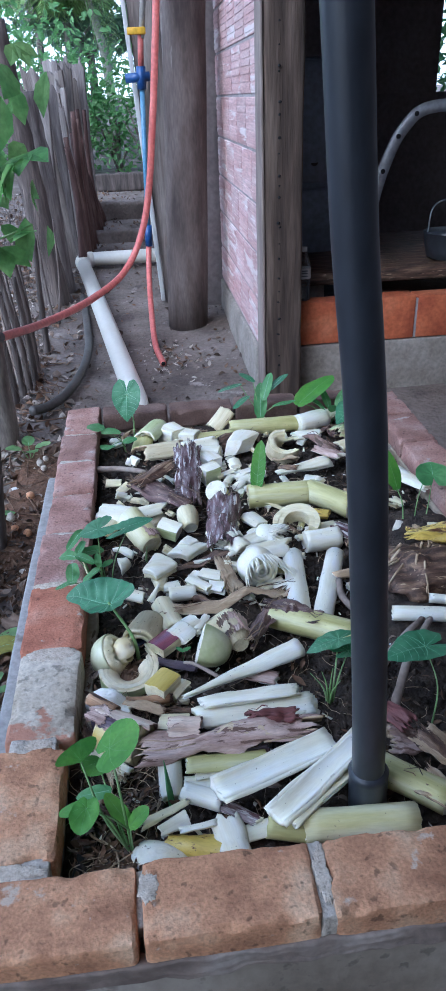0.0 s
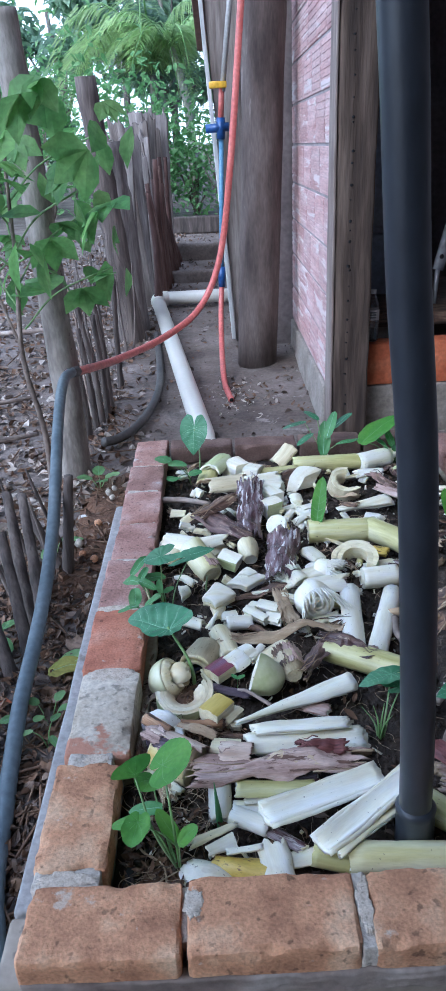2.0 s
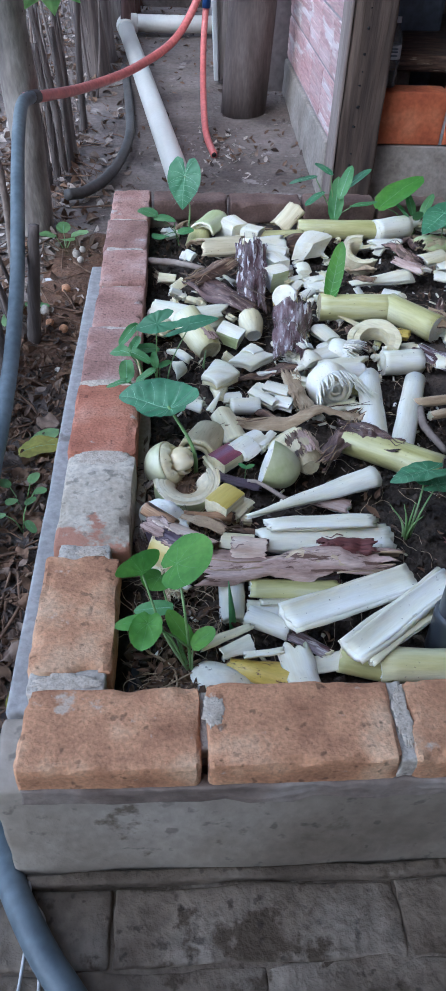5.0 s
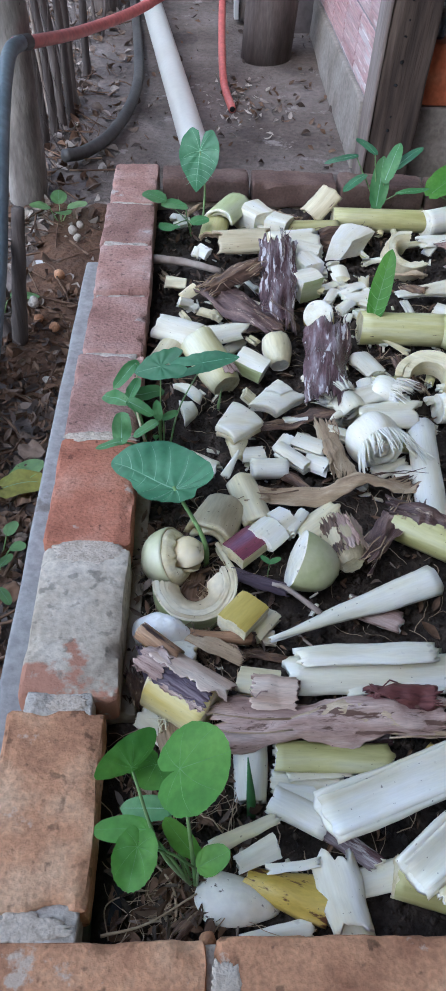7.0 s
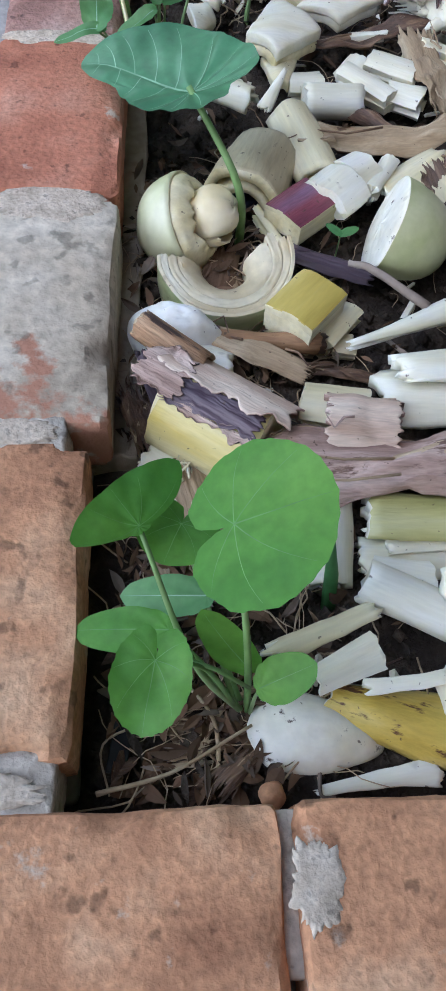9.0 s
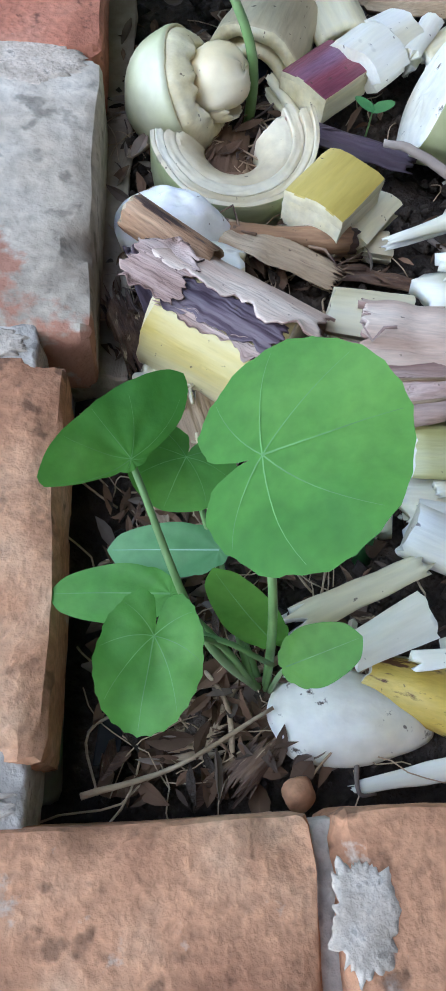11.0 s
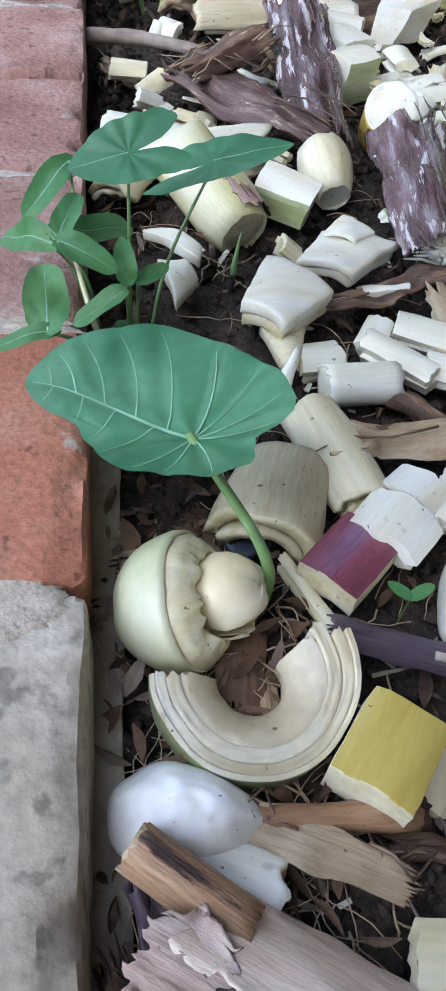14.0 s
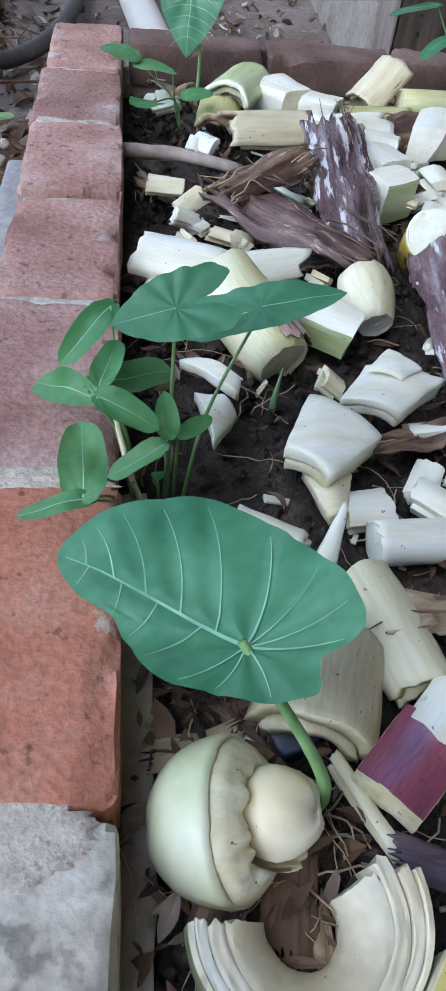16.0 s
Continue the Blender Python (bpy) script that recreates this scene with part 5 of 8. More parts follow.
log(0.154, 0.414, 0.390, -38, 0.056, 0.023, "curled rusty-brown roll of dry bark", bark_rust, husk_tan, core=False, pitch=4, spread=0.12)
husk(0.222, 0.424, 0.366, -27, 0.082, 0.024, "pale brown strip of dry leaf", husk_tan, husk_brown, arc=80, thick=0.002, rag=0.006, wob=0.006, t1=0.8, shreds=2)
log(0.226, 0.441, 0.364, -3, 0.092, 0.016, "curled tube of brown dead leaf", litter_rust, husk_brown, core=False, spread=0.4, profile=lambda u: 0.75 + 0.3 * u + 0.12 * math.sin(9 * u))
husk(0.147, 0.396, 0.366, -62, 0.036, 0.026, "dark violet flap of sheath", rind_purple, rind_purple, arc=70, rag=0.006, shreds=1)
husk(0.138, 0.372, 0.352, -70, 0.05, 0.03, "brown torn husk under a stem chunk", husk_brown, husk_brown, arc=60, rag=0.012, shreds=3)
oyster(0.160, 0.447, 0.363, -12, 0.078, 0.048, 0.024, "soft white lump of cut stem heart", pith_soft, lumps=0.2)
sheath(0.176, 0.421, 0.366, -22, 0.050, 0.030, "greenish-white cut edge of stem under bark", pith, pith_cream, arc=100, thick=0.008, rag=0.004)
sheath(0.165, 0.318, 0.352, -40, 0.075, 0.03, "white fibrous sheath with a torn end", pith, pith_cream, arc=70, rag=0.006)
husk(0.172, 0.310, 0.352, -75, 0.05, 0.03, "pale fan of frayed sheath fibres", husk_tan, pith_cream, arc=70, rag=0.012, wob=0.004, shreds=12)
crescent(0.199, 0.513, 0.362, 0, 0.0535, 0.0185, 0.034, 208, 176, "C-shaped slice of banana corm, its white layers showing", rind_green, corm_white, 7, lean=8)
bulb(0.165, 0.560, 0.370, -10, 0.0395, "pale green banana corm, torn open to its cream heart", skin_green, pith_cream, ivory, pitch=-28)

block(0.260, 0.464, 0.370, 50, 0.050, 0.043, 0.030, "chunk of stem with a flat yellow rind face", pith_cream, rind_lemon, skew=0.05, curve=0.3)
block(0.286, 0.461, 0.356, 48, 0.046, 0.024, 0.028, "cream fibrous side of a stem chunk", pith_cream)
block(0.291, 0.446, 0.352, -4, 0.018, 0.020, 0.018, CS, corm_white)
sheath(0.231, 0.634, 0.358, -112, 0.064, 0.070, "arched tan stem sheath bridging the soil", rind_tan, pith_cream, arc=176, thick=0.009, rag=0.002, pitch=6, t0=0.85, t1=1.1)
sheath(0.278, 0.668, 0.366, -72, 0.080, 0.050, "cream half-round length of layered stem", pith_cream, pith_cream, arc=150, thick=0.011, rag=0.002, pitch=4, t1=0.9)
sheath(0.210, 0.742, 0.366, -28, 0.05, 0.03, "white curl of soft sheath open at the end", pith, pith, arc=200, rag=0.003, thick=0.004)
sheath(0.256, 0.735, 0.378, 62, 0.052, 0.016, "thin white curled sliver standing up", pith, pith, arc=120, rag=0.004, t1=0.3, thick=0.003, pitch=-14)
block(0.268, 0.583, 0.366, 43, 0.052, 0.040, 0.022, "chunk of stem with a purple skin face", pith_cream, rind_magenta, skew=0.06)
block(0.241, 0.568, 0.358, -64, 0.058, 0.008, 0.018, "thin cream strip on edge", pith_cream)
block(0.300, 0.601, 0.370, 45, 0.034, 0.050, 0.022, CS, pith)
half_dome(0.334, 0.551, 0.381, (-0.94, 0.20, 0.27), 0.041, 0.060, "rounded chunk with a pale green rind and a white cut face", corm_pale, skin_green)
ob = log(0.402, 0.592, 0.374, -78, 0.092, 0.056, "pinkish-brown bulb of dry layered sheaths", rind_tan, pith_cream, n=3, profile=lambda u: 0.12 + 0.92 * math.sin(math.pi * (0.04 + 0.80 * u)))
for a0, ar, sd, mt in ((20, 50, 31, bark_mauve), (70, 40, 32, husk_pink), (110, 40, 33, husk_brown)):
    peel(ob, 0.058, 0.0285, a0, ar, 0.001, [mt, husk_tan], sd, 0.006, "", 0.014, 0.008)
sheath(0.375, 0.628, 0.368, 40, 0.08, 0.04, "cream sheath flap beside a brown bulb", pith_cream, pith, arc=80, rag=0.006)
husk(0.467, 0.602, 0.380, 52, 0.125, 0.042, "fibrous purple-brown sheath fraying into strands", husk_purple, husk_tan, arc=70, rag=0.02, shreds=9)
sheath(0.435, 0.485, 0.352, -26, 0.07, 0.036, "pinkish curl of sheath lying in the soil", husk_pink, pith, arc=100)
sheath(0.452, 0.50, 0.356, 40, 0.05, 0.02, "white crescent of sheath", pith, pith, arc=90, t1=0.4)
block(0.322, 0.626, 0.370, 40, 0.026, 0.044, 0.024, CS, pith)
block(0.342, 0.622, 0.370, 62, 0.050, 0.016, 0.028, "white chunk with a bluish cut face", pith)
log(0.562, 0.590, 0.368, -32, 0.175, 0.056, "banana stem piece with purple bark over yellow skin", rind_yellow, pith, n=3)
husk(0.53, 0.615, 0.392, -30, 0.10, 0.04, "dark purple bark strip on a yellow stem piece", husk_purple, husk_purple, arc=90, rag=0.012)

# scraps round the corm
ob = link("plastic_scrap", box_bm(-0.016, 0.016, -0.011, 0.011, -0.006, 0.006, 0.002, 3, 0.003, 60, 4), blue_dark)
ob.matrix_world = pose(0.214, 0.613, 0.350, 8, -10, 20)
tagged(ob, "crumpled dark blue plastic scrap on the soil", "scrap")
husk(0.196, 0.525, 0.352, 80, 0.05, 0.03, "brown dead leaf inside a stem slice", litter_dark, litter_dark, arc=90, thick=0.002, rag=0.004, wob=0.004, shreds=0)
husk(0.288, 0.528, 0.358, -18, 0.075, 0.022, "dark purple strip of wet sheath", rind_purple, rind_purple, arc=100, rag=0.004, wob=0.003, shreds=1)

# middle of the bed
log(0.556, 0.728, 0.364, -97, 0.238, 0.046, "white peeled banana stem stick", pith, pith, n=2, flat=0.8)
log(0.622, 0.712, 0.366, -110, 0.275, 0.042, "smooth white peeled banana stem stick", pith, pith, n=2, flat=0.8, pitch=-3)
husk(0.400, 0.690, 0.372, 9, 0.26, 0.03, "long weathered tan strip of dry sheath", husk_tan, husk_brown, arc=80, rag=0.015)
husk(0.366, 0.849, 0.366, 12, 0.14, 0.024, "dark reddish-brown dry strip", husk_brown, husk_brown, arc=90, rag=0.012)
husk(0.415, 0.772, 0.375, -85, 0.11, 0.042, "tan folded scrap of sheath", husk_tan, husk_tan, arc=90)
patch(0.386, ((0.259, 0.874), (0.230, 0.811), (0.259, 0.782), (0.308, 0.826)), 0.011, "large cream-white trapezoid piece of sheath", pith, 0.007, pith_cream, 2)
patch(0.366, ((0.246, 0.808), (0.258, 0.760), (0.270, 0.762), (0.284, 0.803)), 0.009, "cream ribbed scrap of sheath under another piece", pith_cream, 0.005)
patch(0.378, ((0.286, 0.877), (0.318, 0.922), (0.385, 0.905), (0.333, 0.860)), 0.008, "white sheath with a jagged cut end", pith, 0.006, pith, 2)
patch(0.388, ((0.316, 0.906), (0.338, 0.934), (0.362, 0.906), (0.340, 0.892)), 0.004, "thin white flap of sheath lying on another", pith, 0.003)
block(0.378, 0.790, 0.368, -26, 0.05, 0.034, 0.022, CS, pith)
block(0.349, 0.764, 0.366, -46, 0.062, 0.026, 0.022, CS, pith)
log(0.312, 0.738, 0.366, 4, 0.056, 0.033, "short white stem tube", pith, pith, n=2)
block(0.290, 0.775, 0.357, 8, 0.036, 0.034, 0.02, CS, pith)
block(0.388, 0.754, 0.360, -24, 0.036, 0.034, 0.022, CS, pith)
block(0.340, 0.80, 0.358, 60, 0.04, 0.024, 0.02, CS, pith)
block(0.508, 1.010, 0.364, -61, 0.058, 0.044, 0.014, CS, pith)
patch(0.368, ((0.160, 0.938), (0.174, 0.944), (0.212, 0.914), (0.206, 0.893)), 0.009, "white strip of sheath behind the seedlings", pith, 0.005)
patch(0.366, ((0.170, 0.900), (0.188, 0.894), (0.203, 0.872), (0.182, 0.836)), 0.010, "white rounded strip of sheath behind the seedlings", pith, 0.008)
block(0.297, 0.992, 0.372, -38, 0.060, 0.038, 0.030, "white chunk with a green rind side", pith, rind_green, rind_side="side", roll=10)
log(0.346, 1.032, 0.374, -80, 0.058, 0.054, "round cream bulb of nested leaf layers", pith_cream, pith, n=4, profile=lambda u: 0.55 + 0.45 * math.sin(math.pi * (0.25 + 0.7 * u)), pitch=20, spread=0.12)
ob = log(0.228, 0.990, 0.374, -60, 0.10, 0.066, "thick stem chunk with yellow and brown skin", rind_cream, pith_cream, n=3, spread=0.15, pitch=16, profile=lambda u: 1.0 - 0.22 * max(0.0, u - 0.7) / 0.3)
peel(ob, 0.040, 0.0322, 10, 90, 0.001, [husk_pink, husk_brown], 13, 0.028, "brown bark patch", 0.008, 0.003)
sheath(0.170, 1.085, 0.372, -25, 0.085, 0.07, "white curled sheath with frayed rim", pith, pith_cream, arc=130, layers=2, rag=0.006)
sheath(0.243, 1.070, 0.382, 24, 0.085, 0.055, "torn white sheath standing in spikes", pith, pith, arc=100, rag=0.016)
sheath(0.148, 1.03, 0.365, 70, 0.07, 0.05, "grey-cream shaded sheath curl", pith_cream, pith_cream, arc=120)
log(0.430, 1.122, 0.386, -108, 0.056, 0.056, "cream stem chunk standing on the heap with a gold underside", rind_gold, pith, n=3, pitch=-48, spread=0.1)
husk(0.427, 0.985, 0.386, -99, 0.225, 0.092, "broad glossy violet-brown banana husk", husk_violet, husk_purple, arc=85, rag=0.012, wob=0.005, t1=0.75, shreds=6)
husk(0.361, 1.235, 0.394, -94, 0.27, 0.078, "long silvery-violet fibrous husk", husk_violet, husk_purple, arc=85, rag=0.016, wob=0.005, pitch=6, shreds=7)
husk(0.290, 1.150, 0.386, -50, 0.185, 0.075, "wide glossy brown husk, splintered and torn", husk_purple, husk_brown, arc=75, rag=0.016, wob=0.006, shreds=9)
husk(0.268, 1.235, 0.400, 38, 0.13, 0.055, "brown folded papery husk lying on others", husk_brown, husk_tan, arc=100, rag=0.012, wob=0.006, shreds=6, pitch=-6)
block(0.498, 1.306, 0.372, -86, 0.045, 0.034, 0.03, CS, pith)
for bx, by, bh, bl, bw in ((0.520, 1.274, 23, 0.05, 0.026), (0.471, 1.275, 30, 0.04, 0.022), (0.523, 1.234, 21, 0.052, 0.034), (0.473, 1.24, 65, 0.05, 0.02), (0.545, 1.215, -20, 0.036, 0.03), (0.495, 1.20, 50, 0.04, 0.026),
                           (0.56, 1.26, 10, 0.036, 0.026), (0.45, 1.30, -40, 0.034, 0.022), (0.535, 1.16, 35, 0.04, 0.03), (0.46, 1.33, 15, 0.03, 0.02)):
    block(bx, by, 0.362, bh, bl, bw, 0.022, CS, pith)
block(0.421, 1.262, 0.376, 24, 0.05, 0.05, 0.045, "pale green-skinned chunk of stem", pith, rind_green, rind_side="side", curve=0.3)
log(0.592, 1.114, 0.374, -1, 0.165, 0.062, "yellow-green banana stem log", rind_yellow, pith_cream, n=3)
log(0.715, 1.065, 0.376, -50, 0.135, 0.062, "short spotted yellow-green stem log", rind_yellow, pith, n=3)
husk(0.79, 1.03, 0.382, -40, 0.10, 0.05, "brown peeling husk beside a stem log", husk_tan, husk_brown)
crescent(0.605, 0.955, 0.372, -25, 0.055, 0.030, 0.04, 215, -15, "curl of green stem rind standing open", rind_green, pith_cream, 3, lean=20)
sheath(0.668, 1.02, 0.365, -20, 0.06, 0.04, "golden flap of rind under a stem log", rind_gold, rind_gold, arc=60)
log(0.652, 0.895, 0.366, 6, 0.085, 0.052, "short cream-white stem tube", pith, pith, n=3)
sheath(0.665, 0.955, 0.366, 15, 0.075, 0.03, WS, pith, pith, arc=60, rag=0.008)
sheath(0.72, 0.90, 0.374, -40, 0.08, 0.055, "silvery crumpled white sheath", husk_violet, pith, arc=110, wob=0.006, rag=0.01)


def shredded(x, y, z, heading, R, label):
    """A cut heart of stem, frayed into a fan of white fibres."""
    s = seed_next()
    rnd = random.Random(s)
    ob = empty("frayed_heart", at(x, y, z, heading, -10, 0), label, "frayed stem", SCRAPS)
    part("heart", rings_bm(R * 1.3, R, 4, s, 0.2, lambda u: 0.6 + 0.4 * math.sin(math.pi * (0.3 + 0.6 * u)), 0.15), [pith, pith], ob)
    bm = bmesh.new()
    for k in range(70):
        a = rnd.uniform(-0.2, math.pi + 0.2)
        L = R * rnd.uniform(0.5, 1.15)
        p = Vector((R * 0.5, R * math.cos(a) * 0.92, R * math.sin(a) * 0.92))
        d = Vector((1, 0.35 * math.cos(a) + rnd.gauss(0, 0.1), 0.15 * math.sin(a) - 0.2 + rnd.gauss(0, 0.1)))
        tube_bm([p, p + d * L * 0.5, p + d * L + Vector((0, 0, -0.006))], [0.0022, 0.0017, 0.0006], 4, bm, False)
    part("fringe", bm, pith, ob, "fringe of white strands")
    return ob


shredded(0.485, 0.790, 0.376, -75, 0.045, "white banana heart frayed into a fan of fibres")
shredded(0.452, 0.888, 0.368, 120, 0.030, "small white banana heart frayed into strands")
shredded(0.525, 0.925, 0.368, -30, 0.032, "white torn heart of stem with loose strands")
sheath(0.478, 0.905, 0.374, 29, 0.12, 0.055, "crumpled white shredded sheath", pith, pith, arc=90, rag=0.018, wob=0.005, layers=2)
sheath(0.52, 0.86, 0.376, 5, 0.09, 0.06, "white torn flap of sheath", pith, pith, arc=110, rag=0.012, wob=0.004)
sheath(0.445, 0.93, 0.364, -20, 0.06, 0.03, "torn white scrap of sheath", pith, pith, arc=60, rag=0.014)

# far part of the bed
log(0.628, 1.56, 0.374, 0, 0.225, 0.05, "pale yellow-green banana stem log by the back bricks", rind_yellow, pith_cream, n=3)
log(0.465, 1.525, 0.364, 7, 0.12, 0.04, "thin yellow-green stem piece", rind_yellow, pith_cream, n=2)
sheath(0.491, 1.60, 0.388, 34, 0.075, 0.07, "tan upright sheath piece by the back bricks", rind_tan, pith_cream, arc=120, pitch=-35)
log(0.775, 1.56, 0.378, 22, 0.105, 0.06, "white stem tube by the back bricks", pith, pith, n=3)
sheath(0.83, 1.59, 0.38, 40, 0.07, 0.05, "white piece of banana sheath", pith, pith, arc=100)
crescent(0.655, 1.40, 0.372, 20, 0.05, 0.02, 0.045, 230, 60, "cream curled slice of stem", rind_tan, pith_cream, 4, lean=25)
sheath(0.683, 1.27, 0.370, 17, 0.165, 0.06, "large white pointed sheath piece", pith, pith, arc=80, t0=0.35, layers=2)
sheath(0.775, 1.33, 0.378, -50, 0.09, 0.05, "white and pink torn sheath", husk_pink, pith, arc=90, rag=0.014)
sheath(0.74, 1.46, 0.378, 10, 0.08, 0.05, "white torn sheath of banana stem", pith, pith, arc=90, rag=0.012)
husk(0.76, 1.37, 0.392, -58, 0.10, 0.04, "reddish-brown torn husk strips", husk_pink, husk_brown, rag=0.02, shreds=8)
block(0.522, 1.425, 0.380, 54, 0.075, 0.05, 0.04, "white pointed chunk of stem", pith, skew=0.5)
husk(0.53, 1.47, 0.37, 20, 0.12, 0.06, "dark brown dry husk by a white chunk", husk_brown, husk_brown)
sheath(0.273, 1.555, 0.384, 62, 0.10, 0.07, "yellow-green rounded stem rind", rind_green, pith, arc=140, layers=2)
block(0.333, 1.556, 0.372, -54, 0.065, 0.06, 0.05, "white chunk of stem", pith)
block(0.385, 1.515, 0.374, -30, 0.05, 0.05, 0.04, "white chunk of stem", pith)
sheath(0.300, 1.43, 0.376, 9, 0.115, 0.085, "yellow and tan curved sheath", rind_tan, husk_tan, arc=120, layers=2, rag=0.01)
sheath(0.24, 1.50, 0.368, 80, 0.10, 0.06, "yellow-green arching sheath piece", rind_yellow, husk_tan, arc=120)
sheath(0.409, 1.43, 0.386, 12, 0.10, 0.07, "white torn sheath on the heap", pith, pith, arc=100, rag=0.014)
block(0.432, 1.335, 0.376, -64, 0.055, 0.045, 0.035, "white chunk of stem", pith)
block(0.44, 1.39, 0.38, -20, 0.05, 0.045, 0.03, "white chunk of stem", pith)
husk(0.875, 1.46, 0.38, 30, 0.10, 0.07, "yellowing leaf scrap by the back bricks", rind_green, rind_tan, arc=70)
sheath(0.845, 1.38, 0.375, 26, 0.08, 0.06, "cream scrap of banana sheath", pith_cream, pith, arc=90)
sheath(0.86, 1.28, 0.37, -20, 0.07, 0.05, WS, pith, pith, arc=80)
sheath(0.945, 1.135, 0.375, -64, 0.13, 0.07, "white sheath scrap beside the side bricks", pith, pith, arc=80, t1=0.5)
husk(0.905, 0.85, 0.385, 4, 0.12, 0.08, "golden dead leaf on the soil", rind_gold, rind_gold, arc=60, rag=0.01, shreds=0)
log(0.79, 0.575, 0.378, -12, 0.14, 0.03, "white stick of banana stem", pith, pith, n=2)
log(0.86, 0.615, 0.372, -20, 0.10, 0.02, "thin white stem stick", pith, pith, n=1)
log(0.70, 0.75, 0.372, 12, 0.13, 0.02, "thin grey-white stem stick", husk_tan, pith, n=1)
log(0.71, 0.72, 0.366, 18, 0.10, 0.018, "thin grey-white stem stick", husk_tan, pith, n=1)
husk(0.655, 0.28, 0.37, -12, 0.085, 0.046, "pinkish dry scrap of sheath", husk_pink, husk_tan)
husk(0.625, 0.33, 0.385, -55, 0.08, 0.03, "dark red dry leaf stalk", husk_red, husk_red, arc=140, shreds=1)
sheath(0.74, 0.25, 0.372, 60, 0.08, 0.05, "cream curled banana sheath piece", pith_cream, pith, arc=140)
husk(0.70, 0.235, 0.376, -60, 0.11, 0.05, "brown and cream curled husk", husk_tan, husk_brown, arc=140)
stick([(0.10, 1.352, 0.372), (0.175, 1.322, 0.384), (0.25, 1.293, 0.382)], 0.010, "grey dry stick lying on the compost")
stick([(0.650, 0.36, 0.36), (0.70, 0.44, 0.398), (0.775, 0.535, 0.40)], 0.009, "pale dry twig in the bed")
stick([(0.66, 0.46, 0.37), (0.715, 0.505, 0.39), (0.77, 0.56, 0.38)], 0.009, "pale dry twig in the bed")
stick([(0.645, 0.72, 0.37), (0.638, 0.66, 0.376), (0.66, 0.59, 0.372)], 0.009, "knobbly grey root piece in the bed")
stick([(0.112, 0.117, 0.362), (0.154, 0.128, 0.356), (0.202, 0.153, 0.358)], 0.0015, "thin dry yellowish stalk by the bricks", husk_tan)
stick([(0.33, 0.455, 0.35), (0.352, 0.43, 0.352), (0.375, 0.42, 0.348)], 0.002, "thin pale root on the soil")
stick([(0.36, 0.47, 0.372), (0.32, 0.505, 0.376), (0.30, 0.515, 0.374)], 0.004, "thin white strip of stem")

# loose chopped bits between the larger pieces
for k in range(150):
    x, y = rng.uniform(0.15, 0.93), 0.70 + 0.92 * rng.random() ** 0.75
    if x < 0.25 and y < 0.95:
        continue
    q = rng.random()
    zz = 0.352 + 0.022 * rng.random()
    if q < 0.5:
        block(x, y, zz, rng.uniform(0, 180), rng.uniform(0.018, 0.042), rng.uniform(0.014, 0.03), rng.uniform(0.010, 0.022), CS, pith if rng.random() < 0.8 else pith_cream, pitch=rng.gauss(0, 15), roll=rng.gauss(0, 20), skew=0.3)
    elif q < 0.8:
        sheath(x, y, zz, rng.uniform(0, 360), rng.uniform(0.03, 0.07), rng.uniform(0.014, 0.032), "small torn scrap of banana sheath", rng.choice([pith, pith, rind_yellow, pith_cream]), pith, arc=rng.uniform(50, 140), rag=0.006, wob=rng.uniform(0.002, 0.006), pitch=rng.gauss(0, 12), roll=rng.gauss(0, 20), t1=rng.uniform(0.4, 1))
    else:
        husk(x, y, zz, rng.uniform(0, 360), rng.uniform(0.04, 0.09), rng.uniform(0.015, 0.03), "small dry brown scrap of husk", rng.choice([husk_brown, husk_tan, husk_purple]), husk_tan, shreds=1, rag=0.008)

# clump of roots in the far half
clump = empty("root_clump", at(0.83, 0.74, 0.355), "clod of brown roots and soil", "root clump")
bm = bmesh.new()
bmesh.ops.create_icosphere(bm, subdivisions=4, radius=0.09)
for v in bm.verts:
    v.co = Vector((v.co.x * 1.1, v.co.y * 1.0, max(v.co.z, -0.02) * 0.6)) * (1 + 0.3 * noise.noise(v.co * 22) + 0.16 * noise.noise(v.co * 60))
part("clod", bm, husk_brown, clump)
for k in range(26):
    a, q = rng.uniform(0, 6.28), rng.uniform(0.02, 0.10)
    pts = [(math.cos(a) * q * (0.6 + 0.25 * i), math.sin(a) * q * (0.6 + 0.25 * i), 0.055 - 0.018 * i + rng.gauss(0, 0.008)) for i in range(4)]
    part("root", tube_bm(pts, [0.003, 0.0024, 0.0018, 0.001], 5, rough=0.3, seed=k), husk_tan, clump)

# small white shavings
verts, faces = [], []
for _ in range(230):
    x, y = rng.uniform(0.14, 0.93), rng.uniform(0.13, 1.6)
    if x < 0.2 and rng.random() < 0.7:
        continue
    L, w, t = rng.uniform(0.006, 0.024), rng.uniform(0.003, 0.008), rng.uniform(0.001, 0.004)
    R = Euler((rng.gauss(0, 0.4), rng.gauss(0, 0.4), rng.uniform(0, 6.28))).to_matrix()
    b, o = len(verts), Vector((x, y, soil_z(x, y) + 0.008))
    for sx in (-1, 1):
        for sy in (-1, 1):
            for sz in (-1, 1):
                verts.append(R @ Vector((sx * L / 2 * rng.uniform(0.7, 1), sy * w / 2 * rng.uniform(0.5, 1), sz * t / 2)) + o)
    for f in ((0, 1, 3, 2), (4, 6, 7, 5), (0, 4, 5, 1), (2, 3, 7, 6), (0, 2, 6, 4), (1, 5, 7, 3)):
        faces.append(tuple(b + k for k in f))
tagged(soup("pith_shavings", verts, faces, pith), "small white shavings of banana pith", "shavings", kind="stuff")


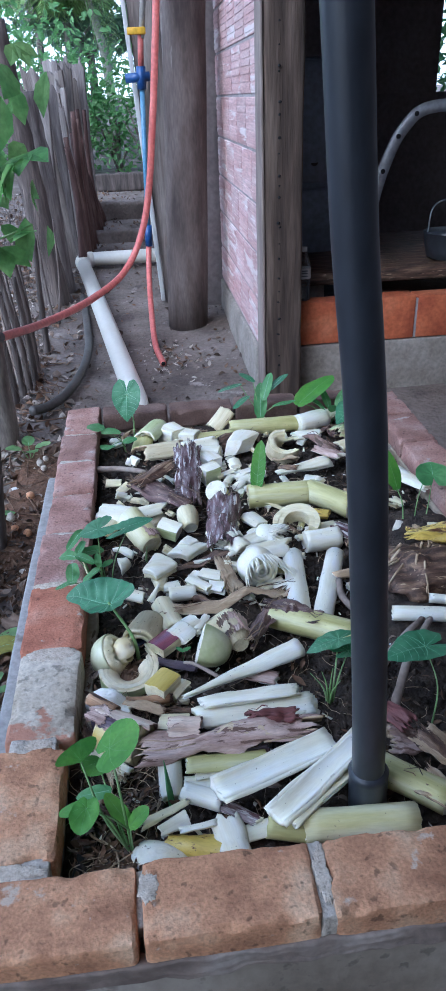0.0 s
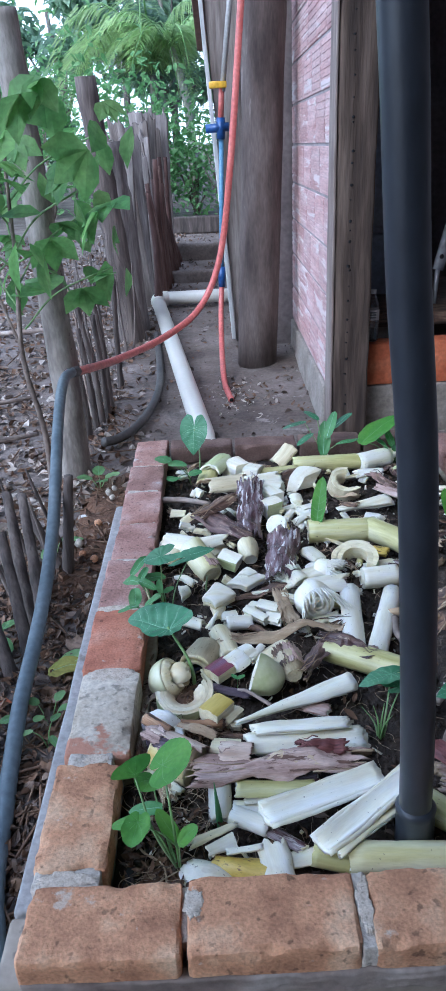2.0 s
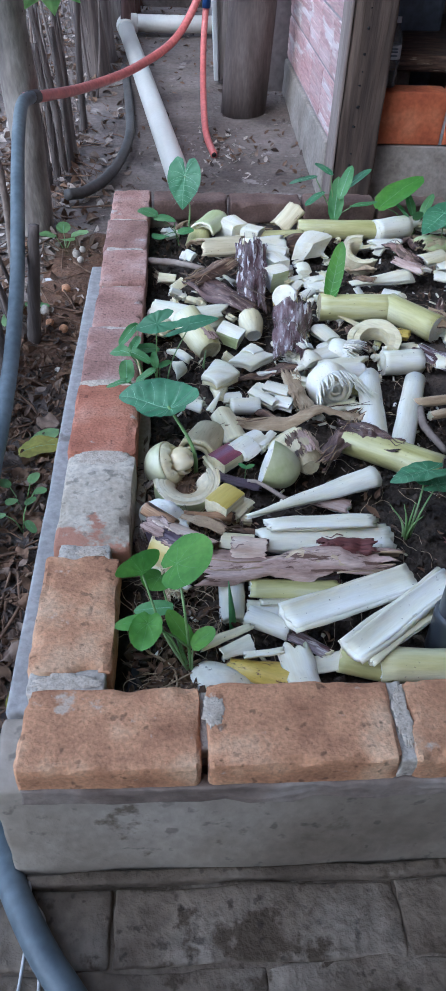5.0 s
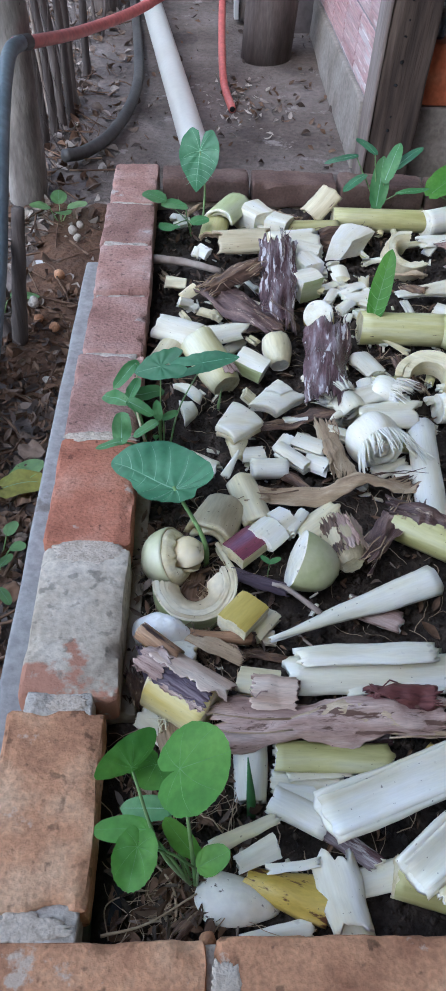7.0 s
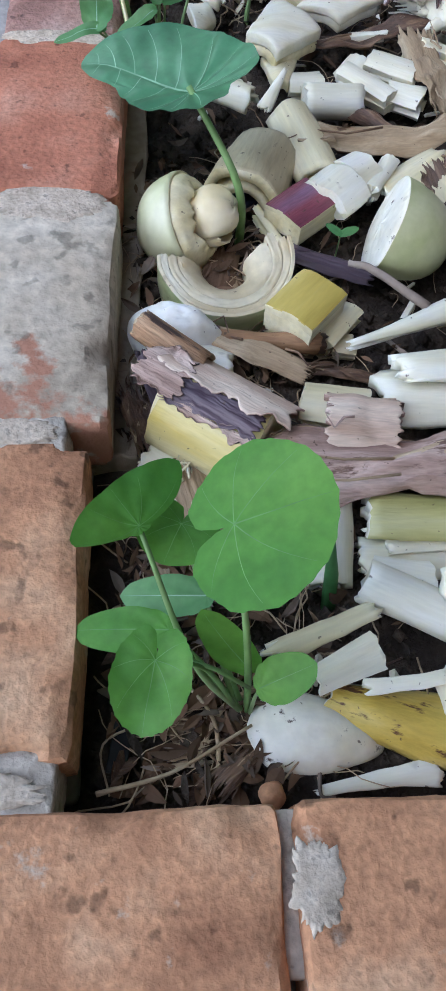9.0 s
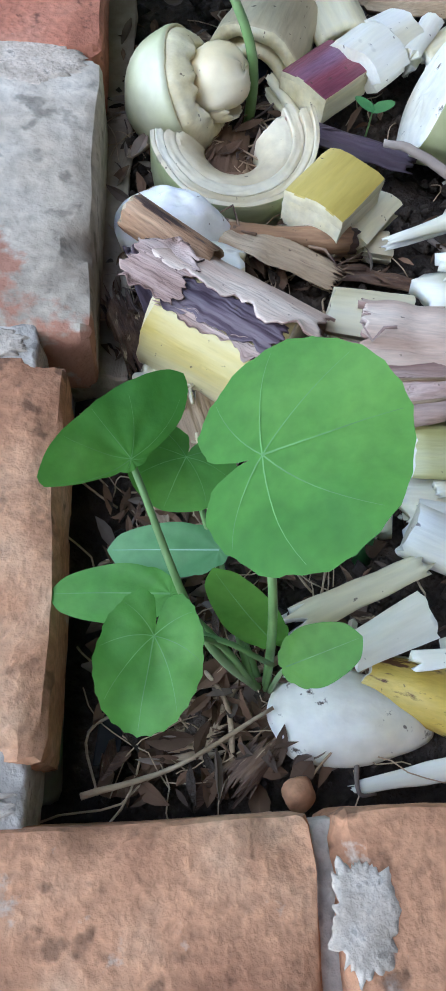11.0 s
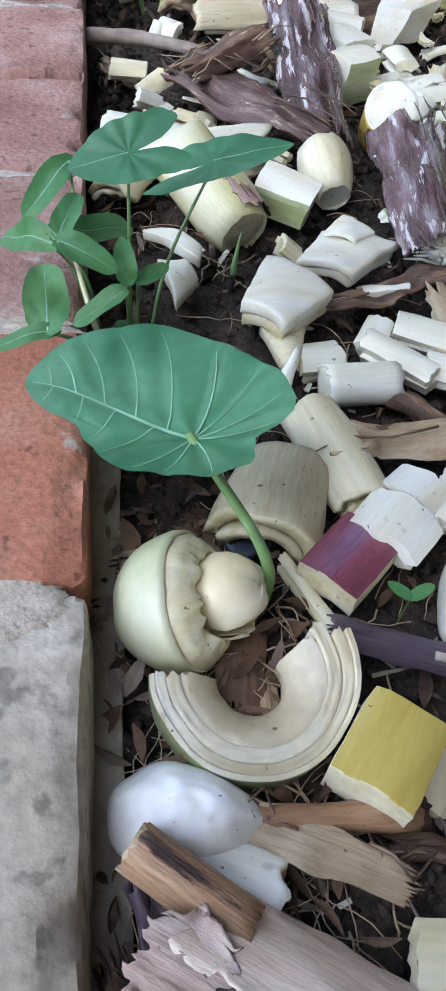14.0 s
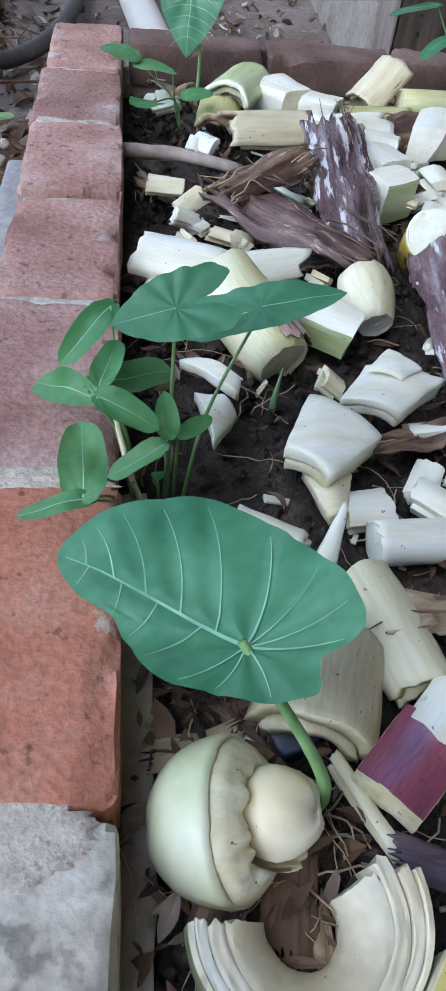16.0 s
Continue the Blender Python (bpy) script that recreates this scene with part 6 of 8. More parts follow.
# dry twigs, stalks and curled brown scraps on the soil by the bricks
trng = random.Random(17)
for k in range(34):
    x, y = 0.125 + 0.15 * trng.random() ** 1.3, 0.118 + 0.44 * trng.random()
    a, L = trng.uniform(0, 6.28), trng.uniform(0.025, 0.07)
    z = soil_z(x, y) + 0.006
    stick([(x, y, z), (x + 0.5 * L * math.cos(a), y + 0.5 * L * math.sin(a), z + trng.uniform(0.002, 0.008)), (max(0.118, x + L * math.cos(a + 0.3)), max(0.113, y + L * math.sin(a + 0.3)), z)],
          trng.uniform(0.0008, 0.0024), "short dry brown twig on the soil", trng.choice([husk_brown, husk_tan, stick_mat]))
for x, y, h, L, W in ((0.192, 0.128, 40, 0.022, 0.016), (0.165, 0.142, 10, 0.026, 0.018), (0.178, 0.20, 70, 0.03, 0.018), (0.148, 0.26, 100, 0.03, 0.018), (0.225, 0.27, 30, 0.03, 0.016),
                      (0.17, 0.535, 60, 0.055, 0.024), (0.155, 0.605, 20, 0.05, 0.03), (0.192, 0.62, 130, 0.045, 0.026), (0.205, 0.505, 80, 0.045, 0.026), (0.24, 0.44, 10, 0.09, 0.016), (0.30, 0.425, -8, 0.09, 0.014)):
    husk(x, y, soil_z(x, y) + 0.007, h, L, W, "curled dead brown leaf scrap on the soil", trng.choice([husk_brown, husk_tan, husk_brown]), husk_brown, arc=80, thick=0.002, rag=0.008, wob=0.005, shreds=1)
ob = link("charred_scrap", box_bm(-0.006, 0.006, -0.022, 0.022, -0.003, 0.003, 0.001, 3, 0.001, 60, 3), dark_hole)
ob.matrix_world = pose(0.124, 0.152, soil_z(0.124, 0.152) + 0.006, 0, 6, -8)
tagged(ob, "black charred scrap by the bricks", "scrap")
bm = bmesh.new()
bmesh.ops.create_icosphere(bm, subdivisions=3, radius=0.008)
for v in bm.verts:
    v.co = v.co * (1 + 0.35 * noise.noise(v.co * 120))
ob = link("brick_crumb", bm, brick_tan)
ob.matrix_world = pose(0.212, 0.114, 0.352)
tagged(ob, "small broken crumb of brick", "crumb")


# ---- black pipe standing in the bed ----
pipe = empty("black_pipe", pose(0.552, 0.192, 0.345), "black plastic pipe standing upright in the bed", "pipe")
LINE = bend([(0, 0, 0), (-0.008, -0.001, 0.2), (-0.036, 0, 0.6), (-0.061, 0, 0.82), (-0.077, 0, 1.0), (-0.092, 0, 1.15)], 5)
TAPER = [0.0238 - 0.0014 * k / 24 for k in range(26)]
for name, wall_in, mat in (("tube", 0.0, pipe_black), ("bore", 0.0022, dark_hole)):
    bm = tube_bm(LINE, [r - wall_in for r in TAPER], 32, cap=False)
    for co, no in (((-0.086, 0, 1.100), (-0.6, 0, 0.8)), ((-0.117, 0, 1.066), (-0.92, 0, 0.4))):
        bmesh.ops.bisect_plane(bm, geom=bm.verts[:] + bm.edges[:] + bm.faces[:], plane_co=co, plane_no=no, clear_outer=True)
    part(name, bm, mat, pipe)
bm = tube_bm([(0.002, 0, 0.0), (0.001, 0, 0.005), (-0.001, 0, 0.068), (-0.0012, 0, 0.076), (-0.0014, 0, 0.083)], [0.0275, 0.0285, 0.0285, 0.0296, 0.0246], 32)
part("collar", bm, pipe_black, pipe, "worn black pipe socket")


# ---- house ----
def wall_blocks(parent, y0, y1, x, z0, rows, mat):
    """Courses of hollow clay blocks with grooved faces, laid on a line along y."""
    for r in range(rows):
        off = (r % 2) * 0.145
        y = y0 - off
        k = 0
        while y < y1:
            a, b = max(y, y0), min(y + 0.285, y1)
            if b - a > 0.03:
                bm = box_bm(-0.002, 0.09, a, b, z0 + 0.2 * r + 0.006, z0 + 0.2 * r + 0.194, 0.003)
                for g in range(6):
                    zz = z0 + 0.2 * r + 0.02 + g * 0.029
                    box_bm(-0.0048, 0.0, a + 0.006, b - 0.006, zz, zz + 0.02, 0.0, bm=bm)
                ob = part("block", bm, mat, parent, smooth=False)
                ob.location = (x, 0, 0)
            y += 0.295
            k += 1


wall = empty("wall_side", pose(0, 0, 0), "house wall of pink hollow clay blocks", "wall")
wall["kind"] = "structure"
bm = box_bm(0.790, 0.875, 2.64, 4.12, 0.0, 3.2)
part("mortar_bed", bm, joint_mat, wall, smooth=False)
bm = box_bm(0.772, 0.80, 2.655, 4.10, 0.0, 0.275, 0.006, 8, 0.006, 6, 3)
part("cement_foot", bm, concrete, wall, "grey cement render at the foot")
wall_blocks(wall, 2.655, 4.10, 0.786, 0.283, 15, block_pink)

back = link("wall_return", box_bm(0.50, 0.80, 4.11, 4.25, 0.0, 3.2, 0.004, 6, 0.004, 4, 1), mud_wall)
tagged(back, "grey-brown plastered wall return behind the post", "wall", kind="structure")
side = link("wall_far", box_bm(0.415, 0.50, 4.26, 9.5, 0.0, 2.3, 0.004, 10, 0.006, 3, 2), mud_wall)
tagged(side, "weathered house wall along the path", "wall", kind="structure")
bm = box_bm(0.395, 0.42, 4.19, 4.26, 0.14, 3.0, 0.004, 6, 0.003, 5, 7)
for v in bm.verts:
    v.co.x -= 0.062 * (v.co.z - 0.14)
board = link("corner_board", bm, white_board)
tagged(board, "pale weathered corner board", "board", kind="structure")
bm = box_bm(0.424, 0.50, 4.215, 4.258, 0.14, 3.0, 0.003, 6, 0.002, 5, 8)
for v in bm.verts:
    if v.co.x < 0.46:
        v.co.x -= 0.062 * (v.co.z - 0.14)
board = link("wall_board", bm, wood_grey)
tagged(board, "grey weathered upright board", "board", kind="structure")

post = empty("corner_post", pose(0.865, 2.575, 0.03), "squared weathered timber post with nail holes", "post")
bm = box_bm(-0.078, 0.078, -0.075, 0.075, 0, 3.1, 0.012, 26, 0.007, 9, 3)
part("timber", bm, wood_post, post)
bm = box_bm(-0.090, -0.079, -0.078, 0.06, 0.02, 3.1, 0.003, 10, 0.003, 8, 9)
part("edge_board", bm, edge_mat, post, "thin pale edge board")
for k in range(34):
    z = 0.22 + k * 0.06 + rng.uniform(-0.03, 0.03)
    bm = tube_bm([(-0.02 + rng.uniform(-0.008, 0.008), -0.072, z), (-0.02, -0.0795, z)], 0.0042 * rng.uniform(0.5, 1.4), 8)
    part("nail_hole", bm, dark_hole, post)

post = link("round_post", tube_bm([(0.528 + 0.0125 * k, 3.80, 0.05 + 0.26 * k) for k in range(13)], [0.118 - 0.0012 * k for k in range(13)], 28, rough=0.07), bark_round)
tagged(post, "thick round brown timber post of the house", "post")

# low front wall of the open kitchen
low = empty("wall_low", pose(0, 0, 0), "low wall of concrete and orange clay blocks", "wall")
low["kind"] = "structure"
part("plinth", box_bm(0.945, 2.6, 2.60, 2.72, 0.0, 0.285, 0.006, 10, 0.005, 6, 4), concrete, low, "grey concrete plinth")
for k in range(6):
    bm = box_bm(0.955 + 0.27 * k, 1.215 + 0.27 * k, 2.605, 2.715, 0.289, 0.475 + 0.004 * (k % 2), 0.006, 4, 0.002, 12, k)
    part("block", bm, block_orange, low)
    part("joint", box_bm(1.213 + 0.27 * k, 1.227 + 0.27 * k, 2.609, 2.71, 0.289, 0.466), joint_mat, low, smooth=False)

# closed dark room behind
for nm, b, m in (("wall_back", (0.88, 4.2, 5.4, 5.52, 0, 1.25), mud_wall), ("wall_back", (0.88, 2.56, 5.401, 5.521, 1.249, 2.9), mud_wall), ("wall_back", (3.05, 4.2, 5.401, 5.521, 1.249, 2.9), mud_wall),
                 ("wall_back", (2.564, 3.046, 5.4, 5.52, 1.95, 2.9), mud_wall), ("wall_right", (4.1, 4.22, 2.6, 5.396, 0, 2.9), mud_wall)):
    tagged(link(nm, box_bm(*b), m, smooth=False), "dark sooty kitchen wall", "wall", kind="structure")
inner = link("wall_inner", box_bm(0.88, 0.95, 2.76, 5.39, 0.0, 2.9), mud_wall, smooth=False)
tagged(inner, "dark inner face of the house wall", "wall", kind="structure")
tagged(link("floor", box_bm(0.955, 4.09, 2.73, 5.39, 0.0, 0.07), slab_mat, smooth=False), "dark earth kitchen floor", "floor", kind="structure")
tagged(link("front_beam", box_bm(0.96, 4.2, 2.58, 2.72, 2.25, 2.9, 0.01), wood_dark, smooth=False), "dark timber beam over the kitchen front", "beam", kind="structure")
tagged(link("wall_front", box_bm(2.62, 4.2, 2.58, 2.74, 0.0, 2.24, 0.01), mud_wall, smooth=False), "plain house wall beside the opening", "wall", kind="structure")
tagged(link("roof", box_bm(0.12, 4.5, 2.1, 9.6, 3.22, 3.34, 0.01), roof_mat, smooth=False), "tiled roof over the house", "roof", kind="structure")
tagged(link("roof_low", box_bm(0.22, 0.9, 4.3, 9.6, 2.32, 2.40, 0.01), roof_mat, smooth=False), "low eave along the path", "roof", kind="structure")
tagged(link("eave_beam", box_bm(0.20, 0.41, 5.0, 5.12, 2.16, 2.30, 0.012, 4, 0.004), wood_dark), "brown eave timber end", "beam", kind="structure")

# unseen plain walls and roofs beside and behind, added to shade the planter
tagged(link("wall_behind", box_bm(-0.9, 4.2, -2.5, -2.38, 0.0, 2.9), mud_wall, smooth=False), "added unseen wall behind, holding light off the planter", "wall", kind="structure")
tagged(link("wall_beside", box_bm(2.2, 2.32, -2.376, 2.576, 0.0, 3.2), mud_wall, smooth=False), "added unseen wall beside the planter, holding light off it", "wall", kind="structure")
tagged(link("roof_beside", box_bm(0.0, 4.5, -2.6, 2.09, 3.22, 3.34), roof_mat, smooth=False), "added unseen roof that shades the planter from above", "roof", kind="structure")
tagged(link("roof_behind", box_bm(-3.2, -0.01, -4.2, -1.0, 3.0, 3.1), roof_mat, smooth=False), "added unseen roof that blocks sun from the planter", "roof", kind="structure")

# kitchen counter, metal panel, hoop, pan and bottle
counter = empty("kitchen_counter", pose(1.7, 3.4, 0.07), "dark brown kitchen counter", "counter")
part("top", box_bm(-0.7, 0.8, -0.55, 0.4, 0.42, 0.48, 0.01), husk_brown, counter)
for sx in (-0.6, 0.7):
    part("leg", box_bm(sx - 0.05, sx + 0.05, -0.45, 0.3, 0.0, 0.42, 0.006), concrete, counter)
panel = empty("steel_cabinet", pose(1.16, 3.35, 0.07), "grey pressed steel cabinet side with round holes", "cabinet")
bm = box_bm(-0.21, 0.21, 0.025, 0.25, 0.0, 1.36, 0.01)
part("body", bm, metal_panel, panel)
for k in range(2):
    bm = box_bm(-0.2, 0.2, 0.0, 0.02, 0.25 + 0.56 * k, 0.79 + 0.56 * k, 0.02, 6)
    for v in bm.verts:
        q = (v.co - Vector((0.0, 0, 0.52 + 0.56 * k)))
        v.co.y -= 0.012 * math.exp(-(q.x ** 2 + q.z ** 2) / 0.022)
    part("plate", bm, metal_panel, panel)
    for hx, hz in ((-0.12, 0.59), (0.02, 0.35), (0.14, 0.67)):
        bm = tube_bm([(hx, -0.003, hz + 0.56 * k), (hx, 0.004, hz + 0.56 * k)], 0.019, 16)
        part("hole", bm, dark_hole, panel)
hoop = empty("metal_hoop", pose(1.655, 3.05, 0.55), "pale bent metal strip with bolt holes", "metal strip")
pts = bend([(-0.28, 0, 0.16), (-0.22, 0, 0.40), (-0.13, 0, 0.58), (0.02, 0, 0.66), (0.5, 0, 0.64)], 8)
bm = bmesh.new()
prev = None
for p in pts:
    i = pts.index(p)
    d = (pts[min(i + 1, len(pts) - 1)] - pts[max(i - 1, 0)]).normalized()
    n = Vector((-d.z, 0, d.x)) * 0.026
    row = [bm.verts.new(p + n + Vector((0, -0.004, 0))), bm.verts.new(p - n + Vector((0, -0.004, 0))), bm.verts.new(p - n + Vector((0, 0.004, 0))), bm.verts.new(p + n + Vector((0, 0.004, 0)))]
    if prev:
        for k in range(4):
            bm.faces.new((prev[k], prev[(k + 1) % 4], row[(k + 1) % 4], row[k]))
    prev = row
part("strip", bm, metal_pale, hoop)
for i in (2, 8, 14, 20, 26):
    p = pts[i]
    part("bolt_hole", tube_bm([p + Vector((0, -0.0055, 0)), p + Vector((0, 0.003, 0))], 0.011, 12), dark_hole, hoop)
part("stay", tube_bm([(-0.28, 0, 0.16), (-0.285, 0, 0.0)], 0.012, 8), metal_pale, hoop)
pan = empty("cooking_pot", pose(1.78, 3.0, 0.552), "dark pot with a wire handle on the counter", "pot")
part("bowl", tube_bm([(0, 0, 0), (0, 0, 0.01), (0, 0, 0.07), (0, 0, 0.12), (0, 0, 0.125)], [0.09, 0.11, 0.125, 0.13, 0.134], 24), pipe_black, pan)
part("handle", tube_bm(bend([(-0.12, 0, 0.12), (-0.10, 0, 0.24), (0, 0, 0.27), (0.10, 0, 0.24), (0.12, 0, 0.12)]), 0.004, 6), metal_pale, pan, "wire handle")
bottle = empty("water_bottle", pose(0.985, 2.665, 0.479), "clear plastic bottle with a pale label on the low wall", "bottle")
part("body", tube_bm([(0, 0, 0), (0, 0, 0.006), (0, 0, 0.05), (0, 0, 0.06), (0, 0, 0.07), (0, 0, 0.15), (0, 0, 0.175), (0, 0, 0.2), (0, 0, 0.21)], [0.026, 0.03, 0.03, 0.028, 0.03, 0.03, 0.024, 0.013, 0.012], 20), glass, bottle)
part("label_band", tube_bm([(0, 0, 0.095), (0, 0, 0.14)], 0.0306, 20, cap=False), white_board, bottle, "faded white label")
for zz in (0.105, 0.117, 0.127):
    part("label_bar", box_bm(-0.014, 0.012, -0.0318, -0.028, zz, zz + 0.005), hose_blue, bottle)
part("cap", tube_bm([(0, 0, 0.208), (0, 0, 0.225)], 0.0145, 16), white_board, bottle)

# ---- pipes, taps and hoses by the house ----
drain = empty("drain_pipe", pose(0.2, 2.5, 0.05), "white PVC drain pipe laid along the path", "pipe")


def local(points, x, y, z):
    return [(a - x, b - y, c - z) for a, b, c in points]


part("pipe", tube_bm(local([(0.222, 2.35, 0.108), (0.21, 2.55, 0.112), (-0.148, 5.13, 0.228)], 0.2, 2.5, 0.05), 0.05, 24), pvc_white, drain)
part("elbow", tube_bm(local(bend([(-0.138, 5.06, 0.226), (-0.152, 5.17, 0.230), (-0.135, 5.235, 0.232), (-0.08, 5.25, 0.232)]), 0.2, 2.5, 0.05), 0.056, 24), pvc_white, drain)
part("pipe", tube_bm(local([(-0.10, 5.25, 0.232), (0.42, 5.19, 0.245)], 0.2, 2.5, 0.05), 0.05, 24), pvc_white, drain)

riser = empty("water_riser", pose(0.345, 4.10, 0.5), "water riser with a blue tee and a yellow-handled tap", "pipework")
part("grey_pipe", tube_bm([(0.165, 0, 1.95), (0.045, 0, 1.07)], 0.016, 14), pvc_grey, riser, "grey PVC pipe")
part("tap_body", tube_bm([(0.042, 0, 1.10), (0.03, 0, 0.93)], 0.016, 14), hose_red, riser, "orange tap body")
part("tap_handle", box_bm(-0.03, 0.07, -0.035, -0.012, 1.085, 1.12, 0.006), yellow_plastic, riser, "yellow lever handle")
part("tap_stem", tube_bm([(0.04, 0, 1.09), (0.04, -0.03, 1.10)], 0.010, 10), yellow_plastic, riser)
part("tee", tube_bm([(0.075, 0, 0.892), (-0.06, 0, 0.885)], 0.024, 16), blue_plastic, riser, "blue tee fitting")
part("tee_branch", tube_bm([(0.03, 0, 0.94), (0.026, 0, 0.83)], 0.025, 16), blue_plastic, riser)
part("blue_pipe", tube_bm([(0.028, 0, 0.84), (-0.003, 0, 0.10)], 0.014, 14), pipe_blue, riser, "blue pipe")
part("hose_coupling", tube_bm([(-0.002, 0, 0.12), (-0.006, 0, 0.0)], 0.022, 16), blue_plastic, riser)
hose = empty("red_drain_hose", pose(0.345, 4.12, 0.5), "short red hose hanging to the ground", "hose")
part("tube", tube_bm(local(bend([(0.340, 4.12, 0.52), (0.325, 4.02, 0.36), (0.318, 3.75, 0.20), (0.322, 3.40, 0.10), (0.352, 3.135, 0.075)]), 0.345, 4.12, 0.5), 0.0165, 14, cap=True), hose_red, hose)
part("bore", tube_bm(local([(0.352, 3.14, 0.0755), (0.3528, 3.1335, 0.0745)], 0.345, 4.12, 0.5), 0.011, 12), dark_hole, hose)
hose = empty("long_hose", pose(-0.355, 2.575, 0.48), "red hose joined to a grey-blue hose, hanging over the fence", "hose")
part("red_length", tube_bm(local(bend([(0.54, 3.66, 2.45), (0.485, 3.64, 1.90), (0.405, 3.60, 1.20), (0.328, 3.60, 0.74), (0.20, 3.50, 0.49), (0.02, 3.12, 0.43), (-0.15, 2.66, 0.455), (-0.255, 2.32, 0.505), (-0.297, 2.20, 0.526)]), -0.355, 2.575, 0.48), 0.0175, 14), hose_red, hose, "faded red hose")
part("grey_length", tube_bm(local(bend([(-0.285, 2.235, 0.522), (-0.296, 2.14, 0.528), (-0.288, 2.00, 0.512), (-0.269, 1.80, 0.462), (-0.244, 1.56, 0.379), (-0.235, 1.40, 0.285), (-0.226, 1.17, 0.200), (-0.225, 0.97, 0.146), (-0.223, 0.80, 0.118), (-0.212, 0.64, 0.086), (-0.198, 0.52, 0.074), (-0.170, 0.33, 0.071), (-0.112, 0.15, 0.075), (-0.06, 0.02, 0.105), (0.005, -0.09, 0.118), (0.09, -0.2, 0.118), (0.2, -0.4, 0.118)]), -0.355, 2.575, 0.48), 0.0195, 16), hose_blue, hose, "grey-blue hose")
part("joint", tube_bm(local([(-0.272, 2.27, 0.515), (-0.296, 2.205, 0.526)], -0.355, 2.575, 0.48), 0.0205, 14), hose_dark, hose)
for pts in ([(-0.020, -0.16, 0.098), (-0.017, -0.08, 0.099), (-0.018, -0.02, 0.112), (-0.05, 0.05, 0.075)], [(0.008, -0.16, 0.098), (0.004, -0.09, 0.099), (0.002, -0.05, 0.100), (-0.03, -0.02, 0.105)]):
    tagged(link("cable", tube_bm(bend(pts, 6), 0.0022, 8), white_board), "thin pale cable lying beside the hose", "cable", "cables by the hose")
hose = link("old_hose", tube_bm(bend([(-0.25, 2.54, 0.10), (-0.19, 2.62, 0.085), (-0.11, 2.78, 0.09), (-0.055, 3.10, 0.095), (-0.045, 3.45, 0.10), (-0.075, 3.9, 0.115), (-0.12, 4.4, 0.15)]), 0.022, 14), hose_dark)
tagged(hose, "dark mud-stained old hose curving along the path", "hose")


# ---- fence ----
FENCE = "fence along the path"


def trunk(points, r0, r1, label, mat, name="fence_post", category="post", sides=14, rough=0.16, group=FENCE):
    line = bend(points, 8)
    n = len(line) - 1
    return tagged(link(name, tube_bm(line, [r0 + (r1 - r0) * k / n for k in range(n + 1)], sides, rough=rough, seed=seed_next()), mat), label, category, group)


trunk([(-0.338, 2.30, 0.0), (-0.336, 2.33, 0.51), (-0.346, 2.34, 0.89), (-0.352, 2.34, 1.23), (-0.366, 2.34, 1.55), (-0.375, 2.34, 1.745)], 0.060, 0.050, "pale knotty tree-trunk fence post", bark_pale)
trunk([(-0.275, 4.35, 0.05), (-0.335, 4.35, 0.8), (-0.41, 4.35, 1.70)], 0.095, 0.062, "thick dark leaning fence post", wood_dark, rough=0.22)
trunk([(-0.25, 4.62, 0.05), (-0.28, 4.62, 0.8), (-0.33, 4.62, 1.35)], 0.075, 0.06, "dark weathered fence post", wood_fence, rough=0.22)
for k in range(19):
    y = 4.85 + 0.15 * k
    x = -0.30 + 0.008 * k + rng.uniform(-0.035, 0.035)
    h = 1.26 + rng.uniform(-0.16, 0.16)
    half = rng.uniform(0.045, 0.075)
    bm = box_bm(-half, half, -0.016, 0.016, 0, h, 0.004, 6, 0.012, 6, k)
    for v in bm.verts:
        if v.co.z > h - 0.03:
            v.co.z += 0.09 * noise.noise(Vector((v.co.x * 30, k, 0)))
    ob = link("fence_plank", bm, wood_fence if k % 3 else wood_grey)
    ob.matrix_world = pose(x, y, ground_z(x, y) - 0.03, rng.uniform(-3, 3), rng.uniform(-6, 2), rng.uniform(-25, 15))
    tagged(ob, "grey weathered upright fence plank", "plank", FENCE)
for k in range(11):
    y = 5.1 + 0.2 * k
    trunk([(-0.15 + 0.01 * k, y, ground_z(-0.15, y)), (-0.13, y + 0.03, 0.6), (-0.16 + rng.uniform(-0.08, 0.05), y + 0.05, 1.0 + rng.uniform(-0.2, 0.25))], 0.034, 0.018, "reddish dry branch leaning on the fence", branch_red, "branch", "branch", 8)
for k, (x, y, h, lean) in enumerate(((-0.40, 2.72, 0.70, -0.06), (-0.365, 2.78, 0.62, -0.05), (-0.335, 2.85, 0.55, -0.03), (-0.325, 2.95, 0.66, -0.05), (-0.295, 3.02, 0.58, -0.02), (-0.30, 3.15, 0.72, -0.03), (-0.27, 3.48, 0.68, 0.02))):
    trunk([(x - lean * 0.2, y, ground_z(x, y) - 0.02), (x, y, h * 0.5), (x + lean, y + rng.uniform(-0.03, 0.03), h)], 0.018, 0.012, "thin dark fence stake", wood_dark, "stake", "stake", 8)
for k, (x, y, tx, ty, tz) in enumerate(((-0.289, 0.959, -0.385, 1.12, 0.33), (-0.262, 1.04, -0.335, 1.22, 0.36), (-0.268, 1.12, -0.345, 1.36, 0.42), (-0.245, 1.479, -0.385, 1.60, 0.30), (-0.262, 1.22, -0.33, 1.45, 0.37), (-0.275, 0.564, -0.37, 0.74, 0.24), (-0.30, 0.50, -0.42, 0.66, 0.25), (-0.236, 1.47, -0.19, 1.50, 0.40))):
    trunk([(x, y, 0.03), ((x + tx) / 2, (y + ty) / 2, tz * 0.55), (tx, ty, tz)], 0.021, 0.014, "dark split stake beside the planter", wood_dark, "stake", "stake", 8)
krng = random.Random(77)
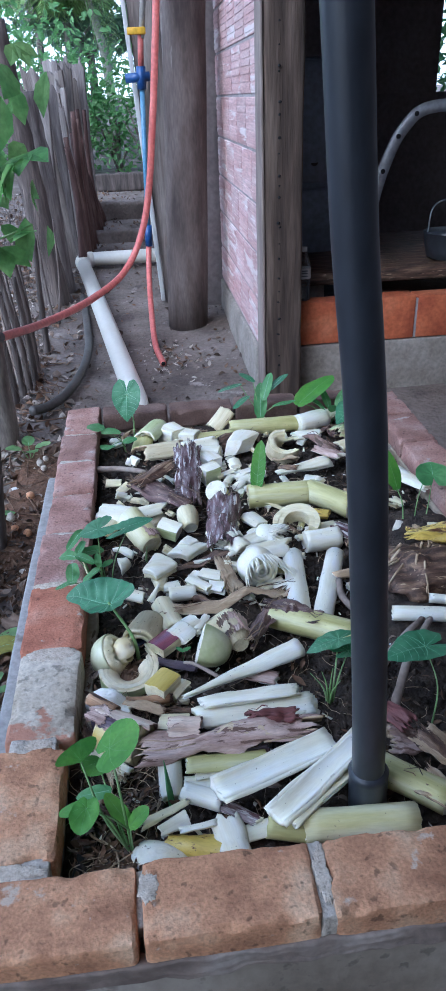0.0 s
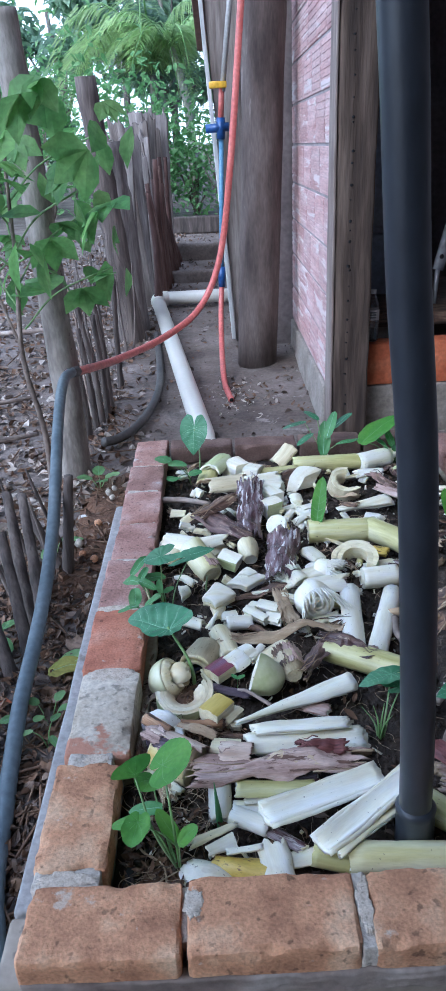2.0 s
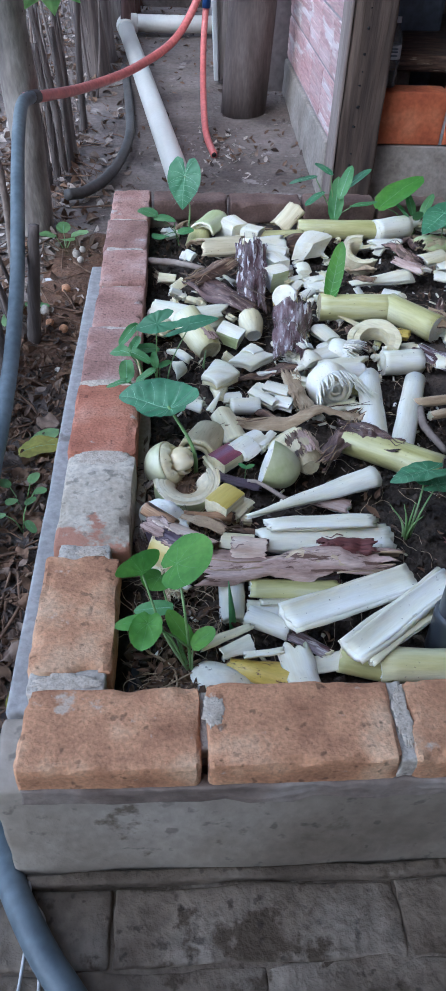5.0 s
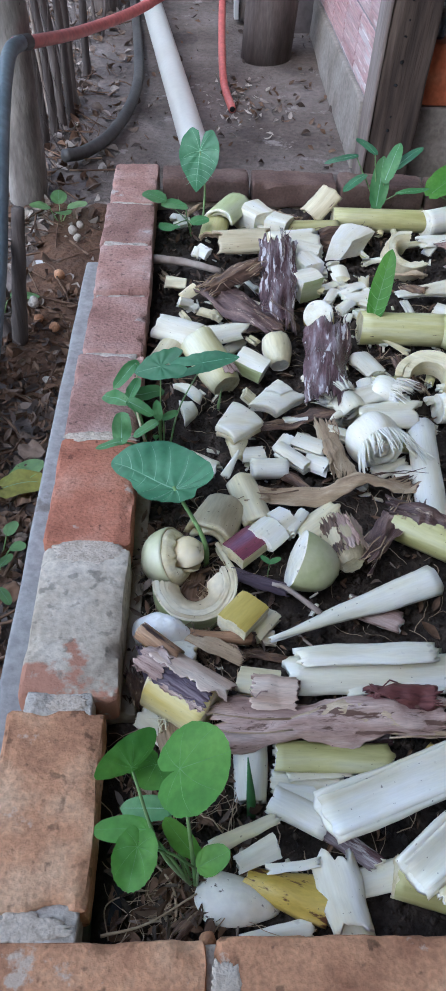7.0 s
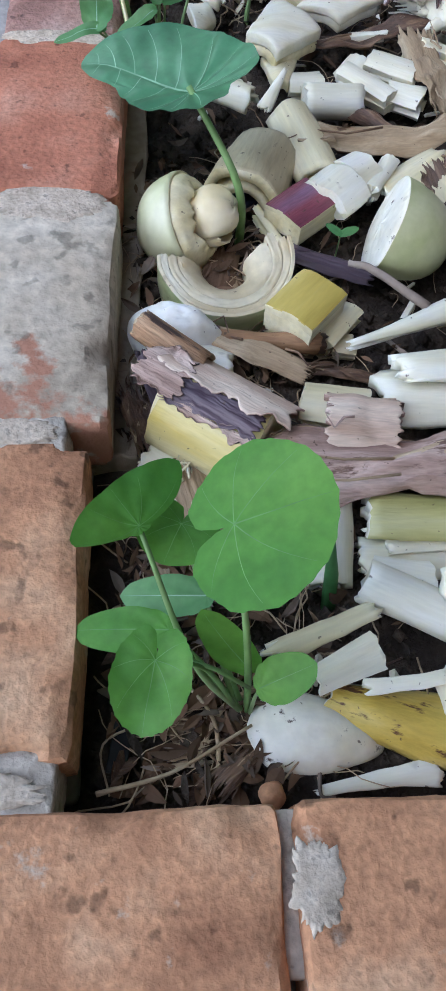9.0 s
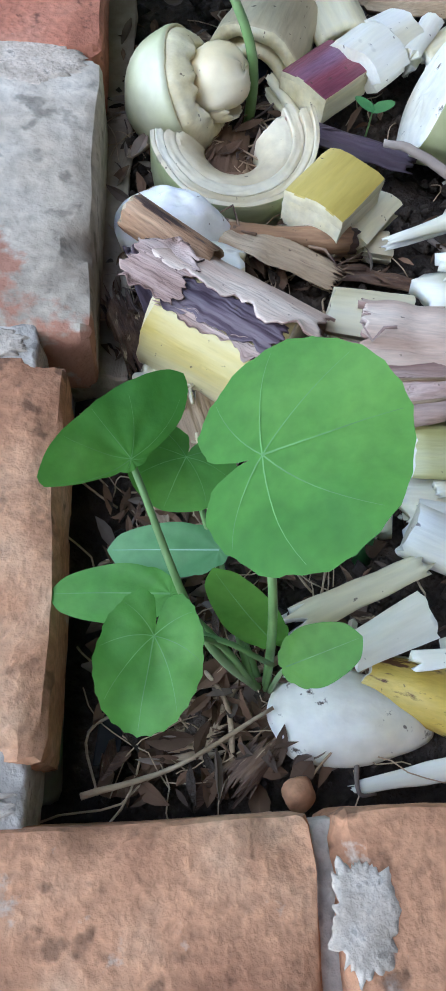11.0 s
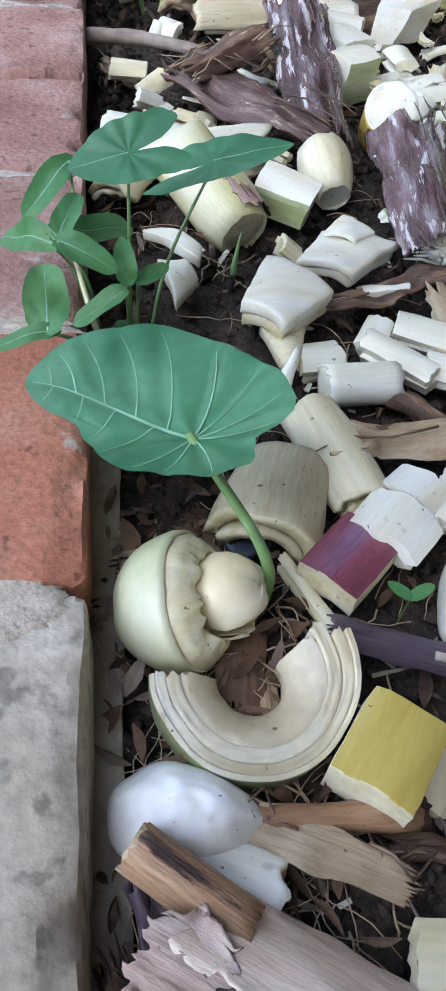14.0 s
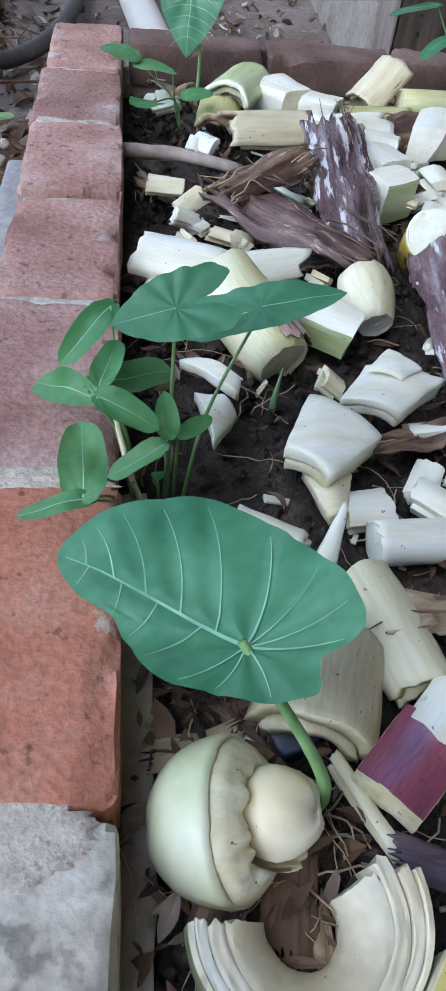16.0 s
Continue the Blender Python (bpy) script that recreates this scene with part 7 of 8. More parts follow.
for k in range(9):
    x, y = -0.245 - 0.12 * krng.random(), 2.62 + 1.6 * krng.random()
    tx, ty = x + krng.uniform(-0.14, 0.05), y + krng.uniform(-0.15, 0.15)
    trunk([(x, y, ground_z(x, y) - 0.02), ((x + tx) / 2 + krng.uniform(-0.015, 0.015), (y + ty) / 2, 0.34), (tx, ty, krng.uniform(0.5, 0.85))], 0.010, 0.005, "thin dry stick woven into the fence", krng.choice([wood_dark, stick_mat, wood_grey]), "stick", "stick", 6)
for k in range(6):
    x, y = -0.27 - 0.13 * krng.random(), 1.25 + 0.5 * krng.random()
    tx, ty = x - 0.04 - 0.13 * krng.random(), y + krng.uniform(-0.1, 0.1)
    trunk([(x, y, 0.03), ((x + tx) / 2, (y + ty) / 2, 0.19), (tx, ty, krng.uniform(0.26, 0.40))], 0.009, 0.004, "thin dark stick leaning beside the planter", krng.choice([wood_dark, wood_dark, stick_mat]), "stick", "stick", 6)
mesh = empty("wire_fence", pose(-0.3, 2.3, 0.05), "thin rusty wire mesh on the fence posts", "wire mesh", FENCE)
for d in (-1, 1):
    for k in range(16):
        s = -0.6 + k * 0.15
        a, b = max(0.0, s), min(1.9, s + 0.85)
        if b - a > 0.2:
            za, zb = (a - s), (b - s)
            za, zb = (za, zb) if d > 0 else (0.85 - za, 0.85 - zb)
            part("wire", tube_bm([(0.01, a, za), (-0.01, (a + b) / 2, (za + zb) / 2), (0.01, b, zb)], 0.0013, 4), wire_mat, mesh)

# fallen branches on the yard
for pts in ([(-1.6, 2.3, 0.10), (-1.1, 2.5, 0.09), (-0.6, 2.75, 0.08)], [(-1.9, 3.2, 0.09), (-1.2, 3.1, 0.10), (-0.75, 3.3, 0.09)], [(-0.9, 1.5, 0.08), (-0.7, 1.9, 0.09), (-0.75, 2.3, 0.08)], [(-1.4, 4.6, 0.16), (-0.9, 4.5, 0.2), (-0.5, 4.7, 0.24)]):
    stick(pts, 0.018, "fallen dead branch on the leaf litter", name="branch", category="branch")
srng0 = random.Random(8)
for k in range(7):
    x, y = -0.13 - 0.09 * srng0.random(), 1.5 + 0.6 * srng0.random()
    bm = bmesh.new()
    bmesh.ops.create_icosphere(bm, subdivisions=2, radius=0.011 + 0.007 * srng0.random())
    for v in bm.verts:
        v.co = v.co * (1 + 0.3 * noise.noise(v.co * 60 + Vector((k, 0, 0))))
    ob = link("stone", bm, brick_tan if k % 2 else mortar_mat)
    ob.matrix_world = pose(x, y, ground_z(x, y) + 0.03)
    tagged(ob, "small stone on the loose earth", "stone", "stones beside the planter")


# ---- leaves ----
def r_table(table, a):
    a = a % 360 if table[-1][0] == 360 else abs((a + 180) % 360 - 180)
    for (a0, r0), (a1, r1) in zip(table, table[1:]):
        if a <= a1:
            t = (a - a0) / (a1 - a0)
            t = t if a0 < 60 or table[-1][0] == 360 else t * t * (3 - 2 * t)
            return r0 + (r1 - r0) * t
    return table[-1][1]


HEART = ((0, 1.0), (12, 0.83), (30, 0.68), (60, 0.575), (95, 0.53), (130, 0.56), (152, 0.60), (168, 0.50), (176, 0.24), (180, 0.10))
ARROW = ((0, 1.0), (10, 0.80), (28, 0.52), (60, 0.38), (100, 0.36), (135, 0.50), (152, 0.62), (165, 0.45), (175, 0.16), (180, 0.08))
TARO = ((0, 0.965), (3, 0.92), (7, 0.815), (10, 0.73), (12, 0.665), (13, 0.59), (14.5, 0.54), (18, 0.51), (23, 0.48), (29, 0.425), (38, 0.385), (47, 0.345), (65, 0.265), (85, 0.22), (106, 0.208), (125, 0.226), (142, 0.262), (159, 0.325), (168, 0.366), (174, 0.35), (180, 0.317), (191, 0.293),
        (196, 0.33), (201, 0.378), (208, 0.435), (218, 0.445), (230, 0.44), (244, 0.446), (259, 0.447), (276, 0.46), (293, 0.545), (307, 0.66), (313, 0.715), (320, 0.755), (329, 0.80), (337, 0.875), (345, 0.93), (352, 0.955), (357, 0.975), (360, 0.965))
PELTATE = ((0, 1.0), (10, 0.88), (28, 0.68), (60, 0.54), (95, 0.52), (125, 0.64), (148, 0.92), (160, 1.0), (170, 0.72), (177, 0.28), (180, 0.16))
FAN = ((0, 1.0), (11, 0.99), (25, 1.04), (40, 1.13), (60, 1.31), (69, 1.41), (75, 1.34), (80, 1.0), (88, 0.55), (105, 0.26), (180, 0.14), (253, 0.26), (264, 0.55), (272, 0.95), (278, 1.19), (286, 1.5), (292, 1.66), (301, 1.61), (319, 1.29), (343, 1.07), (360, 1.0))
ROUND = ((0, 0.78), (40, 0.72), (80, 0.70), (115, 0.74), (145, 0.78), (165, 0.66), (176, 0.26), (180, 0.10))
PUMP = ((0, 1.0), (30, 0.97), (60, 0.87), (90, 0.74), (120, 0.63), (145, 0.57), (165, 0.44), (176, 0.20), (180, 0.10))
OVAL = ((0, 1.0), (14, 0.92), (32, 0.68), (60, 0.40), (90, 0.22), (130, 0.12), (180, 0.06))


def blade(parent, m, size, table, mat, cup=0.12, wave=0.04, droop=0.25, veins=True, teeth=0.0, narrow=1.0, name="leaf", seed=0, sides=(1.0, 1.0)):
    """A leaf blade about its stalk's end: x to the tip, z up."""
    segs, rings = (220, 26) if table is TARO else (96, 9)
    ribs = []
    bm = bmesh.new()

    def surf(x, y):
        u, v = x / size, y / size
        ridge = (0.004 if table is PUMP else 0.009) * math.cos(9 * math.atan2(v, u + 0.0001)) * min(1, math.hypot(u, v) * 2)
        sunk = 0.0
        for ax, ay, bx, by, k in ribs:
            t = max(0.0, min(1.0, ((x - ax) * (bx - ax) + (y - ay) * (by - ay)) / ((bx - ax) ** 2 + (by - ay) ** 2)))
            d = math.hypot(x - ax - (bx - ax) * t, y - ay - (by - ay) * t) / size
            sunk = max(sunk, k * math.exp(-(d / 0.045) ** 2))
        return size * (-0.016 * sunk + cup * abs(v) ** 1.3 - droop * max(0, u) ** 2 * 0.5 + wave * noise.noise(Vector((u * 2.2, v * 2.2, seed + 0.4))) + ridge)

    if table is TARO:
        def spot(a, f):
            q = r_table(table, a) * size * f
            return q * math.cos(radians(a)), q * math.sin(radians(a))

        ribs.append((0, 0, *spot(0, 0.95), 1.0))
        ribs += [(f * size, 0, *spot(a, 0.93), 0.7) for f, a in ((0.14, 316), (0.30, 330), (0.46, 341), (0.62, 349), (0.78, 354), (0.20, 34), (0.40, 22), (0.58, 13), (0.76, 7))]
        ribs += [(0, 0, *spot(a, 0.9), 0.9 if a in (290, 204) else 0.7) for a in (290, 258, 228, 204, 146, 92, 58)]
    mid = bm.verts.new((0, 0, surf(0, 0)))
    rows = []
    for k in range(segs):
        a = 360 * k / segs
        r = r_table(table, a) * size * (1 + teeth * (1 if k % 3 == 0 else -0.4))
        row = []
        for i in range(1, rings + 1):
            q = r * i / rings
            x, y = q * math.cos(radians(a)), q * math.sin(radians(a)) * narrow * sides[0 if a < 180 else 1]
            row.append(bm.verts.new((x, y, surf(x, y))))
        rows.append(row)
    for k in range(segs):
        a, b = rows[k], rows[(k + 1) % segs]
        bm.faces.new((mid, a[0], b[0]))
        for i in range(rings - 1):
            bm.faces.new((a[i], a[i + 1], b[i + 1], b[i]))
    ob = part(name, bm, mat, parent)
    ob.matrix_basis = m
    full = bool(veins)
    if veins or (veins is not None and size > 0.034):
        w = size * (0.0085 if size > 0.08 else 0.008)

        def vein(x0, y0, x1, y1, w0):
            bm = bmesh.new()
            left, right = [], []
            for i in range(9):
                t = i / 8
                d = Vector((x1 - x0, y1 - y0, 0)).normalized()
                bow = 0.10 * math.hypot(x1 - x0, y1 - y0) * 4 * t * (1 - t) * (1 if y1 > y0 else -1 if y1 < y0 else 0) * (0.4 + abs(d.y))
                x, y = x0 + (x1 - x0) * t - abs(d.y * bow) * 0.6, y0 + (y1 - y0) * t + d.x * bow * 0.6
                n = Vector((-d.y, d.x, 0)) * w0 * (1 - 0.75 * t)
                for side, sign in ((left, 1), (right, -1)):
                    px, py = x + n.x * sign, y + n.y * sign
                    side.append(bm.verts.new((px, py, surf(px, py) + size * 0.006)))
            for i in range(8):
                bm.faces.new((left[i], right[i], right[i + 1], left[i + 1]))
            part("vein", bm, vein_pump if mat == pump_mat else vein_mat, ob)

        vein(0, 0, r_table(table, 0) * size * 0.95, 0, w)
        if table is TARO:
            full = False
            for ax, ay, bx, by, k in ribs[1:]:
                vein(ax, ay, bx, by, w * (0.7 if k > 0.8 else 0.42))
        for a in ((120, 75, 36) if table in (PUMP, FAN, ROUND) else (150, 100, 62)) if full else ():
            for s in (1, -1):
                q = r_table(table, a) * size * 0.93
                vein(0, 0, q * math.cos(radians(a)), s * q * math.sin(radians(a)) * narrow * sides[0 if s > 0 else 1], w * 0.7)
        for f in (0.12, 0.27, 0.42, 0.56, 0.70) if full and table not in (PUMP, FAN, ROUND) else ():
            for s in (1, -1):
                x1 = (f + 0.16) * size
                y1 = s * 0.93 * narrow * sides[0 if s > 0 else 1] * min(0.9 * math.sqrt(max(0.0, 1 - ((f + 0.16) * 0.98) ** 2)) * 0.62, 0.5) * size
                vein(f * size, 0, x1, y1, w * 0.55)
    return ob


def plant(x, y, z, label, name, category="plant", group=""):
    return empty(name, pose(x, y, z), label, category, group)


def leafed(p, base, mid, top, blade_pose, size, table, mat, r=0.0025, stem=None, **kw):
    """A stalk from base over mid to top, and a blade at its end; all in world metres."""
    o = Vector(p["root"])
    pts = [Vector(a) - o for a in (base, mid, top)]
    line = bend(pts, 6)
    part("stalk", tube_bm(line, [r * (0.95 - 0.4 * k / (len(line) - 1)) for k in range(len(line))], 8), stem or stem_mat, p)
    h, pitch, roll = blade_pose
    m = Matrix.Translation(pts[2]) @ pose(0, 0, 0, roll, pitch, h)
    blade(p, m, size, table, mat, seed=seed_next(), **kw)


def leaf_on(p, base, mid, joint, tip, side, table, mat, r=0.002, stem=None, **kw):
    """A stalk from base over mid to the blade's joint; the blade runs from there to its tip, its width towards side."""
    o = Vector(p["root"])
    line = bend([Vector(a) - o for a in (base, mid, Vector(joint) - Vector((0, 0, 0.0015)))], 6)
    part("stalk", tube_bm(line, [r * (0.95 - 0.4 * k / (len(line) - 1)) for k in range(len(line))], 8), stem or stem_mat, p)
    j = Vector(joint)
    x = Vector(tip) - j
    size = x.length
    x.normalize()
    y = Vector(side) - j
    y = (y - x * y.dot(x)).normalized()
    n = x.cross(y)
    if n.z < 0:
        y, n = -y, -n
    m = Matrix((x, y, n)).transposed().to_4x4()
    blade(p, Matrix.Translation(j - o) @ m, size, table, mat, seed=seed_next(), **kw)


def rooted(x, y, z, label, name, group=""):
    p = plant(x, y, z, label, name, "plant", group)
    p["root"] = (x, y, z)
    return p


# large taro leaf
p = rooted(0.218, 0.585, 0.34, "young taro plant with one broad blue-green leaf", "taro_plant", "taro plants")
leaf_on(p, (0.216, 0.572, 0.33), (0.209, 0.565, 0.405), (0.1687, 0.6058, 0.462), (0.0808, 0.6852, 0.4172), (0.1382, 0.5671, 0.4532), TARO, taro_mat, 0.0044, cup=0.08, wave=0.06, droop=-0.16)
# pumpkin seedling in the front corner
p = rooted(0.204, 0.161, 0.335, "pumpkin seedling with round bright green leaves", "pumpkin_seedling", "seedlings")
leaf_on(p, (0.202, 0.162, 0.33), (0.194, 0.182, 0.43), (0.184, 0.218, 0.498), (0.226, 0.222, 0.527), (0.196, 0.258, 0.506), PUMP, pump_mat, 0.0026, teeth=0.008, cup=0.06, droop=0.12, sides=(0.98, 1.16))
leaf_on(p, (0.200, 0.163, 0.34), (0.166, 0.178, 0.41), (0.138, 0.233, 0.466), (0.1225, 0.2525, 0.473), (0.163, 0.274, 0.466), FAN, pump_mat, 0.0026, cup=0.04, droop=0.1)
leaf_on(p, (0.200, 0.163, 0.34), (0.178, 0.20, 0.40), (0.160, 0.247, 0.440), (0.150, 0.222, 0.446), (0.178, 0.240, 0.440), PUMP, pump_mat, 0.002, narrow=1.1)
leaf_on(p, (0.192, 0.165, 0.36), (0.172, 0.180, 0.395), (0.153, 0.194, 0.415), (0.098, 0.200, 0.405), (0.130, 0.214, 0.410), OVAL, pump_mat, 0.002, narrow=0.62, veins=False)
leaf_on(p, (0.192, 0.165, 0.36), (0.180, 0.190, 0.40), (0.174, 0.212, 0.420), (0.124, 0.216, 0.412), (0.150, 0.230, 0.420), OVAL, sprout_mat, 0.002, narrow=0.62, veins=False)
leaf_on(p, (0.192, 0.165, 0.36), (0.172, 0.174, 0.41), (0.146, 0.171, 0.440), (0.139, 0.135, 0.438), (0.166, 0.160, 0.442), PUMP, pump_mat, 0.0018, teeth=0.014, narrow=0.72, wave=0.1)
leaf_on(p, (0.200, 0.163, 0.35), (0.199, 0.170, 0.38), (0.199, 0.178, 0.390), (0.170, 0.196, 0.432), (0.200, 0.192, 0.425), OVAL, pump_mat, 0.0018, narrow=0.62, veins=False)
leaf_on(p, (0.202, 0.162, 0.35), (0.202, 0.164, 0.38), (0.203, 0.165, 0.400), (0.228, 0.170, 0.428), (0.206, 0.178, 0.410), OVAL, pump_mat, 0.0016, narrow=0.9, veins=False)
part("stalk", tube_bm([(-0.006, 0.006, 0.057), (-0.025, 0.012, 0.075), (-0.05, 0.02, 0.081)], 0.0014, 6), stem_mat, p)
# clump of seedlings against the side bricks
p = rooted(0.146, 0.80, 0.338, "clump of seedlings with two arrow-shaped blue-green leaves", "seedling_clump", "seedlings")
leaf_on(p, (0.145, 0.800, 0.33), (0.145, 0.795, 0.42), (0.146, 0.805, 0.504), (0.108, 0.798, 0.496), (0.146, 0.845, 0.530), PELTATE, taro_mat, 0.0018, narrow=1.05, veins=False, cup=0.1, droop=0.1)
leaf_on(p, (0.156, 0.802, 0.33), (0.172, 0.82, 0.41), (0.208, 0.857, 0.472), (0.263, 0.854, 0.490), (0.208, 0.89, 0.478), PELTATE, taro_mat, 0.0018, narrow=0.72, veins=False, cup=0.12, droop=0.1)
for base, mid, joint, tip, side, nw in (
        ((0.122, 0.80, 0.335), (0.112, 0.80, 0.42), (0.107, 0.852, 0.475), (0.073, 0.820, 0.453), (0.085, 0.845, 0.470), 0.95),
        ((0.122, 0.80, 0.335), (0.110, 0.79, 0.42), (0.095, 0.784, 0.454), (0.052, 0.820, 0.440), (0.075, 0.820, 0.455), 0.95),
        ((0.125, 0.80, 0.335), (0.112, 0.795, 0.42), (0.096, 0.794, 0.450), (0.156, 0.846, 0.442), (0.120, 0.835, 0.452), 0.75),
        ((0.125, 0.80, 0.335), (0.116, 0.79, 0.42), (0.100, 0.775, 0.462), (0.136, 0.757, 0.456), (0.118, 0.790, 0.470), 1.15),
        ((0.120, 0.79, 0.335), (0.108, 0.75, 0.40), (0.093, 0.712, 0.440), (0.092, 0.757, 0.462), (0.070, 0.735, 0.455), 1.35),
        ((0.144, 0.80, 0.345), (0.143, 0.785, 0.40), (0.140, 0.772, 0.425), (0.102, 0.764, 0.409), (0.120, 0.782, 0.420), 0.95),
        ((0.120, 0.79, 0.335), (0.110, 0.745, 0.40), (0.098, 0.712, 0.440), (0.056, 0.705, 0.438), (0.075, 0.725, 0.445), 0.70),
        ((0.145, 0.80, 0.345), (0.144, 0.785, 0.41), (0.143, 0.772, 0.432), (0.140, 0.778, 0.460), (0.158, 0.775, 0.446), 1.3),
        ((0.150, 0.80, 0.345), (0.150, 0.785, 0.41), (0.150, 0.775, 0.430), (0.172, 0.786, 0.438), (0.160, 0.795, 0.445), 1.1),
        ((0.140, 0.80, 0.335), (0.138, 0.79, 0.37), (0.137, 0.785, 0.380), (0.139, 0.778, 0.402), (0.150, 0.780, 0.392), 1.0),
        ((0.122, 0.80, 0.335), (0.112, 0.795, 0.43), (0.100, 0.790, 0.455), (0.112, 0.830, 0.468), (0.125, 0.812, 0.462), 1.0)):
    leaf_on(p, base, mid, joint, tip, side, OVAL, sprout_mat, 0.0016, narrow=nw * 0.54, veins=False, cup=0.45, wave=0.14, droop=0.45)
part("stalk", tube_bm(local([(0.133, 0.785, 0.335), (0.120, 0.785, 0.38), (0.108, 0.79, 0.44)], 0.146, 0.80, 0.338), [0.0026, 0.0022, 0.0016], 8), pith_cream, p, "pale stalk")
# taro and seedlings by the back bricks
p = rooted(0.215, 1.585, 0.335, "young taro with a drooping blue-green leaf", "taro_plant", "taro plants")
leafed(p, (0.215, 1.585, 0.33), (0.218, 1.60, 0.42), (0.205, 1.615, 0.492), (255, 66, 0), 0.085, HEART, taro_mat, 0.003, narrow=1.0)
for tx, ty, tz, hd, sz in ((0.175, 1.50, 0.42, 200, 0.055), (0.128, 1.50, 0.43, 160, 0.05), (0.19, 1.46, 0.40, 20, 0.04), (0.15, 1.47, 0.39, 240, 0.045)):
    leafed(p, (0.19, 1.52, 0.335), (0.18, 1.51, 0.38), (tx, ty, tz), (hd, -15, 0), sz, OVAL, sprout_mat, 0.0018, narrow=1.3, veins=False)
p = rooted(0.540, 1.12, 0.335, "young taro with an upright spear-shaped leaf", "taro_plant", "taro plants")
leafed(p, (0.545, 1.10, 0.33), (0.543, 1.105, 0.36), (0.530, 1.112, 0.398), (68, -66, 0), 0.125, OVAL, pump_mat, 0.003, narrow=0.4, cup=0.5)
p = rooted(0.62, 1.60, 0.335, "cluster of seedlings with narrow leaves by the back bricks", "seedling_clump", "seedlings")
for tx, ty, tz, hd, pt, sz in ((0.56, 1.63, 0.49, 190, 5, 0.075), (0.60, 1.62, 0.50, 120, -15, 0.07), (0.65, 1.62, 0.47, 30, -30, 0.085), (0.63, 1.60, 0.45, 60, -50, 0.09), (0.58, 1.60, 0.46, 220, 10, 0.07), (0.66, 1.58, 0.43, -10, -20, 0.07), (0.615, 1.575, 0.40, 80, -60, 0.11)):
    leafed(p, (0.615, 1.585, 0.335), (0.617, 1.59, 0.39), (tx, ty, tz), (hd, pt, 0), sz, OVAL, taro_mat if tz > 0.455 else sprout_mat, 0.002, narrow=0.5, veins=False)
p = rooted(0.84, 1.60, 0.335, "clump of grass-like shoots and a long green leaf", "seedling_clump", "seedlings")
leafed(p, (0.84, 1.60, 0.33), (0.80, 1.60, 0.40), (0.745, 1.60, 0.425), (28, -30, 0), 0.15, OVAL, pump_mat, 0.002, narrow=0.75, veins=False)
for k in range(7):
    a = k * 0.9
    leafed(p, (0.845, 1.59, 0.33), (0.85 + 0.01 * math.cos(a), 1.595, 0.38), (0.85 + 0.03 * math.cos(a), 1.59 + 0.02 * math.sin(a), 0.40), (math.degrees(a), -45, 0), 0.07, OVAL, sprout_mat, 0.0014, narrow=0.5, veins=False)
p = rooted(0.885, 1.44, 0.335, "young taro with two blue-green leaves", "taro_plant", "taro plants")
leafed(p, (0.89, 1.41, 0.33), (0.885, 1.45, 0.38), (0.885, 1.48, 0.452), (215, 20, 0), 0.085, HEART, taro_mat, 0.0026)
leafed(p, (0.89, 1.42, 0.33), (0.90, 1.45, 0.38), (0.915, 1.47, 0.42), (300, 30, 0), 0.06, HEART, taro_mat, 0.0022)
p = rooted(0.547, 0.405, 0.335, "young taro with a folded blue-green leaf", "taro_plant", "taro plants")
leafed(p, (0.550, 0.405, 0.33), (0.560, 0.42, 0.40), (0.572, 0.45, 0.447), (190, 5, 18), 0.062, HEART, taro_mat, 0.0024)
leafed(p, (0.552, 0.405, 0.33), (0.565, 0.415, 0.39), (0.585, 0.43, 0.437), (10, 0, -15), 0.055, HEART, taro_mat, 0.0022)
for k, (dx, dy, dz) in enumerate(((0.01, 0.02, 0.07), (-0.012, 0.01, 0.075), (0.02, 0.0, 0.06), (-0.03, 0.02, 0.065))):
    part("grass_blade", tube_bm(bend([(0, 0, -0.005), (dx * 0.3, dy * 0.3, dz * 0.6), (dx, dy, dz)], 5), [0.003 * (1 - 0.085 * i) for i in range(11)], 6), stem_mat, p, "yellow-green shoot")
p = rooted(0.705, 0.33, 0.335, "thin-stalked young taro seedling with one leaf", "taro_plant", "taro plants")
leafed(p, (0.705, 0.328, 0.335), (0.712, 0.34, 0.42), (0.702, 0.385, 0.470), (190, 0, 5), 0.075, HEART, taro_mat, 0.0018)
p = rooted(0.925, 0.97, 0.335, "pair of seedlings on thin stalks by the side bricks", "seedling_clump", "seedlings")
leafed(p, (0.93, 0.97, 0.335), (0.94, 0.98, 0.40), (0.955, 1.01, 0.45), (80, -20, 0), 0.06, ROUND, sprout_mat, 0.0018, veins=False)
leafed(p, (0.90, 0.965, 0.335), (0.91, 0.98, 0.40), (0.94, 1.02, 0.44), (20, 0, 0), 0.05, OVAL, sprout_mat, 0.0018, narrow=1.5, veins=False)
leafed(p, (0.87, 0.955, 0.335), (0.868, 0.97, 0.40), (0.86, 1.0, 0.43), (110, -60, 0), 0.10, OVAL, pump_mat, 0.0022, narrow=0.6, veins=False)
p = rooted(0.262, 0.234, 0.338, "single narrow green spear shoot", "sprout", "seedlings")
part("shoot", tube_bm([(0, 0, -0.01), (-0.003, 0.012, 0.025), (-0.008, 0.035, 0.066)], [0.0055, 0.0048, 0.0006], 8), sprout_mat, p)
p = rooted(0.300, 0.556, 0.338, "tiny two-leaved sprout in the soil", "sprout", "seedlings")
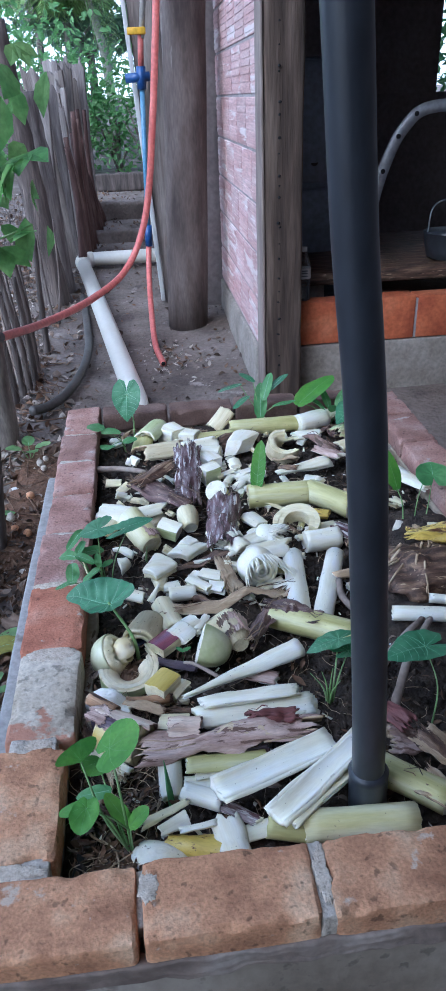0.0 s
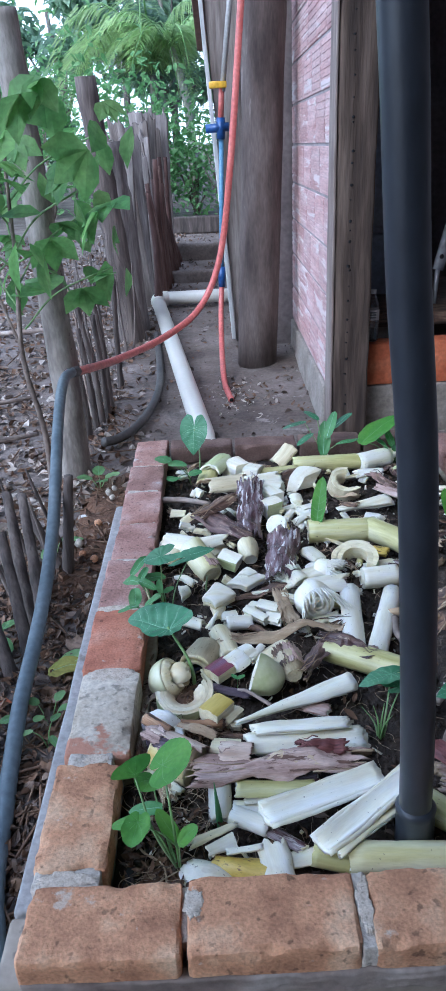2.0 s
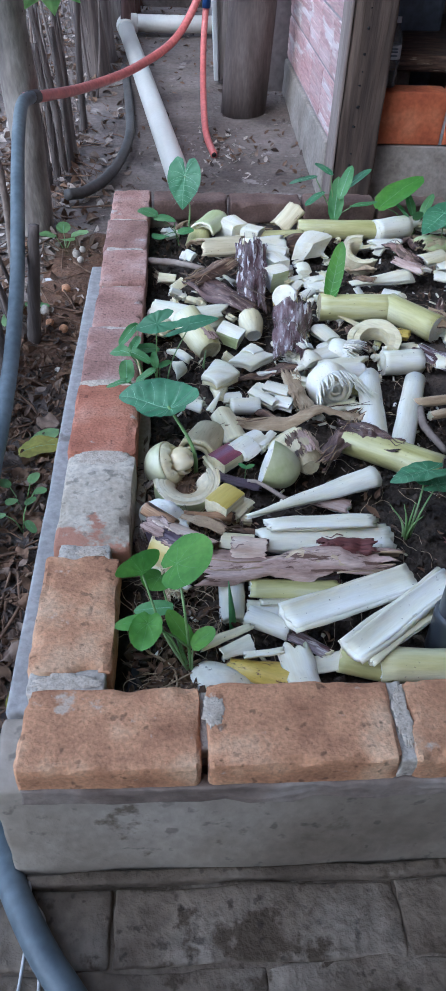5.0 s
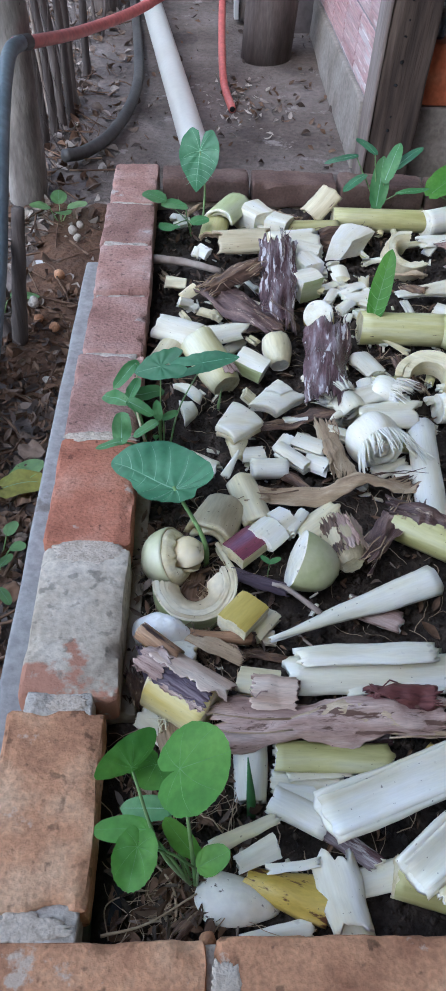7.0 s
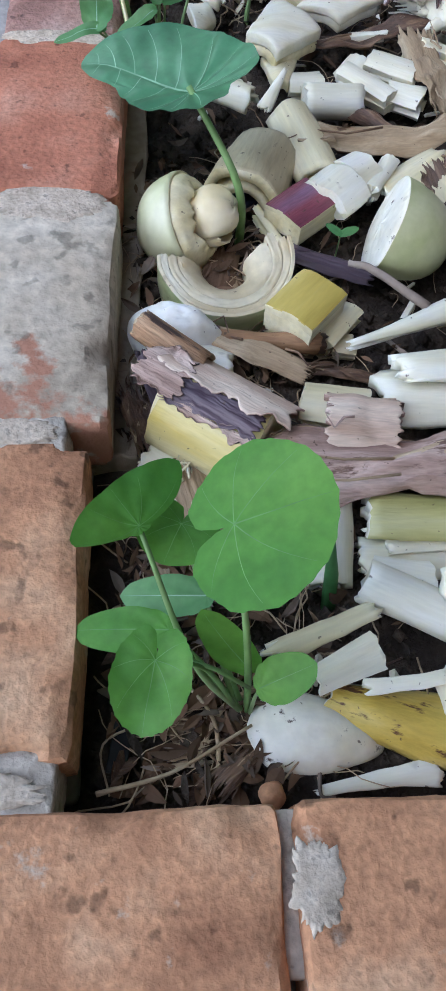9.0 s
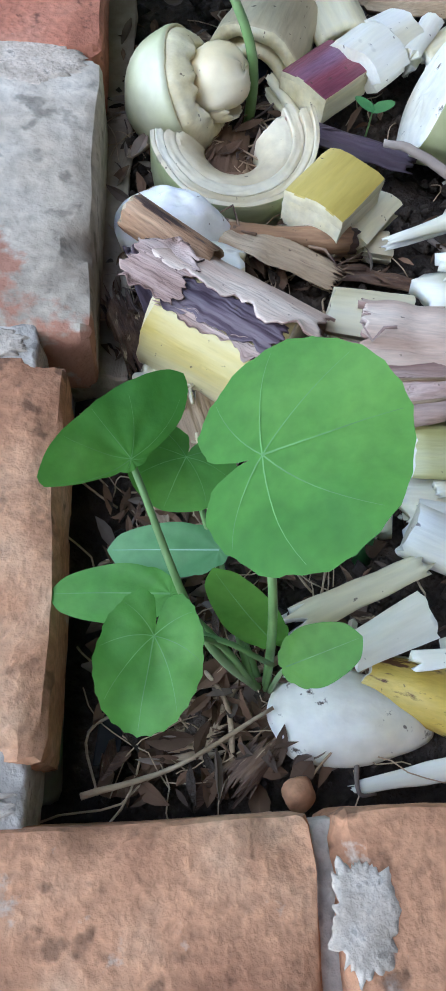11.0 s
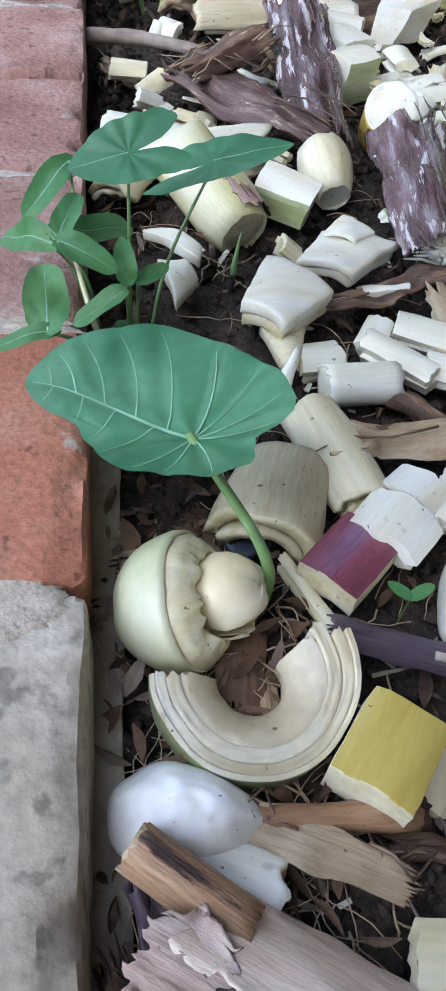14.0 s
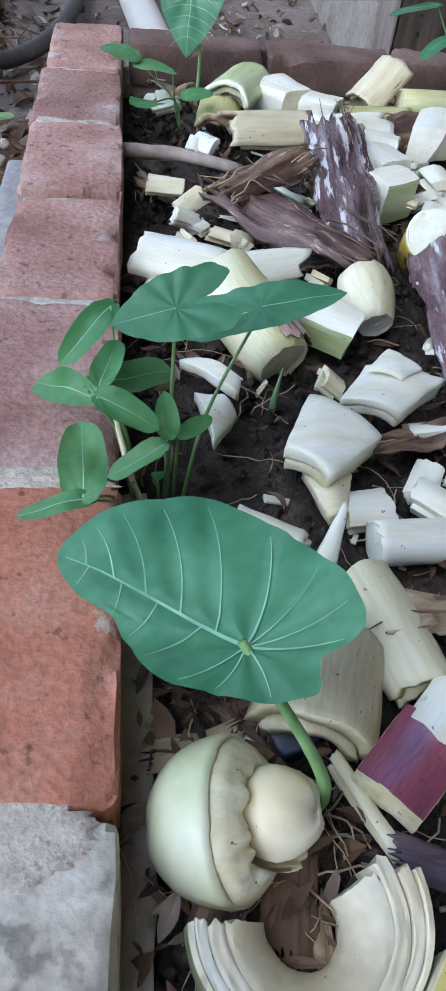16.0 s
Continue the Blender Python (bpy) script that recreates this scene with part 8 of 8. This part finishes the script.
for dx, dy in ((0.016, 0.006), (-0.012, 0.010)):
    leaf_on(p, (0.300, 0.556, 0.335), (0.300, 0.556, 0.355), (0.300, 0.556, 0.366), (0.300 + dx, 0.556 + dy, 0.370), (0.300, 0.575, 0.372), OVAL, sprout_mat, 0.001, narrow=0.6, veins=None)
p = rooted(0.238, 0.895, 0.338, "tiny green spear shoot", "sprout", "seedlings")
part("shoot", tube_bm([(0, 0, -0.01), (0.0, 0.004, 0.02), (0.004, 0.008, 0.05)], [0.003, 0.0028, 0.0005], 8), stem_mat, p)
for k, (x, y, s) in enumerate(((-0.22, 2.15, 0.06), (-0.16, 0.80, 0.03))):
    p = rooted(x, y, 0.05, "low green weed at the foot of the fence", "weed", "weeds")
    for j in range(4):
        a = j * 1.7 + k
        leafed(p, (x, y, 0.04), (x + 0.02 * math.cos(a), y + 0.02 * math.sin(a), 0.08), (x + 0.03 * math.cos(a), y + 0.03 * math.sin(a), 0.10), (math.degrees(a), -20, 0), s, OVAL, bush_mat, 0.002, narrow=1.1, veins=False)


# fallen leaves and scraps on the ground between the hose and the planter
drng = random.Random(5)
for k in range(34):
    y = 0.30 + 0.85 * drng.random()
    along = -0.178 - 0.145 * (y - 0.33)
    x = drng.uniform(along + 0.055, -0.075) if k % 3 else drng.uniform(along - 0.20, along - 0.06)
    z = ground_z(x, y) + 0.024
    p = rooted(x, y, z, "crumpled dead brown leaf on the ground", "dead_leaf", "dead leaves beside the planter")
    blade(p, pose(0, 0, 0, drng.uniform(-25, 25), drng.uniform(-25, 15), drng.uniform(0, 360)), drng.uniform(0.028, 0.052), OVAL, drng.choice([leaf_brown, litter_dark, litter_mat, litter_dark]),
          cup=drng.uniform(0.3, 1.0), wave=0.5, droop=drng.uniform(-0.4, 0.6), veins=None, narrow=drng.uniform(0.9, 1.5), name="blade", seed=seed_next())
for x, y, hd, sz, mt, lb in ((-0.185, 0.955, 15, 0.10, leaf_yellow, "long yellowing leaf on the ground"), (-0.165, 0.985, 40, 0.075, bush_mat, "fallen green leaf on the ground"), (-0.085, 0.26, 80, 0.06, leaf_yellow, "upright yellowing leaf beside the planter")):
    p = rooted(x, y, ground_z(x, y) + 0.03, lb, "fallen_leaf", "dead leaves beside the planter")
    blade(p, pose(0, 0, 0, 0, -12 if y > 0.5 else -50, hd), sz, OVAL, mt, cup=0.25, wave=0.08, droop=0.2, veins=False, narrow=0.9, name="blade", seed=seed_next())
for x, y, n, s in ((-0.150, 0.72, 3, 0.035), (-0.285, 0.735, 5, 0.05), (-0.30, 1.62, 5, 0.07), (-0.36, 1.1, 5, 0.06)):
    p = rooted(x, y, ground_z(x, y), "low grassy green weed among dead leaves", "weed", "weeds")
    for j in range(n):
        a = j * 2.1 + x * 20
        leafed(p, (x, y, 0.045), (x + 0.012 * math.cos(a), y + 0.012 * math.sin(a), 0.085), (x + 0.03 * math.cos(a), y + 0.03 * math.sin(a), 0.105), (math.degrees(a), 5, 0), s, OVAL, bush_mat, 0.002, narrow=0.7, veins=False)
for x, y, r, mt, lb in ((-0.291, 0.871, 0.014, block_orange, "small orange broken piece on the ground"), (-0.355, 1.268, 0.022, earth_red, "crumbly orange-brown clod on the ground"), (-0.14, 1.33, 0.013, mortar_mat, "small pale stone beside the planter"), (-0.235, 1.86, 0.016, white_board, "white flat scrap on the ground"), (-0.15, 1.47, 0.016, white_board, "white flat scrap on the ground")):
    bm = bmesh.new()
    bmesh.ops.create_icosphere(bm, subdivisions=3, radius=r)
    for v in bm.verts:
        v.co = Vector((v.co.x * 1.3, v.co.y, v.co.z * (0.7 if mt is not white_board else 0.3))) * (1 + 0.35 * noise.noise(v.co * 70 + Vector((x * 9, 0, 0))))
    ob = link("ground_scrap", bm, mt)
    ob.matrix_world = pose(x, y, ground_z(x, y) + r * 0.6, 0, 0, 40 * x)
    tagged(ob, lb, "scrap", "scraps beside the planter")


# ---- sapling by the fence ----
def leafy(name, parent, mat, centres, size, rnd, lobes=1, droop=0.4, wide=1.0):
    verts, faces = [], []
    for c in centres:
        L = rnd.uniform(*size)
        R = Euler((rnd.gauss(0, 0.5), rnd.gauss(droop, 0.4), rnd.uniform(0, 6.28))).to_matrix()
        for lobe in range(lobes):
            Q = R @ Euler((0, 0, (lobe - (lobes - 1) / 2) * 0.75)).to_matrix()
            b = len(verts)
            for u, w in ((0, 0.02), (0.3, 0.2), (0.6, 0.22), (1.0, 0.0)):
                for s in (-1, 0, 1):
                    verts.append(Q @ Vector((u * L, s * w * wide * L, -0.2 * L * u * u + abs(s) * w * L * 0.25)) + Vector(c))
            for k in range(3):
                for s in range(2):
                    a = b + k * 3 + s
                    faces.append((a, a + 1, a + 4, a + 3))
    return soup(name, verts, faces, mat, False, parent)


sap = empty("sapling", pose(-0.40, 2.0, 0.05), "slender sapling with broad lobed green leaves", "sapling")
part("trunk", tube_bm(bend([(0.02, 0, -0.02), (0.03, 0, 0.30), (-0.005, 0, 0.60), (0.025, 0, 0.92), (0.04, 0, 1.2), (0.07, 0, 1.55)]), [0.013 - 0.00022 * k for k in range(41)], 8, rough=0.2), stick_mat, sap)
part("limb", tube_bm(bend([(0.0, 0, 0.62), (-0.05, 0.02, 0.78), (-0.12, 0.05, 1.05)]), 0.006, 6), stick_mat, sap)
srng = random.Random(11)
for k in range(11):
    z0 = 0.70 + 0.050 * k
    a = k * 2.4
    ex, ey, ez = 0.03 + 0.22 * math.cos(a) + 0.10, 0.2 * math.sin(a), z0 + 0.16 + 0.08 * srng.random()
    part("limb", tube_bm(bend([(0.02, 0, z0), (0.03 + 0.12 * math.cos(a), 0.1 * math.sin(a), z0 + 0.12), (ex, ey, ez)]), 0.0035, 6), stem_mat, sap)
    cs = [(ex + srng.gauss(0, 0.05), ey + srng.gauss(0, 0.05), ez + srng.gauss(0, 0.05)) for _ in range(6)] + [(0.03 + 0.12 * math.cos(a) + srng.gauss(0, 0.04), 0.1 * math.sin(a), z0 + 0.13)]
    for c in cs:
        leafy("leaf", sap, sapling_mat, [c], (0.07, 0.15), srng, 3 if srng.random() < 0.35 else 1, 0.75, 1.35)

# ---- greenery behind ----


def tree(x, y, h, crown_r, crown_z, n, label, mat, leaf=(0.12, 0.28), trunk_r=0.12, squash=0.8, seed=0, name="tree", category="tree"):
    rnd = random.Random(seed)
    t = empty(name, pose(x, y, ground_z(x, y) - 0.05), label, category)
    part("trunk", tube_bm(bend([(0, 0, 0), (0.1 * h * 0.1, 0, h * 0.4), (-0.03 * h, 0.02 * h, h * 0.85)]), [trunk_r * (1 - 0.04 * k) for k in range(17)], 10, rough=0.15), bark_pale, t)
    cs = []
    for k in range(9):
        a, r = rnd.uniform(0, 6.28), crown_r * rnd.uniform(0.35, 0.95)
        e = Vector((r * math.cos(a), r * math.sin(a), crown_z + squash * crown_r * rnd.uniform(-0.7, 0.8)))
        part("limb", tube_bm(bend([(0, 0, h * 0.35), (e.x * 0.5, e.y * 0.5, (h * 0.4 + e.z) / 2), e]), [trunk_r * 0.4 * (1 - 0.055 * i) for i in range(17)], 6), bark_pale, t)
        rad = crown_r * rnd.uniform(0.22, 0.42)
        for _ in range(n // 9):
            d = Vector((rnd.gauss(0, 1), rnd.gauss(0, 1), rnd.gauss(0, 0.8))).normalized() * rad * rnd.uniform(0.35, 1.0)
            cs.append(e + d)
    tagged(leafy("crown", t, mat, cs, leaf, rnd), kind="stuff")
    return t


def shrub(x, y, w, h, n, label, mat, seed, leaf=(0.06, 0.14)):
    rnd = random.Random(seed)
    t = empty("shrub", pose(x, y, ground_z(x, y)), label, "shrub", "shrubs behind the path")
    cs = []
    for k in range(10):
        a = rnd.uniform(0, 6.28)
        e = Vector((w * 0.7 * math.cos(a) * rnd.random(), w * 0.6 * math.sin(a) * rnd.random(), h * rnd.uniform(0.25, 0.92)))
        part("stem", tube_bm([(0, 0, -0.05), (e.x * 0.5, e.y * 0.5, e.z * 0.6), e], [0.02, 0.014, 0.006], 6), stick_mat, t)
        for _ in range(n // 10):
            cs.append(e + Vector((rnd.gauss(0, 0.33) * w, rnd.gauss(0, 0.3) * w, rnd.gauss(0, 0.2) * h)))
    cs = [c for c in cs if c.z > 0.03]
    tagged(leafy("foliage", t, mat, cs, leaf, rnd, 1, 0.2), kind="stuff")


for k in range(7):
    shrub(-0.75 + 0.42 * k, 10.4 + 0.35 * (k % 3), 0.75, 1.35 + 0.25 * (k % 2), 650, "leafy green shrub closing the path", bush_mat, 30 + k)
for k in range(9):
    shrub(-1.2 - 1.0 * k, 10.8 + 0.9 * (k % 3), 1.1, 1.9 + 0.4 * (k % 2), 800, "bushy green undergrowth behind the yard", bush_mat, 50 + k, (0.08, 0.18))
shrub(3.75, 8.3, 1.6, 2.6, 1200, "leafy green bush outside the kitchen window", bush_mat, 91, (0.08, 0.18))

palm = empty("palm_tree", pose(0.05, 13.0, 0.4), "palm with a pale slender trunk and feathery fronds", "palm")
part("trunk", tube_bm(bend([(0.02, 0, -0.2), (-0.03, 0, 1.17), (-0.11, 0, 1.75), (-0.27, 0, 2.35)]), [0.085 - 0.0012 * k for k in range(25)], 12, rough=0.06), bark_palm, palm)


def frond(parent, o, heading, L, arch, rnd, mat):
    pts = [Vector(o) + Vector((math.cos(heading) * L * t, math.sin(heading) * L * t, arch * L * (1.7 * t - 2.3 * t * t))) for t in [i / 12 for i in range(13)]]
    st = part("frond_stalk", tube_bm(pts, [0.02 * (1 - 0.07 * i) for i in range(13)], 6), stem_mat, parent)
    verts, faces = [], []
    side = Vector((-math.sin(heading), math.cos(heading), 0))
    fwd = Vector((math.cos(heading), math.sin(heading), 0))
    for i in range(2, 60):
        t = i / 60
        p = pts[int(t * 12)].lerp(pts[int(t * 12) + 1], t * 12 % 1)
        for s in (-1, 1):
            ll = L * 0.30 * math.sin(math.pi * min(1, 0.15 + t * 0.85)) * rnd.uniform(0.8, 1.1)
            tip = p + side * s * ll * 0.75 + fwd * ll * 0.5 + Vector((0, 0, -ll * rnd.uniform(0.3, 0.7)))
            mid = p.lerp(tip, 0.5) + Vector((0, 0, ll * 0.12))
            b = len(verts)
            w = fwd * 0.018
            verts += [p - w * 0.5, p + w * 0.5, mid - w, mid + w, tip]
            faces += [(b, b + 1, b + 3, b + 2), (b + 2, b + 3, b + 4)]
    tagged(soup("frond_foliage", verts, faces, mat, False, st), kind="stuff")


prng = random.Random(21)
for k in range(13):
    frond(palm, (-0.27, 0, 2.32), k * 2 * math.pi / 13 + prng.uniform(-0.2, 0.2), prng.uniform(1.3, 2.0), prng.uniform(0.5, 1.1), prng, palm_mat)
palm2 = empty("young_palm", pose(-0.62, 13.9, 0.42), "young palm with arching feathery fronds", "palm")
part("trunk", tube_bm([(0, 0, 0), (0, 0, 1.1), (0.02, 0, 2.0)], [0.09, 0.08, 0.06], 10), bark_pale, palm2)
for k in range(19):
    frond(palm2, (0.02, 0, 2.1), k * 2 * math.pi / 19 + prng.uniform(-0.2, 0.2), prng.uniform(1.7, 2.7), prng.uniform(0.7, 1.4), prng, palm_mat)

for k, (x, y, h, cr, n) in enumerate(((-2.5, 15.6, 3.9, 1.5, 1500), (-0.4, 16.2, 4.6, 1.8, 1900), (1.8, 15.6, 5.2, 2.0, 2000), (-5.0, 16, 3.0, 1.5, 1200), (-7.6, 17, 3.2, 1.7, 1200), (-1.6, 18.6, 6.6, 2.3, 2200), (0.9, 18.5, 7.2, 2.6, 2200), (-4.9, 19, 3.6, 1.8, 1400))):
    tree(x, y, h, cr, h * 0.58, n, "leafy tree closing the view behind the path", tree_mat, (0.14, 0.34), 0.10, 1.0, 170 + k)
for k, (x, y, h, cr, n) in enumerate(((-6.5, 21, 4.0, 2.2, 1500), (-1.0, 23, 8.5, 3.0, 1900), (2.5, 21, 8, 3.2, 1900), (-10, 24, 4.5, 2.6, 1500), (-14, 22, 4.5, 2.4, 1300), (6, 25, 9, 4, 1600), (-19, 28, 5.5, 3.0, 1300))):
    tree(x, y, h, cr, h * 0.62, n, "tall green tree behind the yard", tree_mat, (0.22, 0.5), 0.16, 0.95, 70 + k)

# pale overcast sky low behind the trees
bm = bmesh.new()
bm.faces.new([bm.verts.new(q) for q in ((-90, 60, -2), (40, 60, -2), (40, 60, 45), (-90, 60, 45))])
tagged(link("backdrop", bm, haze, smooth=False), "pale hazy sky behind the trees", "sky", kind="structure")

# earth steps at the end of the path
for k, (y, z) in enumerate(((6.1, 0.30), (7.2, 0.40), (8.9, 0.52))):
    bm = box_bm(-0.28, 0.44, y, y + 0.10, z - 0.2, z, 0.02, 8, 0.012, 8, k)
    tagged(link("step_edge", bm, wood_dark if k == 2 else earth_mat), "rough timber and earth step across the path", "step", kind="structure")
